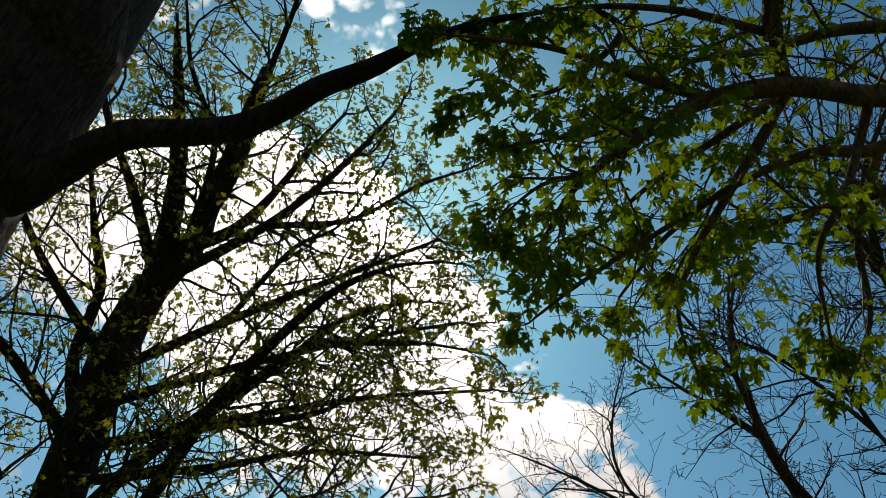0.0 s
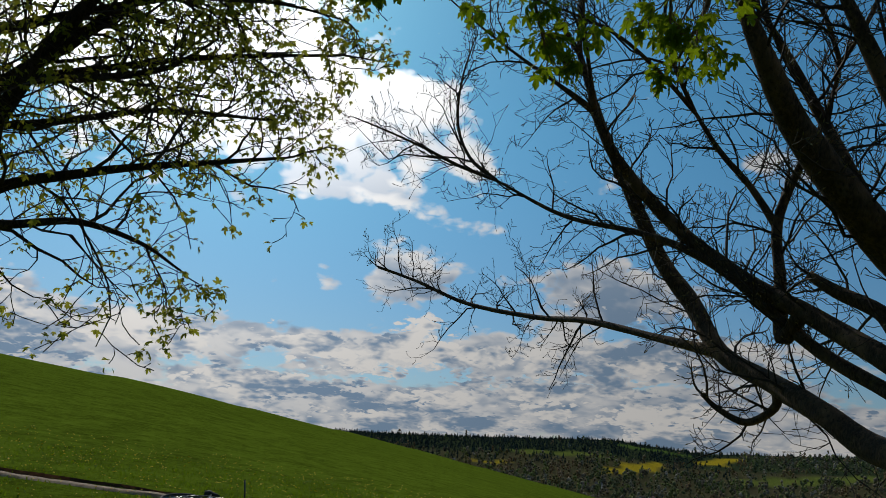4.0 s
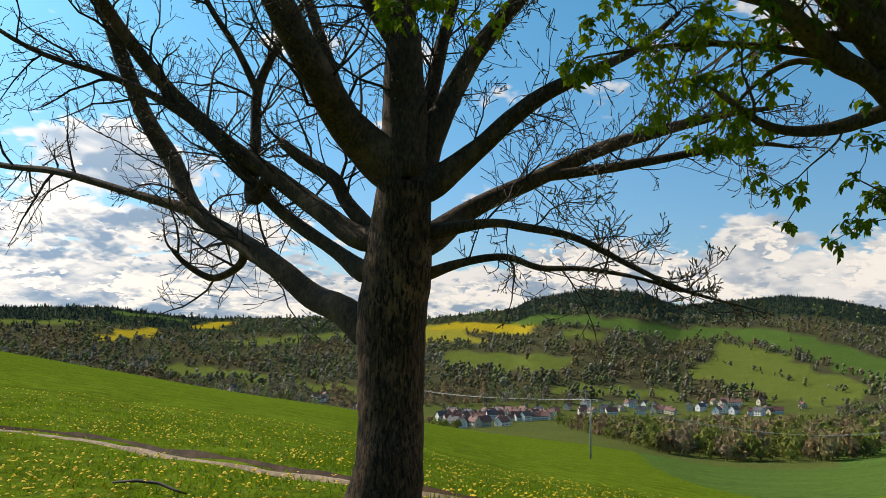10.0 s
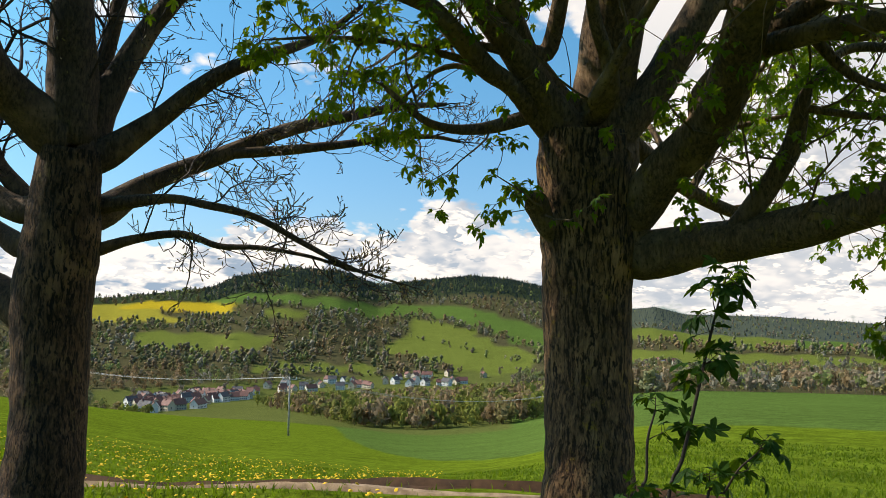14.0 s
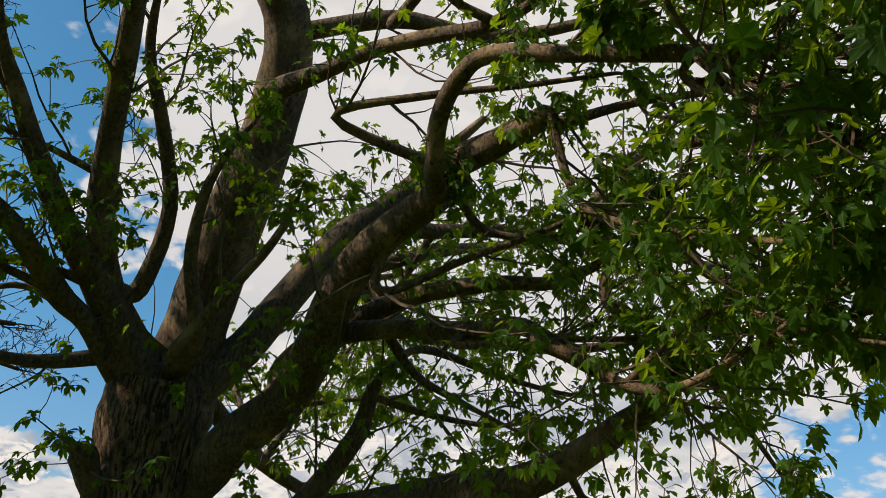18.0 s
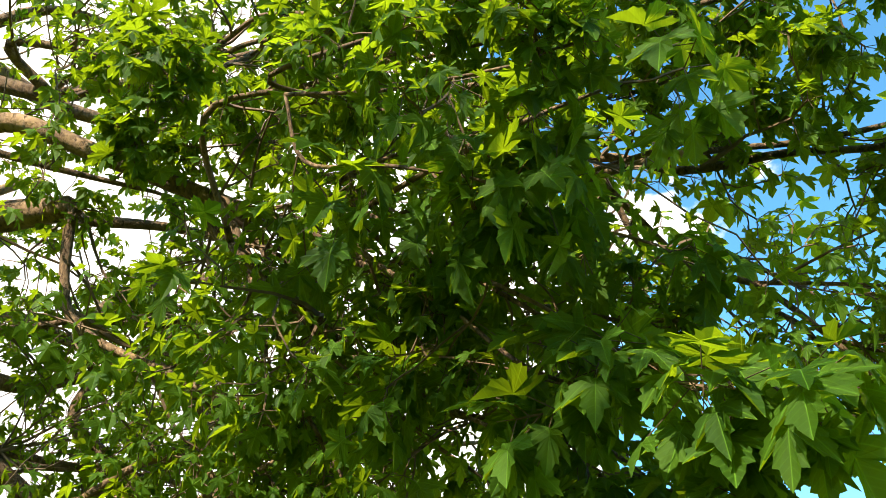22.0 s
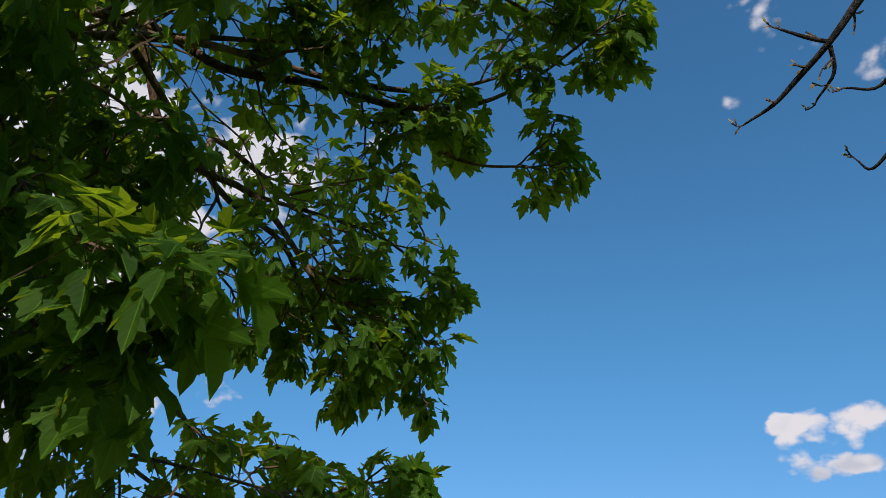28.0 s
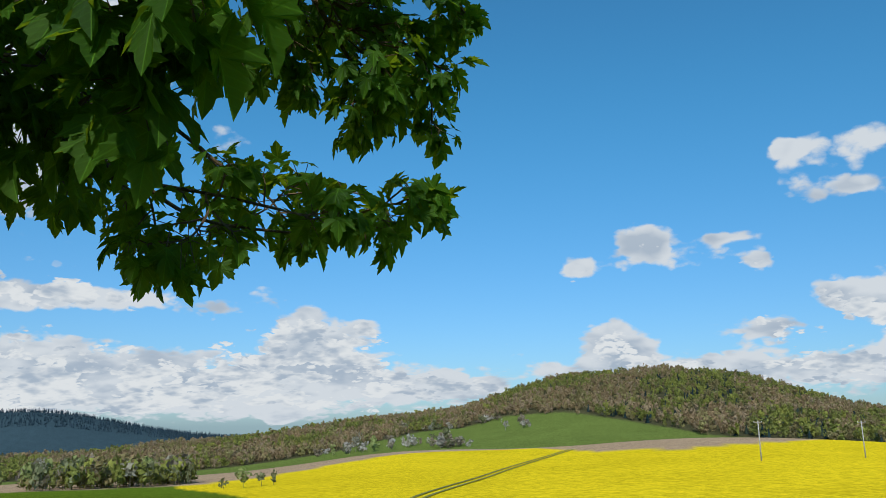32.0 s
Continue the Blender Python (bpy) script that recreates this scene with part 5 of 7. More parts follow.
bough(LIMBS_LEAFY, (1.75, -1.15, 2.86, 0.006), (1.76, -1.19, 2.76, 0.008), (1.50, -1.26, 2.52, 0.006), (1.32, -1.30, 2.34, 0.004), (1.16, -1.32, 2.24, 0.003), (1.04, -1.31, 2.20, 0.003))
bough(LIMBS_LEAFY, (1.72, -0.94, 3.13, 0.005), (1.63, -0.97, 3.03, 0.007), (1.43, -1.09, 2.89, 0.006), (1.27, -1.15, 2.72, 0.004), (1.19, -1.16, 2.63, 0.003))
bough(LIMBS_LEAFY, (1.66, -1.43, 2.39, 0.007), (1.67, -1.29, 2.41, 0.006), (1.46, -1.33, 2.28, 0.004), (1.32, -1.40, 2.21, 0.003))
bough(LIMBS_LEAFY, (1.22, -1.35, 2.37, 0.003), (1.32, -1.38, 2.44, 0.006), (1.15, -1.38, 2.31, 0.004), (1.01, -1.34, 2.22, 0.003))
bough(LIMBS_LEAFY, (1.42, -1.51, 2.31, 0.005), (1.45, -1.58, 2.24, 0.005), (1.21, -1.52, 2.10, 0.003), (1.06, -1.48, 2.06, 0.003))
bough(LIMBS_LEAFY, (1.49, -1.78, 2.23, 0.005), (1.50, -1.74, 2.13, 0.005), (1.33, -1.79, 2.09, 0.004), (1.17, -1.81, 2.05, 0.003), (1.08, -1.88, 2.03, 0.003))
bough(LIMBS_LEAFY, (2.35, -0.98, 3.17, 0.014), (2.18, -1.17, 2.77, 0.011), (2.02, -1.30, 2.48, 0.007), (1.84, -1.36, 2.24, 0.004), (1.75, -1.39, 2.06, 0.003))
bough(LIMBS_LEAFY, (2.99, -0.63, 3.36, 0.021), (2.92, -0.75, 2.93, 0.016), (2.62, -1.03, 2.71, 0.012), (2.28, -1.24, 2.52, 0.008), (2.01, -1.39, 2.38, 0.004))
bough(LIMBS_LEAFY, (3.30, -0.96, 2.40, 0.017), (2.88, -1.15, 2.55, 0.012), (2.52, -1.37, 2.36, 0.008), (2.23, -1.53, 2.24, 0.004))
bough(LIMBS_LEAFY, (2.10, -1.23, 3.00, 0.011), (1.74, -1.26, 2.90, 0.007), (1.50, -1.28, 2.80, 0.005), (1.37, -1.27, 2.77, 0.003))
bough(LIMBS_LEAFY, (4.75, 0.61, 3.28, 0.070), (4.95, 0.50, 3.42, 0.062), (5.22, 0.30, 3.59, 0.056), (5.56, -0.22, 3.91, 0.044), (5.77, -0.84, 4.10, 0.025))
bough(LIMBS_LEAFY, (4.69, 1.20, 2.50, 0.085), (4.81, 1.13, 2.63, 0.066), (5.47, 0.84, 2.35, 0.047), (5.97, 0.46, 2.21, 0.039), (6.40, -0.07, 2.36, 0.029), (6.55, -0.66, 2.65, 0.017))
bough(LIMBS_LEAFY, (4.49, 1.40, 2.56, 0.052), (4.45, 1.43, 2.69, 0.048), (4.13, 1.68, 2.56, 0.033), (3.82, 1.83, 2.54, 0.023), (3.57, 1.95, 2.68, 0.014))
bough(LIMBS_LEAFY, (4.44, -0.26, 2.09, 0.039), (4.70, -0.26, 2.06, 0.030), (4.72, -0.34, 1.77, 0.021), (4.72, -0.24, 1.54, 0.012))
bough(LIMBS_LEAFY, (4.11, -0.87, 2.24, 0.031), (4.32, -0.91, 2.22, 0.024), (4.33, -1.01, 2.01, 0.016), (4.35, -1.00, 1.76, 0.009))
bough(LIMBS_LEAFY, (0.98, 2.33, 4.30, 0.023), (0.75, 2.56, 3.95, 0.019), (0.58, 2.64, 3.66, 0.014), (0.50, 2.67, 3.38, 0.009), (0.58, 2.79, 3.15, 0.004))
bough(LIMBS_LEAFY, (0.46, 2.19, 3.97, 0.015), (0.16, 2.24, 3.75, 0.013), (-0.03, 2.23, 3.66, 0.008), (-0.17, 2.24, 3.52, 0.004))
bough(LIMBS_LEAFY, (1.36, 2.49, 4.41, 0.024), (1.25, 2.68, 4.05, 0.018), (1.11, 2.78, 3.77, 0.012), (1.15, 2.96, 3.47, 0.006))
bough(LIMBS_LEAFY, (0.90, 2.18, 4.45, 0.021), (0.49, 1.97, 4.34, 0.015), (0.15, 1.88, 4.26, 0.011), (-0.16, 1.82, 4.13, 0.005))
bough(LIMBS_LEAFY, (0.75, 2.56, 3.95, 0.014), (0.20, 2.72, 3.62, 0.011), (-0.05, 2.71, 3.38, 0.006))
bough(LIMBS_LEAFY, (4.54, 1.23, 2.60, 0.121), (4.52, 1.30, 2.68, 0.093), (4.20, 1.45, 2.96, 0.075), (3.90, 1.45, 3.25, 0.066), (3.66, 1.37, 3.44, 0.060), (3.27, 1.21, 3.77, 0.051), (2.95, 1.07, 3.98, 0.041), (2.67, 0.93, 4.18, 0.029))
bough(LIMBS_LEAFY, (4.20, 1.45, 2.96, 0.060), (4.28, 1.34, 3.02, 0.052), (4.07, 1.19, 3.39, 0.042), (3.76, 1.20, 3.72, 0.037), (3.48, 1.21, 3.93, 0.027), (3.23, 1.12, 4.12, 0.016))
bough(LIMBS_LEAFY, (1.23, -1.92, 2.73, 0.006), (1.08, -2.03, 2.70, 0.005), (0.98, -2.10, 2.67, 0.004), (0.90, -2.17, 2.61, 0.003))
bough(LIMBS_LEAFY, (1.13, -2.02, 2.58, 0.005), (1.04, -2.10, 2.53, 0.004), (0.96, -2.16, 2.48, 0.003))
bough(LIMBS_LEAFY, (0.77, -1.79, 3.26, 0.006), (0.56, -1.94, 3.12, 0.004), (0.44, -1.98, 3.03, 0.003))
bough(LIMBS_LEAFY, (1.35, -1.92, 2.79, 0.007), (1.42, -1.97, 2.99, 0.008), (1.22, -2.18, 2.80, 0.006), (1.08, -2.29, 2.60, 0.004), (1.01, -2.38, 2.47, 0.003))
bough(LIMBS_LEAFY, (1.57, -1.72, 2.32, 0.006), (1.60, -1.80, 2.41, 0.006), (1.45, -1.95, 2.30, 0.005), (1.33, -2.03, 2.19, 0.004), (1.27, -2.10, 2.14, 0.003))
bough(LIMBS_LEAFY, (3.77, 0.66, 4.35, 0.071), (3.93, 0.72, 4.43, 0.055), (3.95, 0.12, 4.60, 0.050), (4.02, -0.43, 4.57, 0.040), (3.92, -1.01, 4.65, 0.029), (3.77, -1.55, 4.83, 0.017))
bough(LIMBS_LEAFY, (4.76, 0.39, 3.60, 0.065), (4.85, 0.15, 3.72, 0.055), (4.96, -0.15, 3.77, 0.049), (4.96, -0.72, 3.80, 0.041), (4.93, -1.37, 3.69, 0.028), (4.82, -1.95, 3.58, 0.014))
bough(LIMBS_LEAFY, (5.22, 0.30, 3.59, 0.045), (4.99, -0.02, 3.12, 0.054), (5.02, -0.56, 3.08, 0.043), (4.90, -1.05, 3.03, 0.031), (4.68, -1.56, 3.09, 0.016))
bough(LIMBS_LEAFY, (3.95, 0.12, 4.60, 0.040), (3.80, 0.09, 4.47, 0.034), (3.45, -0.23, 4.61, 0.025), (3.24, -0.61, 4.54, 0.018), (2.98, -1.02, 4.46, 0.009))
bough(LIMBS_LEAFY, (2.61, -0.77, 3.84, 0.014), (2.99, -1.45, 3.97, 0.027), (2.64, -1.66, 3.91, 0.020), (2.31, -1.82, 3.82, 0.012), (2.04, -1.93, 3.66, 0.006))
bough(LIMBS_LEAFY, (3.76, -1.01, 3.11, 0.017), (3.60, -0.87, 3.26, 0.030), (3.33, -1.11, 3.22, 0.023), (3.03, -1.32, 3.20, 0.014), (2.76, -1.48, 3.12, 0.007))
bough(LIMBS_LEAFY, (3.76, -1.01, 3.11, 0.017), (3.74, -0.99, 2.89, 0.027), (3.55, -1.21, 2.67, 0.021), (3.46, -1.41, 2.37, 0.013), (3.36, -1.53, 2.11, 0.007))
bough(LIMBS_LEAFY, (2.99, -0.63, 3.36, 0.036), (3.25, -0.71, 3.50, 0.028), (2.99, -0.97, 3.44, 0.019), (2.74, -1.20, 3.33, 0.012), (2.56, -1.38, 3.28, 0.006))
bough(LIMBS_LEAFY, (1.63, -0.97, 3.03, 0.006), (1.60, -0.82, 2.98, 0.006), (1.40, -1.03, 3.11, 0.006), (1.17, -1.24, 3.19, 0.005), (0.87, -1.41, 3.26, 0.004), (0.63, -1.54, 3.25, 0.003), (0.47, -1.59, 3.25, 0.003))
bough(LIMBS_LEAFY, (1.75, -1.15, 2.86, 0.006), (1.78, -1.11, 2.96, 0.008), (1.59, -1.29, 3.07, 0.007), (1.37, -1.46, 3.11, 0.005), (1.16, -1.59, 3.11, 0.004), (0.94, -1.70, 3.15, 0.003))
bough(LIMBS_LEAFY, (1.17, -1.24, 3.19, 0.005), (1.04, -1.41, 3.18, 0.004), (0.85, -1.52, 3.20, 0.003), (0.64, -1.62, 3.20, 0.003))
bough(LIMBS_LEAFY, (1.37, -1.27, 2.77, 0.002), (1.44, -1.28, 2.73, 0.005), (1.27, -1.34, 2.63, 0.003), (1.16, -1.37, 2.57, 0.003), (1.09, -1.40, 2.52, 0.003))
bough(LIMBS_LEAFY, (1.47, -1.48, 2.60, 0.005), (1.55, -1.63, 2.68, 0.005), (1.42, -1.74, 2.63, 0.004), (1.31, -1.82, 2.57, 0.003), (1.26, -1.92, 2.50, 0.003))
bough(LIMBS_LEAFY, (3.60, -0.87, 3.26, 0.024), (3.98, -1.19, 3.79, 0.036), (3.66, -1.55, 3.74, 0.028), (3.32, -1.97, 3.56, 0.019), (3.01, -2.29, 3.31, 0.009))
bough(LIMBS_LEAFY, (3.98, -1.19, 3.79, 0.029), (4.32, -1.62, 3.34, 0.037), (4.02, -1.97, 3.18, 0.029), (3.61, -2.35, 3.11, 0.020), (3.17, -2.61, 3.09, 0.010))
bough(LIMBS_LEAFY, (2.42, -0.98, 3.12, 0.010), (2.47, -1.02, 3.16, 0.013), (2.26, -1.21, 3.00, 0.010), (2.04, -1.37, 2.80, 0.007), (1.89, -1.51, 2.67, 0.003))
bough(LIMBS_LEAFY, (2.68, -1.23, 2.39, 0.008), (2.85, -1.33, 2.45, 0.013), (2.55, -1.48, 2.45, 0.010), (2.26, -1.58, 2.40, 0.007), (2.08, -1.67, 2.38, 0.003))
bough(LIMBS_LEAFY, (4.54, 1.23, 2.60, 0.057), (4.28, 0.99, 2.75, 0.044), (4.00, 1.00, 3.07, 0.034), (3.79, 0.92, 3.35, 0.025), (3.67, 0.80, 3.53, 0.016), (3.62, 0.69, 3.66, 0.010))
bough(LIMBS_LEAFY, (4.28, 0.99, 2.75, 0.035), (4.27, 1.09, 2.68, 0.038), (4.05, 0.78, 2.98, 0.028), (3.92, 0.59, 3.17, 0.021), (3.84, 0.48, 3.38, 0.011))
bough(LIMBS_LEAFY, (4.16, 1.43, 2.94, 0.029), (3.91, 1.66, 2.97, 0.022), (3.79, 1.88, 2.95, 0.015), (3.66, 2.04, 2.98, 0.008))
bough(LIMBS_LEAFY, (3.90, 1.45, 3.25, 0.030), (3.87, 1.39, 3.39, 0.023), (3.68, 1.65, 3.48, 0.017), (3.52, 1.86, 3.51, 0.012), (3.33, 2.03, 3.61, 0.007))
bough(LIMBS_LEAFY, (4.14, 0.03, 2.83, 0.037), (4.23, 0.04, 2.87, 0.029), (4.31, -0.13, 2.66, 0.023), (4.34, -0.39, 2.53, 0.016), (4.35, -0.64, 2.42, 0.008))
bough(LIMBS_LEAFY, (3.39, -0.24, 3.32, 0.033), (3.56, -0.24, 3.42, 0.026), (3.77, -0.40, 3.25, 0.021), (3.77, -0.66, 3.20, 0.014), (3.72, -0.88, 3.24, 0.008))
bough(LIMBS_LEAFY, (1.84, 2.67, 4.62, 0.044), (1.87, 2.91, 4.36, 0.034), (1.52, 2.97, 4.28, 0.029), (1.17, 3.01, 4.17, 0.023), (0.85, 3.02, 4.05, 0.015), (0.65, 3.15, 3.94, 0.007))
bough(LIMBS_LEAFY, (1.84, 2.67, 4.62, 0.044), (1.72, 2.50, 4.83, 0.034), (1.30, 2.38, 4.73, 0.028), (0.93, 2.42, 4.64, 0.020), (0.60, 2.40, 4.55, 0.013), (0.36, 2.52, 4.47, 0.006))
bough(LIMBS_LEAFY, (0.98, 2.33, 4.30, 0.029), (1.02, 2.43, 4.40, 0.022), (0.73, 2.52, 4.21, 0.017), (0.46, 2.68, 4.09, 0.013), (0.25, 2.70, 3.88, 0.007), (0.06, 2.78, 3.78, 0.004))
bough(LIMBS_LEAFY, (0.62, 2.22, 4.11, 0.024), (0.64, 2.32, 4.22, 0.019), (0.39, 2.43, 4.16, 0.014), (0.10, 2.36, 4.05, 0.011), (-0.18, 2.38, 4.01, 0.006))
bough(LIMBS_LEAFY, (1.51, 2.83, 4.43, 0.024), (1.39, 3.02, 4.05, 0.018), (1.44, 3.21, 3.75, 0.013), (1.30, 3.28, 3.43, 0.006))
bough(LIMBS_LEAFY, (0.15, 1.88, 4.26, 0.009), (0.27, 2.05, 4.31, 0.016), (0.05, 2.21, 4.19, 0.012), (-0.18, 2.25, 4.14, 0.007), (-0.35, 2.20, 3.96, 0.003))
bough(LIMBS_LEAFY, (4.70, -0.26, 2.06, 0.024), (4.59, -0.26, 2.08, 0.023), (4.61, -0.45, 1.88, 0.017), (4.61, -0.60, 1.71, 0.011), (4.60, -0.72, 1.55, 0.007))
bough(LIMBS_LEAFY, (4.26, -0.65, 2.15, 0.029), (4.47, -0.54, 2.15, 0.022), (4.49, -0.68, 1.92, 0.016), (4.48, -0.80, 1.71, 0.011), (4.46, -0.93, 1.61, 0.005))
bough(LIMBS_LEAFY, (4.49, 0.10, 2.58, 0.021), (4.52, -0.19, 2.51, 0.018), (4.52, -0.53, 2.47, 0.013), (4.48, -0.82, 2.51, 0.007))
bough(LIMBS_LEAFY, (4.47, 0.06, 2.68, 0.017), (4.63, -0.14, 2.89, 0.025), (4.65, -0.58, 2.77, 0.018), (4.62, -0.98, 2.68, 0.012), (4.55, -1.29, 2.71, 0.007))
bough(LIMBS_LEAFY, (3.95, 1.62, 2.87, 0.024), (3.71, 1.97, 2.96, 0.017), (3.50, 2.25, 2.97, 0.011), (3.28, 2.51, 2.93, 0.005))
bough(LIMBS_LEAFY, (3.60, 1.69, 3.05, 0.029), (3.68, 1.74, 3.08, 0.023), (3.33, 1.99, 3.16, 0.016), (3.10, 2.24, 3.19, 0.010), (2.94, 2.37, 3.26, 0.005))
bough(LIMBS_LEAFY, (4.16, 1.50, 2.77, 0.021), (3.99, 1.77, 2.89, 0.017), (3.90, 1.97, 2.78, 0.010), (3.86, 2.13, 2.60, 0.006))
bough(LIMBS_LEAFY, (3.39, -0.24, 3.32, 0.027), (3.24, 0.24, 3.46, 0.021), (3.15, -0.15, 3.53, 0.017), (3.05, -0.52, 3.53, 0.013), (2.91, -0.87, 3.51, 0.008))
bough(LIMBS_LEAFY, (3.67, 0.03, 3.12, 0.029), (3.78, 0.03, 2.89, 0.022), (3.66, -0.36, 3.03, 0.018), (3.51, -0.69, 3.12, 0.014), (3.32, -0.96, 3.21, 0.008))
bough(LIMBS_LEAFY, (3.96, -0.38, 2.79, 0.027), (3.88, -0.34, 2.69, 0.020), (3.77, -0.76, 2.71, 0.016), (3.52, -1.13, 2.66, 0.011), (3.33, -1.45, 2.64, 0.006))
bough(LIMBS_LEAFY, (3.05, -0.41, 3.84, 0.023), (2.98, -0.22, 3.93, 0.018), (2.76, -0.56, 3.89, 0.014), (2.54, -0.87, 3.80, 0.009), (2.35, -1.11, 3.78, 0.005))
bough(LIMBS_LEAFY, (2.92, -0.75, 2.93, 0.013), (3.09, -1.03, 2.97, 0.015), (2.90, -1.22, 2.78, 0.011), (2.71, -1.34, 2.59, 0.007), (2.62, -1.43, 2.44, 0.003))
bough(LIMBS_LEAFY, (1.59, -0.86, 2.94, 0.005), (1.37, -0.98, 2.85, 0.004), (1.15, -1.03, 2.74, 0.003), (1.02, -1.07, 2.69, 0.003))
bough(LIMBS_LEAFY, (1.59, -0.86, 2.94, 0.004), (1.58, -0.93, 2.78, 0.005), (1.37, -1.01, 2.67, 0.004), (1.22, -1.07, 2.58, 0.003), (1.16, -1.11, 2.54, 0.003))
bough(LIMBS_LEAFY, (1.40, -1.03, 3.11, 0.005), (1.50, -1.03, 3.14, 0.006), (1.35, -1.22, 3.19, 0.005), (1.15, -1.35, 3.26, 0.004), (0.98, -1.49, 3.27, 0.003))
LIMBS_YOUNG = []
bough(LIMBS_YOUNG, (-4.00, 5.75, 0.05, 0.209), (-4.03, 5.91, 1.03, 0.204), (-4.08, 6.01, 2.24, 0.211), (-4.03, 6.01, 3.18, 0.211), (-3.94, 5.87, 4.14, 0.201), (-3.83, 5.71, 4.88, 0.186), (-3.65, 5.60, 5.46, 0.165))
bough(LIMBS_YOUNG, (-3.65, 5.60, 5.46, 0.125), (-3.55, 5.38, 5.85, 0.109), (-3.48, 5.11, 6.24, 0.088), (-3.48, 4.74, 6.78, 0.063), (-3.43, 4.17, 7.28, 0.028))
bough(LIMBS_YOUNG, (-3.65, 5.60, 5.46, 0.132), (-3.70, 5.64, 5.36, 0.145), (-3.37, 5.53, 5.82, 0.116), (-3.19, 5.30, 6.24, 0.095), (-2.95, 4.95, 6.62, 0.068), (-2.63, 4.47, 7.08, 0.035))
bough(LIMBS_YOUNG, (-3.37, 5.53, 5.82, 0.066), (-3.00, 5.48, 5.98, 0.055), (-2.67, 5.33, 6.21, 0.042), (-2.32, 5.08, 6.51, 0.027), (-1.98, 4.89, 6.85, 0.015))
bough(LIMBS_YOUNG, (-4.08, 6.01, 2.24, 0.143), (-4.04, 6.01, 2.50, 0.110), (-3.65, 5.97, 2.81, 0.084), (-3.40, 5.94, 3.11, 0.076), (-3.14, 5.83, 3.56, 0.068), (-2.84, 5.67, 4.11, 0.060), (-2.38, 5.48, 4.70, 0.049), (-1.84, 5.28, 5.17, 0.035), (-1.36, 5.25, 5.43, 0.021), (-0.89, 5.21, 5.47, 0.011))
bough(LIMBS_YOUNG, (-4.03, 6.01, 3.18, 0.129), (-3.99, 5.95, 3.03, 0.099), (-3.68, 5.91, 3.46, 0.069), (-3.27, 5.86, 3.96, 0.061), (-2.69, 5.82, 4.47, 0.053), (-2.23, 5.73, 4.80, 0.041), (-1.76, 5.58, 5.13, 0.029), (-1.21, 5.60, 5.33, 0.017))
bough(LIMBS_YOUNG, (-3.39, 5.94, 3.09, 0.058), (-2.93, 5.90, 3.34, 0.047), (-2.51, 5.94, 3.47, 0.041), (-2.03, 5.98, 3.59, 0.032), (-1.44, 6.01, 3.69, 0.023), (-0.90, 6.08, 3.80, 0.012))
bough(LIMBS_YOUNG, (-3.39, 5.94, 3.09, 0.047), (-3.42, 5.95, 3.02, 0.054), (-2.89, 5.99, 3.06, 0.036), (-2.43, 6.07, 3.14, 0.027), (-1.97, 6.15, 3.03, 0.018), (-1.65, 6.28, 2.85, 0.009))
bough(LIMBS_YOUNG, (-3.94, 5.87, 4.14, 0.093), (-3.99, 5.82, 4.16, 0.071), (-4.13, 5.62, 4.65, 0.057), (-4.04, 5.45, 5.28, 0.049), (-4.14, 5.19, 5.73, 0.036), (-4.16, 4.80, 6.18, 0.019))
bough(LIMBS_YOUNG, (-3.99, 5.95, 3.03, 0.079), (-4.10, 5.89, 2.91, 0.089), (-4.57, 5.65, 3.46, 0.076), (-4.94, 5.36, 4.10, 0.063), (-5.23, 4.95, 4.88, 0.045), (-5.28, 4.49, 5.62, 0.026))
bough(LIMBS_YOUNG, (-2.64, 5.83, 4.48, 0.038), (-2.10, 5.71, 4.91, 0.034), (-1.58, 5.72, 4.99, 0.024), (-0.99, 5.74, 4.98, 0.014), (-0.51, 5.83, 4.94, 0.007))
bough(LIMBS_YOUNG, (-2.84, 5.67, 4.11, 0.041), (-2.27, 5.76, 4.23, 0.033), (-1.82, 5.75, 4.35, 0.023), (-1.52, 5.73, 4.57, 0.012))
bough(LIMBS_YOUNG, (-3.83, 5.71, 4.88, 0.062), (-3.54, 5.53, 4.61, 0.048), (-2.78, 5.49, 5.00, 0.039), (-1.83, 5.38, 5.41, 0.027), (-1.06, 5.26, 5.70, 0.015))
bough(LIMBS_YOUNG, (-3.99, 5.82, 4.16, 0.057), (-3.73, 5.60, 4.21, 0.047), (-2.67, 5.72, 4.69, 0.036), (-1.63, 5.71, 5.00, 0.024), (-0.76, 5.67, 5.17, 0.012))
bough(LIMBS_YOUNG, (-3.73, 5.60, 4.21, 0.037), (-3.78, 5.59, 3.86, 0.045), (-2.68, 5.81, 4.24, 0.033), (-1.60, 5.95, 4.56, 0.022), (-0.56, 5.97, 4.69, 0.012))
bough(LIMBS_YOUNG, (-3.65, 5.60, 5.46, 0.072), (-3.40, 5.41, 5.40, 0.055), (-2.57, 5.26, 5.87, 0.043), (-1.89, 4.94, 6.26, 0.030), (-1.38, 4.61, 6.62, 0.015))
bough(LIMBS_YOUNG, (-3.37, 5.53, 5.82, 0.080), (-3.32, 5.38, 5.70, 0.062), (-2.87, 5.00, 6.31, 0.046), (-2.61, 4.52, 6.92, 0.033), (-2.33, 4.09, 7.38, 0.023), (-2.09, 3.67, 7.75, 0.012))
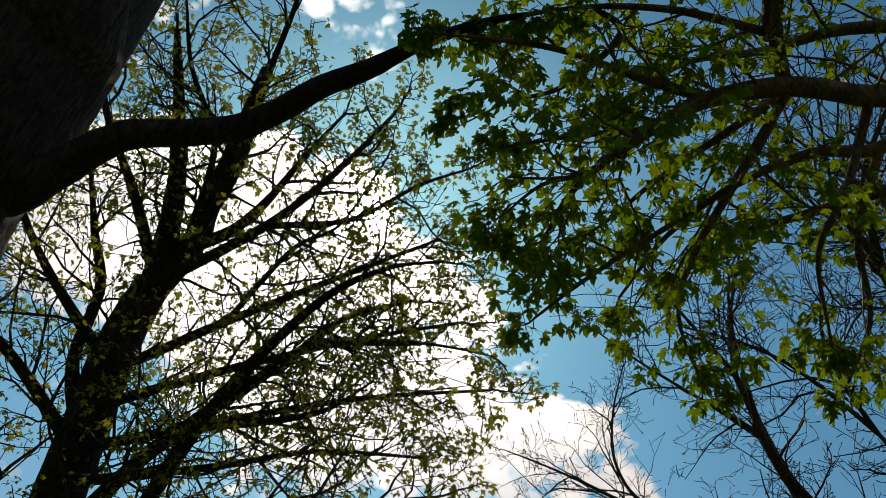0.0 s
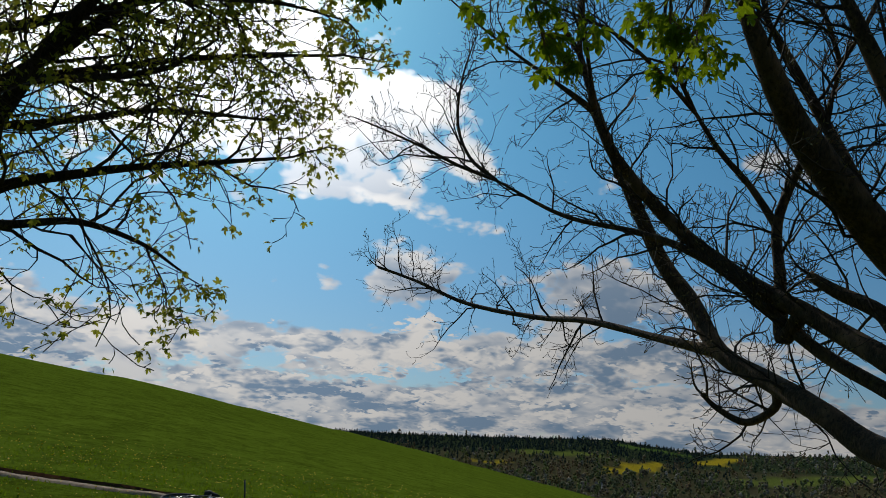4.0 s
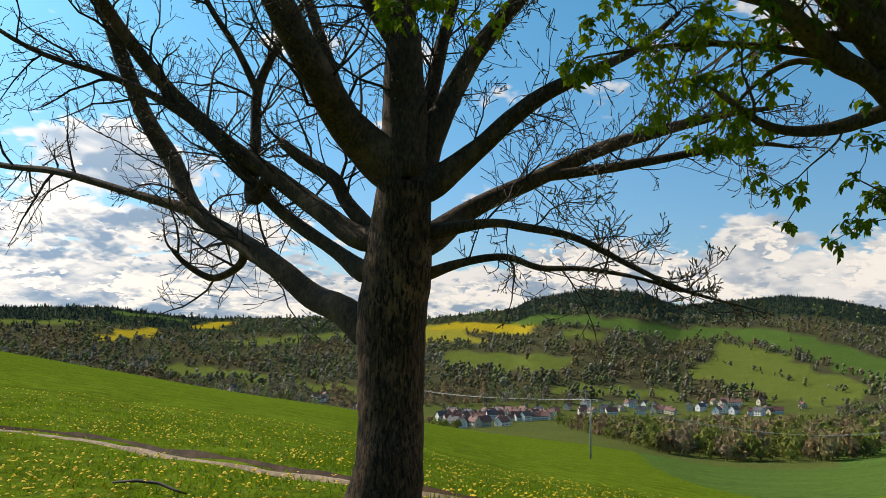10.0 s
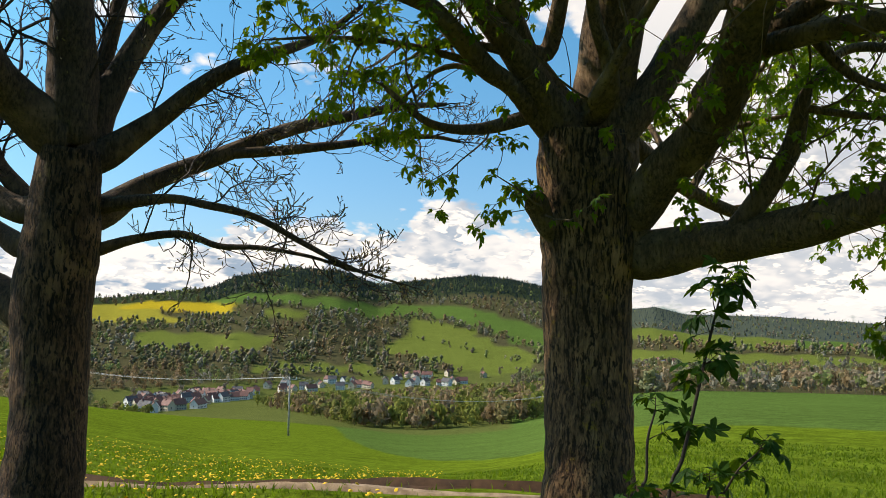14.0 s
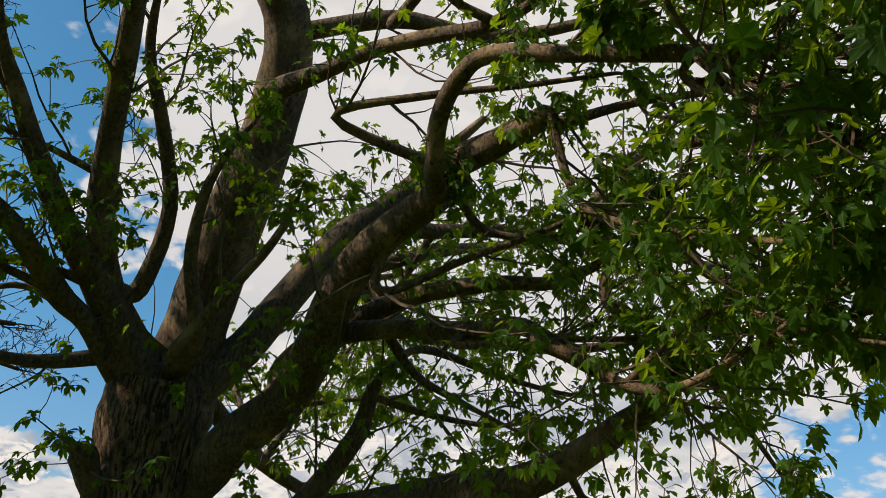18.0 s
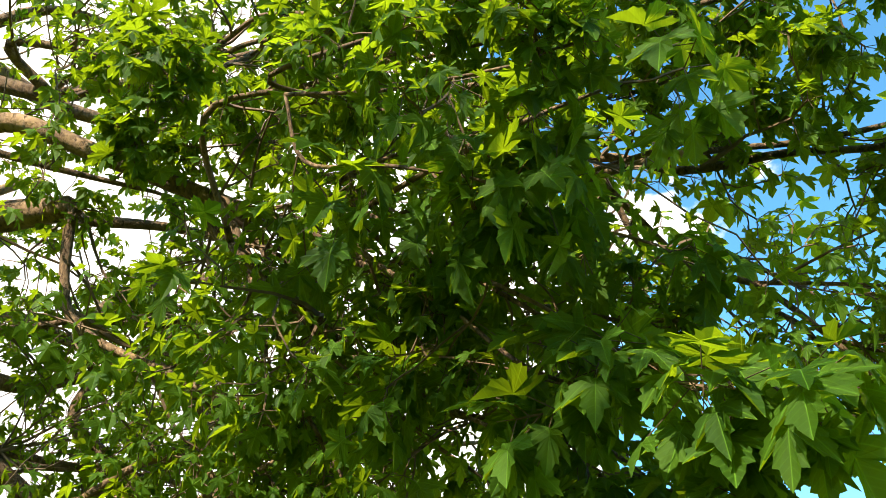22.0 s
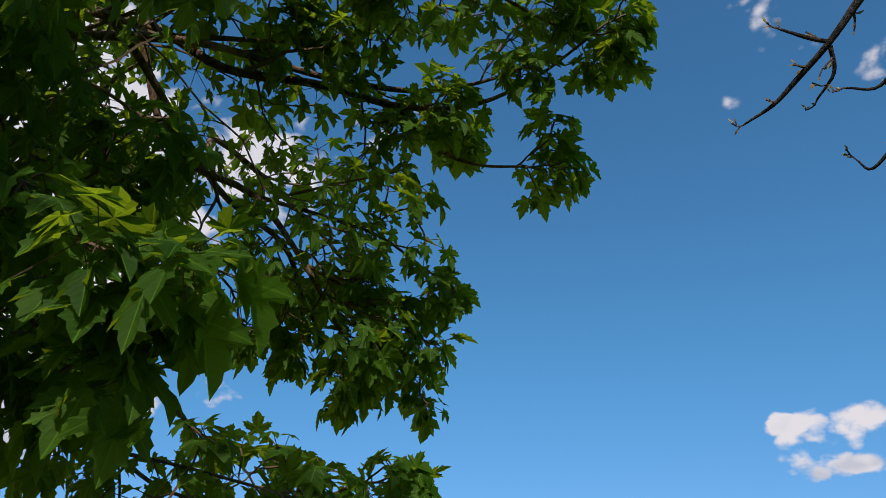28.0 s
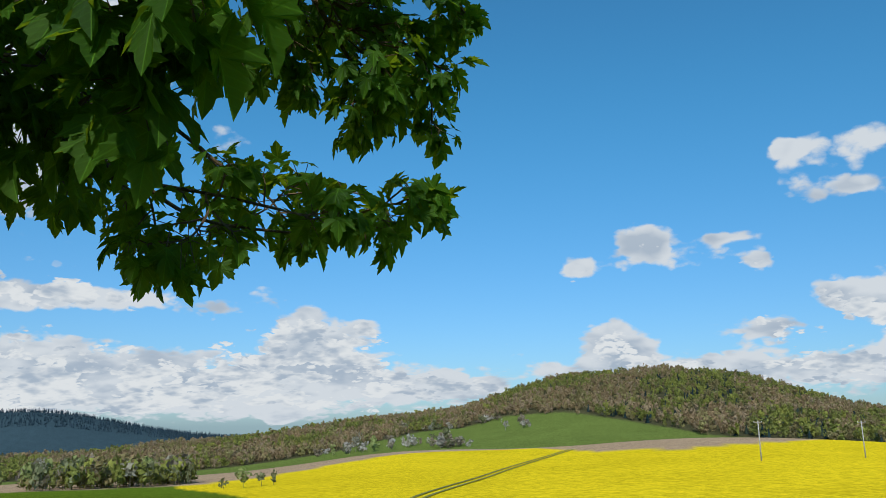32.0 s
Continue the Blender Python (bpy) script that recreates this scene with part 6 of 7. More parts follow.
bough(LIMBS_YOUNG, (-3.40, 5.41, 5.40, 0.044), (-3.52, 5.50, 5.34, 0.061), (-3.75, 5.01, 5.98, 0.046), (-3.97, 4.47, 6.51, 0.033), (-4.03, 3.96, 7.04, 0.022), (-4.02, 3.45, 7.38, 0.012))
bough(LIMBS_YOUNG, (-3.54, 5.53, 4.61, 0.038), (-3.76, 5.65, 4.61, 0.059), (-4.19, 5.21, 5.06, 0.044), (-4.47, 4.81, 5.48, 0.031), (-4.64, 4.32, 6.02, 0.019), (-4.62, 3.88, 6.44, 0.012))
bough(LIMBS_YOUNG, (-3.78, 5.59, 3.86, 0.036), (-3.93, 5.70, 3.95, 0.060), (-4.37, 5.28, 4.43, 0.047), (-4.75, 4.91, 4.74, 0.032), (-5.09, 4.41, 5.16, 0.018))
bough(LIMBS_YOUNG, (-3.32, 5.35, 5.74, 0.041), (-3.13, 4.93, 6.54, 0.031), (-3.31, 4.42, 7.04, 0.023), (-3.29, 3.95, 7.40, 0.013))
bough(LIMBS_YOUNG, (-2.57, 5.26, 5.87, 0.033), (-1.80, 5.25, 5.94, 0.025), (-1.20, 5.08, 6.19, 0.017), (-0.75, 5.03, 6.35, 0.010))
bough(LIMBS_YOUNG, (-3.78, 5.59, 3.86, 0.036), (-3.85, 5.64, 3.60, 0.049), (-2.84, 5.90, 3.85, 0.032), (-1.93, 6.05, 4.11, 0.021), (-1.09, 6.14, 4.14, 0.012))
bough(LIMBS_YOUNG, (-2.78, 5.49, 5.00, 0.029), (-2.24, 5.22, 5.59, 0.022), (-1.87, 5.19, 5.82, 0.015), (-1.49, 4.91, 6.30, 0.010))
LIMBS_NEAR = []
bough(LIMBS_NEAR, (-2.33, 1.83, -0.10, 0.500), (-2.33, 1.83, 0.40, 0.440), (-2.32, 1.84, 1.40, 0.420), (-2.31, 1.84, 2.40, 0.410), (-2.29, 1.85, 3.30, 0.410), (-2.24, 1.87, 4.10, 0.420), (-2.20, 1.95, 5.20, 0.380))
bough(LIMBS_NEAR, (-2.29, 1.85, 3.30, 0.159), (-1.96, 1.93, 3.38, 0.122), (-1.83, 1.97, 3.48, 0.079), (-1.71, 1.97, 3.60, 0.066), (-1.59, 1.98, 3.69, 0.059), (-1.41, 2.04, 3.76, 0.055), (-1.23, 2.09, 3.84, 0.054), (-1.07, 2.08, 3.93, 0.051), (-0.90, 2.02, 3.99, 0.046), (-0.71, 1.97, 4.03, 0.040), (-0.51, 1.90, 4.08, 0.028), (-0.26, 1.80, 4.07, 0.017), (-0.03, 1.78, 4.10, 0.007))
bough(LIMBS_NEAR, (-2.24, 1.87, 4.10, 0.336), (-2.09, 1.82, 4.11, 0.345), (-2.10, 1.68, 4.62, 0.293), (-2.15, 1.51, 5.19, 0.246), (-2.14, 1.25, 5.89, 0.178))
bough(LIMBS_NEAR, (-1.96, 1.93, 3.38, 0.098), (-2.09, 1.88, 3.56, 0.168), (-2.51, 1.68, 3.95, 0.143), (-2.89, 1.38, 4.36, 0.112), (-3.15, 1.02, 4.84, 0.079))
LIMBS_OVER = []
bough(LIMBS_OVER, (-1.71, -2.29, 4.76, 0.049), (-1.28, -2.52, 4.49, 0.035), (-0.88, -2.74, 4.27, 0.028), (-0.58, -2.93, 4.09, 0.022), (-0.41, -3.04, 3.96, 0.016), (-0.29, -3.10, 3.85, 0.012), (-0.16, -3.19, 3.78, 0.011), (-0.07, -3.24, 3.73, 0.008), (0.04, -3.28, 3.70, 0.004))
bough(LIMBS_OVER, (-0.29, -3.10, 3.85, 0.009), (-0.22, -3.09, 3.89, 0.008), (-0.14, -3.06, 3.93, 0.005))
bough(LIMBS_OVER, (-0.29, -3.11, 3.84, 0.009), (-0.29, -3.18, 3.77, 0.007), (-0.22, -3.24, 3.71, 0.004))
bough(LIMBS_OVER, (-0.58, -2.93, 4.09, 0.015), (-0.73, -3.00, 3.96, 0.012), (-0.55, -3.09, 3.79, 0.009), (-0.43, -3.21, 3.69, 0.007), (-0.32, -3.21, 3.71, 0.004))
bough(LIMBS_OVER, (-0.55, -3.09, 3.79, 0.007), (-0.66, -3.21, 3.75, 0.010), (-0.47, -3.31, 3.54, 0.008), (-0.36, -3.39, 3.46, 0.006), (-0.31, -3.37, 3.50, 0.003))
bough(LIMBS_OVER, (-0.88, -2.74, 4.27, 0.018), (-0.53, -2.52, 4.53, 0.014), (-0.18, -2.56, 4.46, 0.012), (0.02, -2.65, 4.42, 0.010), (0.08, -2.76, 4.34, 0.008), (0.17, -2.82, 4.29, 0.004))
bough(LIMBS_OVER, (-0.18, -2.56, 4.46, 0.010), (-0.20, -2.61, 4.54, 0.011), (0.11, -2.57, 4.49, 0.009), (0.21, -2.72, 4.38, 0.006), (0.25, -2.66, 4.43, 0.003))
bough(LIMBS_OVER, (-0.58, -2.93, 4.09, 0.012), (-0.44, -2.73, 4.27, 0.009), (-0.21, -2.76, 4.30, 0.007), (-0.05, -2.86, 4.24, 0.005), (0.04, -2.86, 4.25, 0.003))
bough(LIMBS_OVER, (-0.20, -2.61, 4.54, 0.008), (-0.22, -2.51, 4.73, 0.011), (0.24, -2.53, 4.64, 0.009), (0.43, -2.66, 4.55, 0.006), (0.53, -2.77, 4.45, 0.004))
bough(LIMBS_OVER, (-0.22, -2.51, 4.73, 0.009), (-0.03, -2.50, 4.76, 0.009), (0.49, -2.51, 4.65, 0.007), (0.55, -2.71, 4.50, 0.005), (0.70, -2.61, 4.56, 0.003))

bare = Grower(5, levels=3, kids=(6, 4), shrink=(0.26, 0.5), lean=0.8, rise=0.22, up=(0.04, 0.08, 0.15), wander=0.24, thin=0.0027, bud=0.022)
tree("bare_maple_tree", "half-bare maple with grey-brown bark and opening buds on the meadow", LIMBS_BARE, M_BARK, bare, 0.175, 0.26, (0.6, 1.4), 0.012, flare=0.30, limb_mat=M_BARK_LIMB)
leafy = Grower(8, levels=2, kids=(3,), shrink=(0.35, 0.65), lean=0.9, rise=0.1, up=(0.03, 0.05), wander=0.17, thin=0.0024, leaf=(0.034, 0.068), fill=0.22, tuft=5, hang=0.95,
               stalk=True, leafy=1, least=0.3, clean=0.021)
# sprays on the far side of the crown
rng = random.Random(23)
ADDED_BOUGHS = []
for k in range(7):
    root = Vector(((4.75, 0.61, 3.28), (5.22, 0.30, 3.59), (5.47, 0.84, 2.35), (4.96, -0.15, 3.77))[k % 4])
    tip = bearing(rng.uniform(75, 96), rng.uniform(12, 22)) * rng.uniform(5.6, 7.2) + Vector((0.3, -0.2, 1.56))
    mid = root.lerp(tip, 0.5) + Vector((rng.gauss(0, 0.15), rng.gauss(0, 0.15), rng.uniform(0.05, 0.3)))
    bough(ADDED_BOUGHS, (*root, 0.030), (*root.lerp(mid, 0.6), 0.024), (*mid, 0.019), (*mid.lerp(tip, 0.6), 0.012), (*tip, 0.005))
# sprays hanging over the viewpoint's south-east
for k in range(8):
    root = Vector(((2.37, -0.97, 3.88), (2.61, -0.77, 3.84), (3.05, -0.41, 3.84), (2.04, -1.93, 3.66))[k % 4])
    tip = bearing(rng.uniform(94, 128), rng.uniform(38, 52)) * rng.uniform(1.9, 2.7) + Vector((0.4, -0.45, 1.7))
    mid = root.lerp(tip, 0.5) + Vector((0, 0, rng.uniform(0.02, 0.15)))
    bough(ADDED_BOUGHS, (*root, 0.012), (*root.lerp(mid, 0.6), 0.010), (*mid, 0.008), (*mid.lerp(tip, 0.6), 0.006), (*tip, 0.003))
# leafy tips before the bare tree's trunk
for x, y, z in ((2.55, 3.05, 3.16), (2.62, 3.20, 3.30)):
    bough(ADDED_BOUGHS, (2.94, 2.37, 3.26, 0.012), (2.94 + (x - 2.94) * 0.4, 2.37 + (y - 2.37) * 0.45, 3.30, 0.009), (2.94 + (x - 2.94) * 0.75, 2.37 + (y - 2.37) * 0.75, z * 0.5 + 1.64, 0.006), (x, y, z, 0.003))
# unseen bough overhead, added only to shade the leaves near the viewpoint
bough(ADDED_BOUGHS, (0.88, 2.2, 4.45, 0.02), (0.6, 1.1, 4.1, 0.018), (0.35, 0.35, 3.7, 0.014), (0.2, -0.05, 3.55, 0.006))
tree("leafy_maple_tree", "sycamore maple in full fresh leaf with lichened grey-brown trunk", LIMBS_LEAFY + ADDED_BOUGHS, M_BARK_LICHEN, leafy, 0.20, 0.34, (0.35, 0.85), 0.008, twig_=M_TWIG_LEAFY, dense=0.175, near=(0.85, -1.1, 2.1, 280),
     crown_label="dense fresh green maple leaves", leaf_mat_=M_LEAF, flare=0.2, limb_mat=M_BARK_BOUGH)
young = Grower(9, levels=3, kids=(5, 3), shrink=(0.30, 0.6), lean=0.8, rise=0.1, up=(0.02, 0.05, 0.1), wander=0.25, thin=0.0042, leaf=(0.026, 0.058), fill=0.09, tuft=3, hang=0.6, leafy=0)
tree("budding_maple_tree", "dark maple with small yellow-green young leaves, against the sun", LIMBS_YOUNG, M_BARK_DARK, young, 0.25, 0.18, (0.7, 1.7), 0.016,
     crown_label="small yellow-green unfolding leaves", leaf_mat_=M_LEAF_YOUNG, flare=0.3)
close = Grower(10, levels=2, kids=(4,), shrink=(0.35, 0.6), lean=0.9, rise=0.0, up=(0.0, 0.05), wander=0.13, thin=0.0022, leaf=(0.035, 0.07), fill=0.4, tuft=3, hang=0.7, stalk=True, leafy=1, least=0.5)
tree("old_maple_tree", "thick dark maple trunk with a long crooked limb", LIMBS_NEAR, M_BARK_DARK, close, 0.3, 0.86, (0.2, 0.4), 0.006,
     crown_label="fresh green maple leaves", leaf_mat_=M_LEAF, flare=0.25)
over = Grower(12, levels=2, kids=(3,), shrink=(0.25, 0.4), lean=0.9, rise=0.0, up=(0.03, 0.06), wander=0.2, thin=0.0032, bud=0.02)
tree("ash_bough", "bare dark ash bough with knobbly buds reaching overhead", LIMBS_OVER, M_BARK_DARK, over, 0.22, 0.3, (0.1, 0.22), 0.006, has_trunk=False)

# ---- sapling, verge and small things ----
STEMS = []
bough(STEMS, (2.85, 0.39, 0.91, 0.008), (2.90, 0.35, 1.09, 0.008), (2.93, 0.31, 1.28, 0.007), (2.95, 0.27, 1.47, 0.006), (2.95, 0.24, 1.59, 0.004), (2.95, 0.22, 1.65, 0.003))
bough(STEMS, (2.93, 0.50, 0.88, 0.007), (2.96, 0.48, 1.01, 0.006), (2.98, 0.48, 1.13, 0.006), (3.00, 0.46, 1.22, 0.004))
bough(STEMS, (2.78, 0.26, 0.95, 0.006), (2.81, 0.21, 1.02, 0.005), (2.82, 0.17, 1.09, 0.004), (2.84, 0.12, 1.14, 0.003))


def sapling():
    p0 = STEMS[0][0]
    foot = base_empty("maple_sapling", (p0[0], p0[1], ground_z(p0[0], p0[1])), "young maple shoots beside the trunk, leaves coloured as if in shade", "sapling")
    g = Grower(21, levels=1, kids=(), shrink=(0.4, 0.6), lean=0.9, rise=0.2, up=(0.05,), wander=0.1, thin=0.0015, leaf=(0.036, 0.068), fill=0.5, tuft=4, hang=0.7, stalk=True, leafy=1)
    for st in STEMS:
        z = ground_z(st[0][0], st[0][1])
        run = rounded([(st[0][0] - 0.05, st[0][1] + 0.03, z - 0.03, st[0][3] * 1.2)] + st, 4)
        h = Heap()
        h.tube(run[:, :3], run[:, 3] * 0.8, 7)
        stem = solid("stem", h.v, h.f, M_TWIG, foot, smooth=True)
        g.twigs = Heap()
        g.limb_twigs(run, 0.13, 0.25, (0.08, 0.18), 0.003)
        tagged(solid("shoot_spray", g.twigs.v, g.twigs.f, M_TWIG, stem), kind="stuff")
    g.leaves.mesh("foliage", M_LEAF_SHADED, foot, "lobed green leaves darkened as if in shade", g.leaves.items)


sapling()


def strip(name, line, wide, mat, label, across, up, seed, ragged):
    """A worn band that follows the ground."""
    rnd = random.Random(seed)
    run = rounded([(x, y, 0, 1) for x, y in line], 30)
    v, f = [], []
    for i, (x, y, _, _) in enumerate(run):
        a, b = run[max(i - 1, 0)], run[min(i + 1, len(run) - 1)]
        t = Vector((b[0] - a[0], b[1] - a[1], 0)).normalized()
        s = Vector((t.y, -t.x, 0))
        half = wide(x)
        wl, wr = half * (1 + ragged * noise.noise((x * 1.3, y * 1.3, seed))), half * (1 + ragged * noise.noise((x * 1.7, y * 1.7, seed + 5)))
        for k in range(6):
            q = Vector((x, y, 0)) + s * (-wl + (wl + wr) * (across[k] + 1) / 2)
            q.z = ground_z(q.x, q.y) + up[k] * (1 + 0.7 * noise.noise((x * 1.1, y * 1.1, seed + 9))) + 0.012 * noise.noise((x * 3, y * 3, k))
            v.append(q)
        if i:
            for k in range(5):
                o = (i - 1) * 6 + k
                f.append((o, o + 1, o + 7, o + 6))
    return tagged(solid(name, v, f, mat, smooth=True), label, "path", kind="structure")


PATH = [(6.6, 0.2), (6.3, 1.7), (5.94, 2.7), (5.5, 4.4), (4.85, 5.8), (4.46, 7.7), (3.9, 10.6), (3.1, 12.6), (1.1, 13.9), (-1.2, 14.5), (-3.4, 15.0), (-8.0, 15.4), (-14, 17)]
strip("field_path_sand", [(x - 0.1, y - 0.1) for x, y in PATH], lambda x: float(np.interp(x, [-2, 3.5, 5], [0.17, 0.10, 0.06])), M_SAND, "pale trodden sandy track across the meadow", (-1, -0.6, -0.2, 0.2, 0.6, 1), (-0.03, 0.035, 0.03, 0.03, 0.035, -0.03), 1, 0.5)
strip("field_path_rut", [(x + 0.2, y + 0.24) for x, y in PATH], lambda x: float(np.interp(x, [-2, 3.5, 5], [0.012, 0.05, 0.11])), M_SOIL, "dark brown earth bank beside the track", (-1, -0.6, -0.3, 0.1, 0.5, 1), (-0.02, 0.0, 0.0, 0.06, 0.05, -0.05), 2, 0.6)


def meadow():
    """Grass blades and dandelions of the near meadow."""
    rnd = random.Random(4)
    v, f = [], []

    line = rounded([(x, y, 0, 1) for x, y in PATH], 10)[:, :2]
    ga = np.array([rnd.uniform(-24, 92) for _ in range(80000)])
    gr = 3.2 + 20 * np.array([rnd.random() for _ in ga]) ** 1.5
    ga = np.concatenate([ga, np.array([rnd.uniform(-180, 180) for _ in range(16000)])])
    gr = np.concatenate([gr, 0.5 + 6.5 * np.array([rnd.random() for _ in range(16000)]) ** 0.6])
    gx, gy, gz = gr * np.sin(np.radians(ga)), gr * np.cos(np.radians(ga)), height(ga, gr)
    away = np.min((line[:, 0][None] - gx[:, None]) ** 2 + (line[:, 1][None] - gy[:, None]) ** 2, axis=1)
    for x, y, z, r, d in zip(gx.tolist(), gy.tolist(), gz.tolist(), gr.tolist(), away.tolist()):
        if d < 0.12 and rnd.random() < 0.85:
            continue
        tuft = 0.5 + 0.5 * noise.noise((x * 0.9, y * 0.9, 2))
        hgt = rnd.uniform(0.03, 0.065) * (0.6 + 1.1 * tuft)
        t = rnd.uniform(0, 6.28)
        wv = Vector((math.cos(t), math.sin(t), 0)) * rnd.uniform(0.003, 0.006) * (1 + r / 10)
        bend = Vector((rnd.gauss(0, 0.5), rnd.gauss(0, 0.5), 0)) * hgt
        p = Vector((x, y, z - 0.01))
        b = len(v)
        v += [p - wv, p + wv, p + wv * 0.7 + Vector((0, 0, hgt * 0.6)) + bend * 0.35, p - wv * 0.7 + Vector((0, 0, hgt * 0.6)) + bend * 0.35, p + Vector((0, 0, hgt)) + bend]
        f += [(b, b + 1, b + 2, b + 3), (b + 3, b + 2, b + 4)]
    tagged(solid("grass", v, f, M_GRASS), "short spring meadow grass", "grass", kind="stuff")
    v, f, n = [], [], 0
    while n < 5600:
        a, r = rnd.uniform(-26, 62), 4.2 + 22 * rnd.random() ** 1.4
        x, y = r * math.sin(radians(a)), r * math.cos(radians(a))
        d = math.sqrt(float(np.min((line[:, 0] - x) ** 2 + (line[:, 1] - y) ** 2)))
        keep = max(0.0, noise.noise((x * 0.35, y * 0.35, 9)) + 0.22) * (1.6 if d < 4 else 0.9) * (1 if a < 34 else 0.15)
        if d < 0.4 or rnd.random() > keep:
            if rnd.random() < 0.7:
                continue
            if d < 0.4:
                continue
        n += 1
        p = Vector((x, y, ground_z(x, y) + rnd.uniform(0.05, 0.12)))
        s = rnd.uniform(0.012, 0.022)
        tilt = Euler((rnd.gauss(0, 0.35), rnd.gauss(0, 0.35), 0))
        b = len(v)
        top = Vector((0, 0, s * 0.5))
        top.rotate(tilt)
        v.append(p + top)
        for k in range(7):
            q = Vector((math.cos(k * 0.8976) * s, math.sin(k * 0.8976) * s, 0))
            q.rotate(tilt)
            v.append(p + q)
        f += [(b, b + 1 + k, b + 1 + (k + 1) % 7) for k in range(7)]
    tagged(solid("dandelions", v, f, M_PETAL), "yellow dandelion heads in the meadow", "flowers", kind="stuff")


meadow()


def tramlines():
    """Two wheel tracks through the rape crop."""
    for off in (-0.9, 0.9):
        run = rounded([(*at(a, r)[:2], 0, 1) for a, r in ((153.2, 92), (155.9, 115.6), (158, 134), (160.1, 155), (162.4, 192), (164.6, 236), (166.5, 290))], 12)
        v, f = [], []
        for i in range(len(run)):
            a, b = run[max(i - 1, 0)], run[min(i + 1, len(run) - 1)]
            s = Vector((b[1] - a[1], a[0] - b[0], 0)).normalized()
            for k in (-0.35, 0.35):
                q = Vector((run[i][0], run[i][1], 0)) + s * (off + k)
                q.z = ground_z(q.x, q.y) + 0.12
                v.append(q)
            if i:
                f.append((2 * i - 2, 2 * i - 1, 2 * i + 1, 2 * i))
        tagged(solid("tramline", v, f, M_TRAM), "green wheel track through the yellow rape", "track", kind="structure")


tramlines()


# ---- village in the valley ----
def house(size, tall, roof_mat, wall_mat, seed):
    rnd = random.Random(seed)
    foot = base_empty("house", (0, 0, 0), "white rendered village house with a steep tiled roof" if wall_mat is M_WALL_WHITE else "cream rendered village house with a steep tiled roof", "house", "village houses")
    w_, d_ = size
    h = Heap()
    h.box((0, 0, tall / 2 - 1), (w_, d_, tall + 2))
    b = len(h.v)
    rise = d_ * 0.5
    h.v += [Vector(q) for q in ((-w_ / 2, -d_ / 2, tall), (-w_ / 2, d_ / 2, tall), (-w_ / 2, 0, tall + rise), (w_ / 2, -d_ / 2, tall), (w_ / 2, d_ / 2, tall), (w_ / 2, 0, tall + rise))]
    h.f += [(b, b + 2, b + 1), (b + 3, b + 4, b + 5)]
    wall = solid("wall", h.v, h.f, wall_mat, foot)
    r = Heap()
    o, th = 0.5, 0.25
    for s in (-1, 1):
        b = len(r.v)
        for lift in (0, th):
            r.v += [Vector(q) for q in ((-w_ / 2 - o, s * (d_ / 2 + o), tall - o + lift), (w_ / 2 + o, s * (d_ / 2 + o), tall - o + lift), (w_ / 2 + o, 0, tall + rise + lift), (-w_ / 2 - o, 0, tall + rise + lift))]
        r.f += [(b, b + 1, b + 2, b + 3), (b + 4, b + 5, b + 6, b + 7), (b, b + 1, b + 5, b + 4), (b + 1, b + 2, b + 6, b + 5), (b + 3, b, b + 4, b + 7)]
    roof = solid("roof", r.v, r.f, roof_mat, foot)
    c = Heap()
    c.box((w_ * 0.2, 0.6, tall + rise), (0.8, 0.8, 1.8))
    solid("chimney", c.v, c.f, M_ROOF_RED, roof)
    for s in (-1, 1):
        for x in np.arange(-w_ / 2 + 1.4, w_ / 2 - 0.8, 2.4):
            for z in np.arange(1.0, tall - 1.2, 2.7):
                q = Heap()
                q.box((x, s * (d_ / 2 + 0.03), z + 0.7), (1.1, 0.08, 1.3))
                solid("window", q.v, q.f, M_PANE, wall)
    for s in (-1, 1):
        q = Heap()
        q.box((s * (w_ / 2 + 0.03), 0, tall * 0.55), (0.08, 1.1, 1.3))
        solid("window", q.v, q.f, M_PANE, wall)
    return foot


rng = random.Random(31)
kinds = [house((9, 8), 5.5, M_ROOF_RED, M_WALL_WHITE, 1), house((11, 8.5), 6.0, M_ROOF_RED, M_WALL_CREAM, 2), house((8, 7.5), 5.0, M_ROOF_RED, M_WALL_CREAM, 3), house((12, 9), 6.5, M_ROOF_DARK, M_WALL_WHITE, 4),
         house((16, 9), 5.0, M_ROOF_RED, M_WALL_WHITE, 5)]
sites = []
for _ in range(104):
    a = rng.uniform(39.5, 48) if rng.random() < 0.55 else rng.uniform(48, 64)
    back_ = rng.uniform(-0.10, -0.005) if a < 48 else rng.uniform(-0.05, 0.03)
    sites.append((a, back_))
sites += [(rng.uniform(39.6, 44.5), rng.uniform(-0.16, -0.03)) for _ in range(22)]
sites += [(14.4, 0.27), (14.9, 0.26), (15.3, 0.28), (18.2, 0.21), (18.6, 0.20), (18.8, 0.22), (24.5, 0.06), (24.9, 0.07), (30.5, 0.06), (30.9, 0.05), (31.1, 0.065), (33.2, 0.02), (33.6, 0.0), (75.5, 0.05), (76.2, 0.06), (76.8, 0.045), (77.3, 0.06), (76.5, 0.03)]
for i, (a, s) in enumerate(sites):
    _, _, rv, _, rr, _ = [float(q) for q in shape(a)]
    p = at(a, rv + (rr - rv) * s)
    m = pose(*p, 0, 0, rng.uniform(0, 180))
    k = kinds[i % 5]
    if i < 5:
        k.matrix_basis = m @ Matrix.Scale(0.85, 4)
    else:
        copy_thing(k, m)


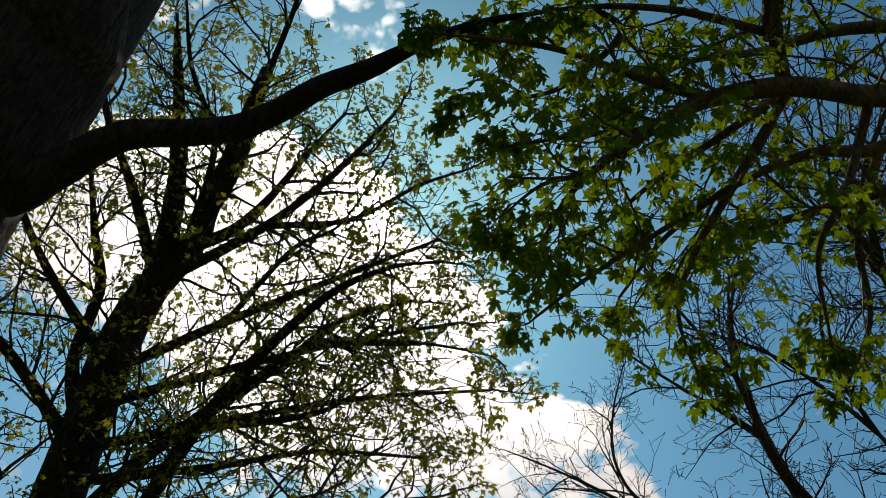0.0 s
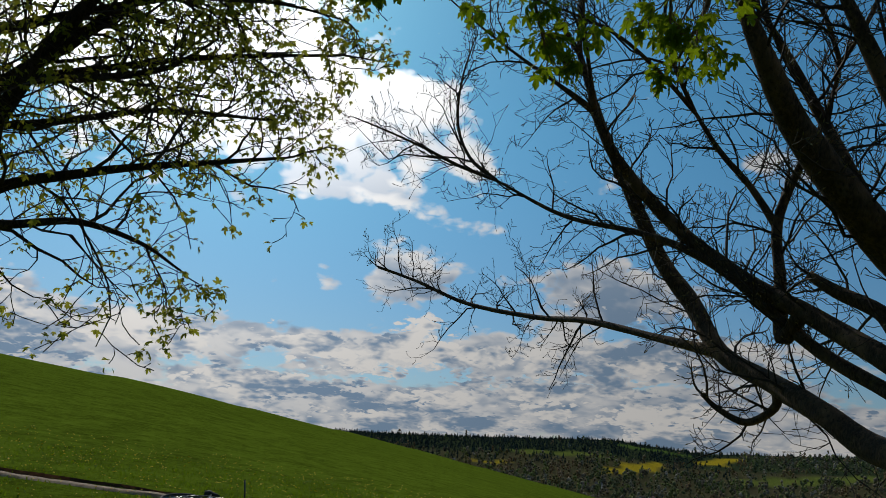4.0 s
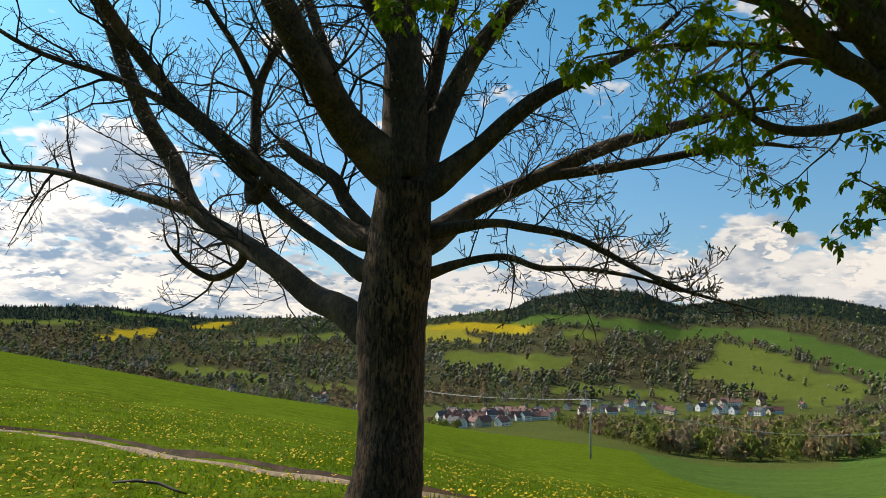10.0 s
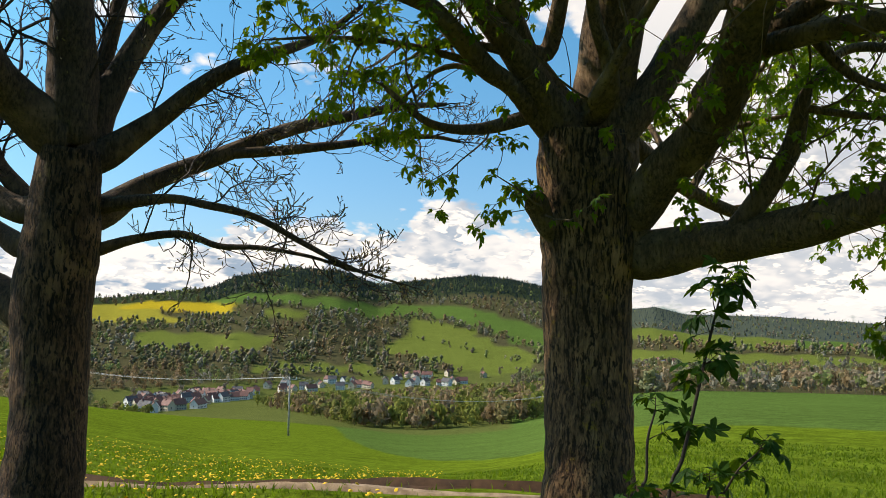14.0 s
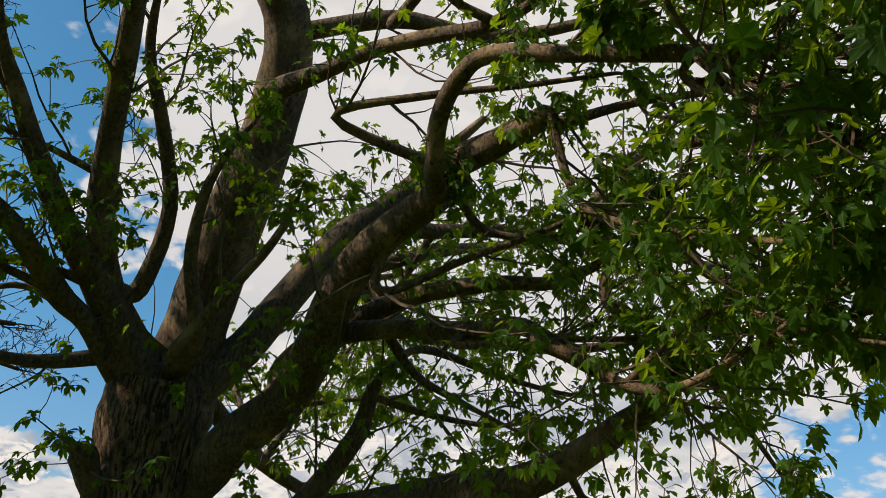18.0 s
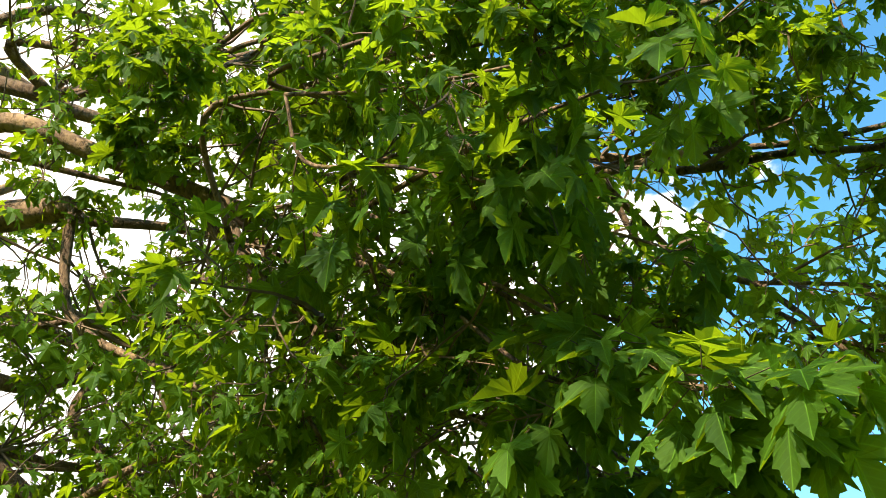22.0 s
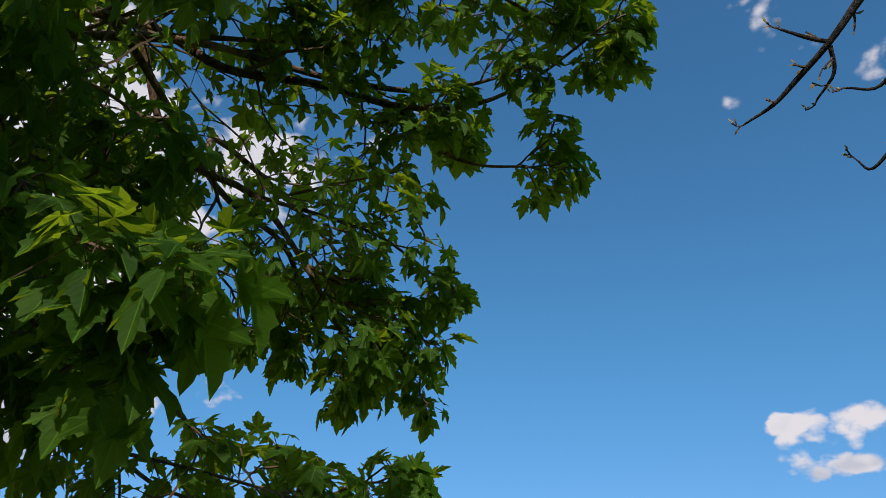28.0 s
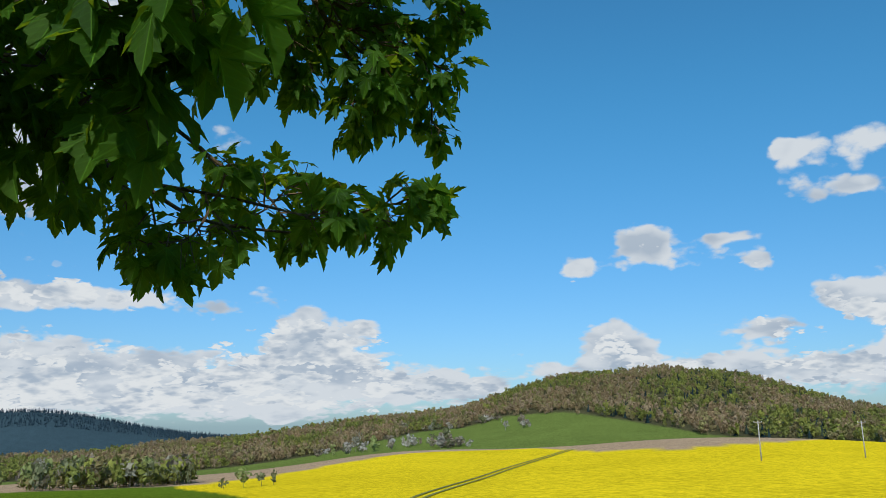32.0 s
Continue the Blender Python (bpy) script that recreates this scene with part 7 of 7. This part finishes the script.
# ---- power line poles ----
def pole(a, r, tall, thick):
    p = at(a, r)
    foot = base_empty("power_pole", p, "slim weathered power line pole standing in the field", "pole", "power line poles")
    h = Heap()
    h.tube([p - Vector((0, 0, 0.5)), p + Vector((0, 0, tall))], [thick, thick * 0.7], 10)
    solid("mast", h.v, h.f, M_POLE, foot, smooth=True)
    side = bearing(a + 90)
    h = Heap()
    h.tube([p + side * -0.9 + Vector((0, 0, tall - 0.35)), p + side * 0.9 + Vector((0, 0, tall - 0.35))], [0.06, 0.06], 6)
    arm = solid("crossarm", h.v, h.f, M_POLE, foot)
    for k in (-0.8, 0, 0.8):
        h = Heap()
        q = p + side * k + Vector((0, 0, tall - 0.3))
        h.tube([q, q + Vector((0, 0, 0.12)), q + Vector((0, 0, 0.25))], [0.05, 0.08, 0.03], 8)
        solid("insulator", h.v, h.f, M_PORCELAIN, arm)
    return p + Vector((0, 0, tall))


tops = [pole(35.3, 200, 9, 0.14), pole(50.2, 100, 7.2, 0.13), pole(73.5, 190, 7.5, 0.14)]
pole(178.9, 190, 8.5, 0.16)
pole(185.0, 215, 8.5, 0.16)
for k, (p, q) in enumerate(zip(tops, tops[1:])):
    h = Heap()
    for side in (-0.8, 0, 0.8):
        o = bearing(50 + 90) * side
        pts = [p.lerp(q, t / 14) + o - Vector((0, 0, (5.0, 18.0)[k] * (t / 14) * (1 - t / 14))) for t in range(15)]
        h.tube(pts, [0.021] * 15, 4)
    tagged(solid("power_line", h.v, h.f, M_WIRE), "thin power lines slung between the poles", "wires")


# ---- bicycle left lying beside the track, a stick, a pale board ----
def bicycle(place, turn):
    foot = base_empty("bicycle", place, "dark bicycle lying on its side in the grass by the track", "bicycle")
    m = Matrix.Translation(place) @ Euler((0, 0, radians(turn))).to_matrix().to_4x4() @ Euler((radians(9), radians(4), 0)).to_matrix().to_4x4()

    def T(*q):
        return m @ Vector(q)

    def ring(cx, cy, rad, thick, n=36, tilt=0.0):
        h = Heap()
        pts = []
        for i in range(n + 1):
            a = 2 * math.pi * i / n
            pts.append(T(cx + math.cos(a) * rad, cy + math.sin(a) * rad, tilt * math.cos(a) * rad))
        h.tube(pts, [thick] * (n + 1), 8, cap=False)
        return h

    for cx, tilt in ((-0.52, 0.0), (0.52, 0.35)):
        h = ring(cx, 0.0, 0.33, 0.032, tilt=tilt)
        wheel = solid("wheel", h.v, h.f, M_RUBBER, foot, "knobbly black tyre", smooth=True)
        h = ring(cx, 0.0, 0.305, 0.010, tilt=tilt)
        solid("rim", h.v, h.f, M_FRAME, wheel, smooth=True)
        for i in range(16):
            a = 2 * math.pi * i / 16
            h = Heap()
            h.tube([T(cx, 0, 0), T(cx + math.cos(a) * 0.3, math.sin(a) * 0.3, tilt * math.cos(a) * 0.3)], [0.0022, 0.0022], 3, cap=False)
            solid("spoke", h.v, h.f, M_CHROME, wheel)
        h = Heap()
        h.tube([T(cx, 0, -0.05), T(cx, 0, 0.05)], [0.025, 0.025], 8)
        solid("hub", h.v, h.f, M_CHROME, wheel)
    for name, pts, r in (("seat_tube", [(-0.12, -0.05, 0), (-0.22, 0.45, 0)], 0.018), ("down_tube", [(-0.12, -0.05, 0), (0.36, 0.40, 0)], 0.022), ("top_tube", [(-0.2, 0.38, 0), (0.34, 0.48, 0)], 0.018),
                         ("chain_stay", [(-0.12, -0.05, 0.05), (-0.52, 0, 0.06)], 0.011), ("seat_stay", [(-0.2, 0.38, 0.03), (-0.52, 0, 0.06)], 0.010),
                         ("fork", [(0.34, 0.50, 0.0), (0.42, 0.28, 0.07), (0.52, 0, 0.07)], 0.014), ("handlebar", [(0.30, 0.62, -0.32), (0.34, 0.60, -0.1), (0.34, 0.60, 0.1), (0.30, 0.62, 0.32)], 0.013),
                         ("stem", [(0.34, 0.48, 0), (0.34, 0.60, 0)], 0.017), ("seat_post", [(-0.22, 0.45, 0), (-0.25, 0.56, 0)], 0.014)):
        h = Heap()
        h.tube([T(*q) for q in pts], [r] * len(pts), 8)
        solid(name, h.v, h.f, M_FRAME, foot, smooth=True)
    h = Heap()
    h.tube([T(-0.38, 0.57, 0), T(-0.3, 0.59, 0), T(-0.2, 0.58, 0), T(-0.1, 0.57, 0)], [0.05, 0.065, 0.035, 0.015], 10)
    solid("saddle", h.v, h.f, M_RUBBER, foot, smooth=True)
    h = ring(-0.12, -0.05, 0.09, 0.008, 20)
    crank = solid("chainring", h.v, h.f, M_CHROME, foot)
    for s in (-1, 1):
        h = Heap()
        h.tube([T(-0.12, -0.05, 0.06 * s), T(-0.12 + 0.15 * s, -0.1, 0.07 * s)], [0.011, 0.009], 6)
        h.box(T(-0.12 + 0.16 * s, -0.1, 0.12 * s), (0.09, 0.06, 0.02), radians(turn))
        solid("pedal", h.v, h.f, M_CHROME, crank)


p = at(-11.0, 14.2, 0.12)
bicycle(p, -12)

h = Heap()
q = [at(19.5, 7.6, 0.06), at(21.0, 7.4, 0.10), at(22.4, 7.3, 0.09), at(23.6, 7.1, 0.06), at(24.3, 7.0, 0.05)]
h.tube(q, [0.010, 0.014, 0.014, 0.011, 0.006], 7)
tagged(solid("fallen_stick", h.v, h.f, M_TWIG, smooth=True), "thin brown fallen stick lying in the grass", "stick")
h = Heap()
p = at(-13.2, 11.6, 0.05)
h.box(p, (0.30, 0.07, 0.035), radians(-20))
tagged(solid("pale_board", h.v, h.f, M_WOOD_RAW), "short pale wooden board lying in the grass", "board")
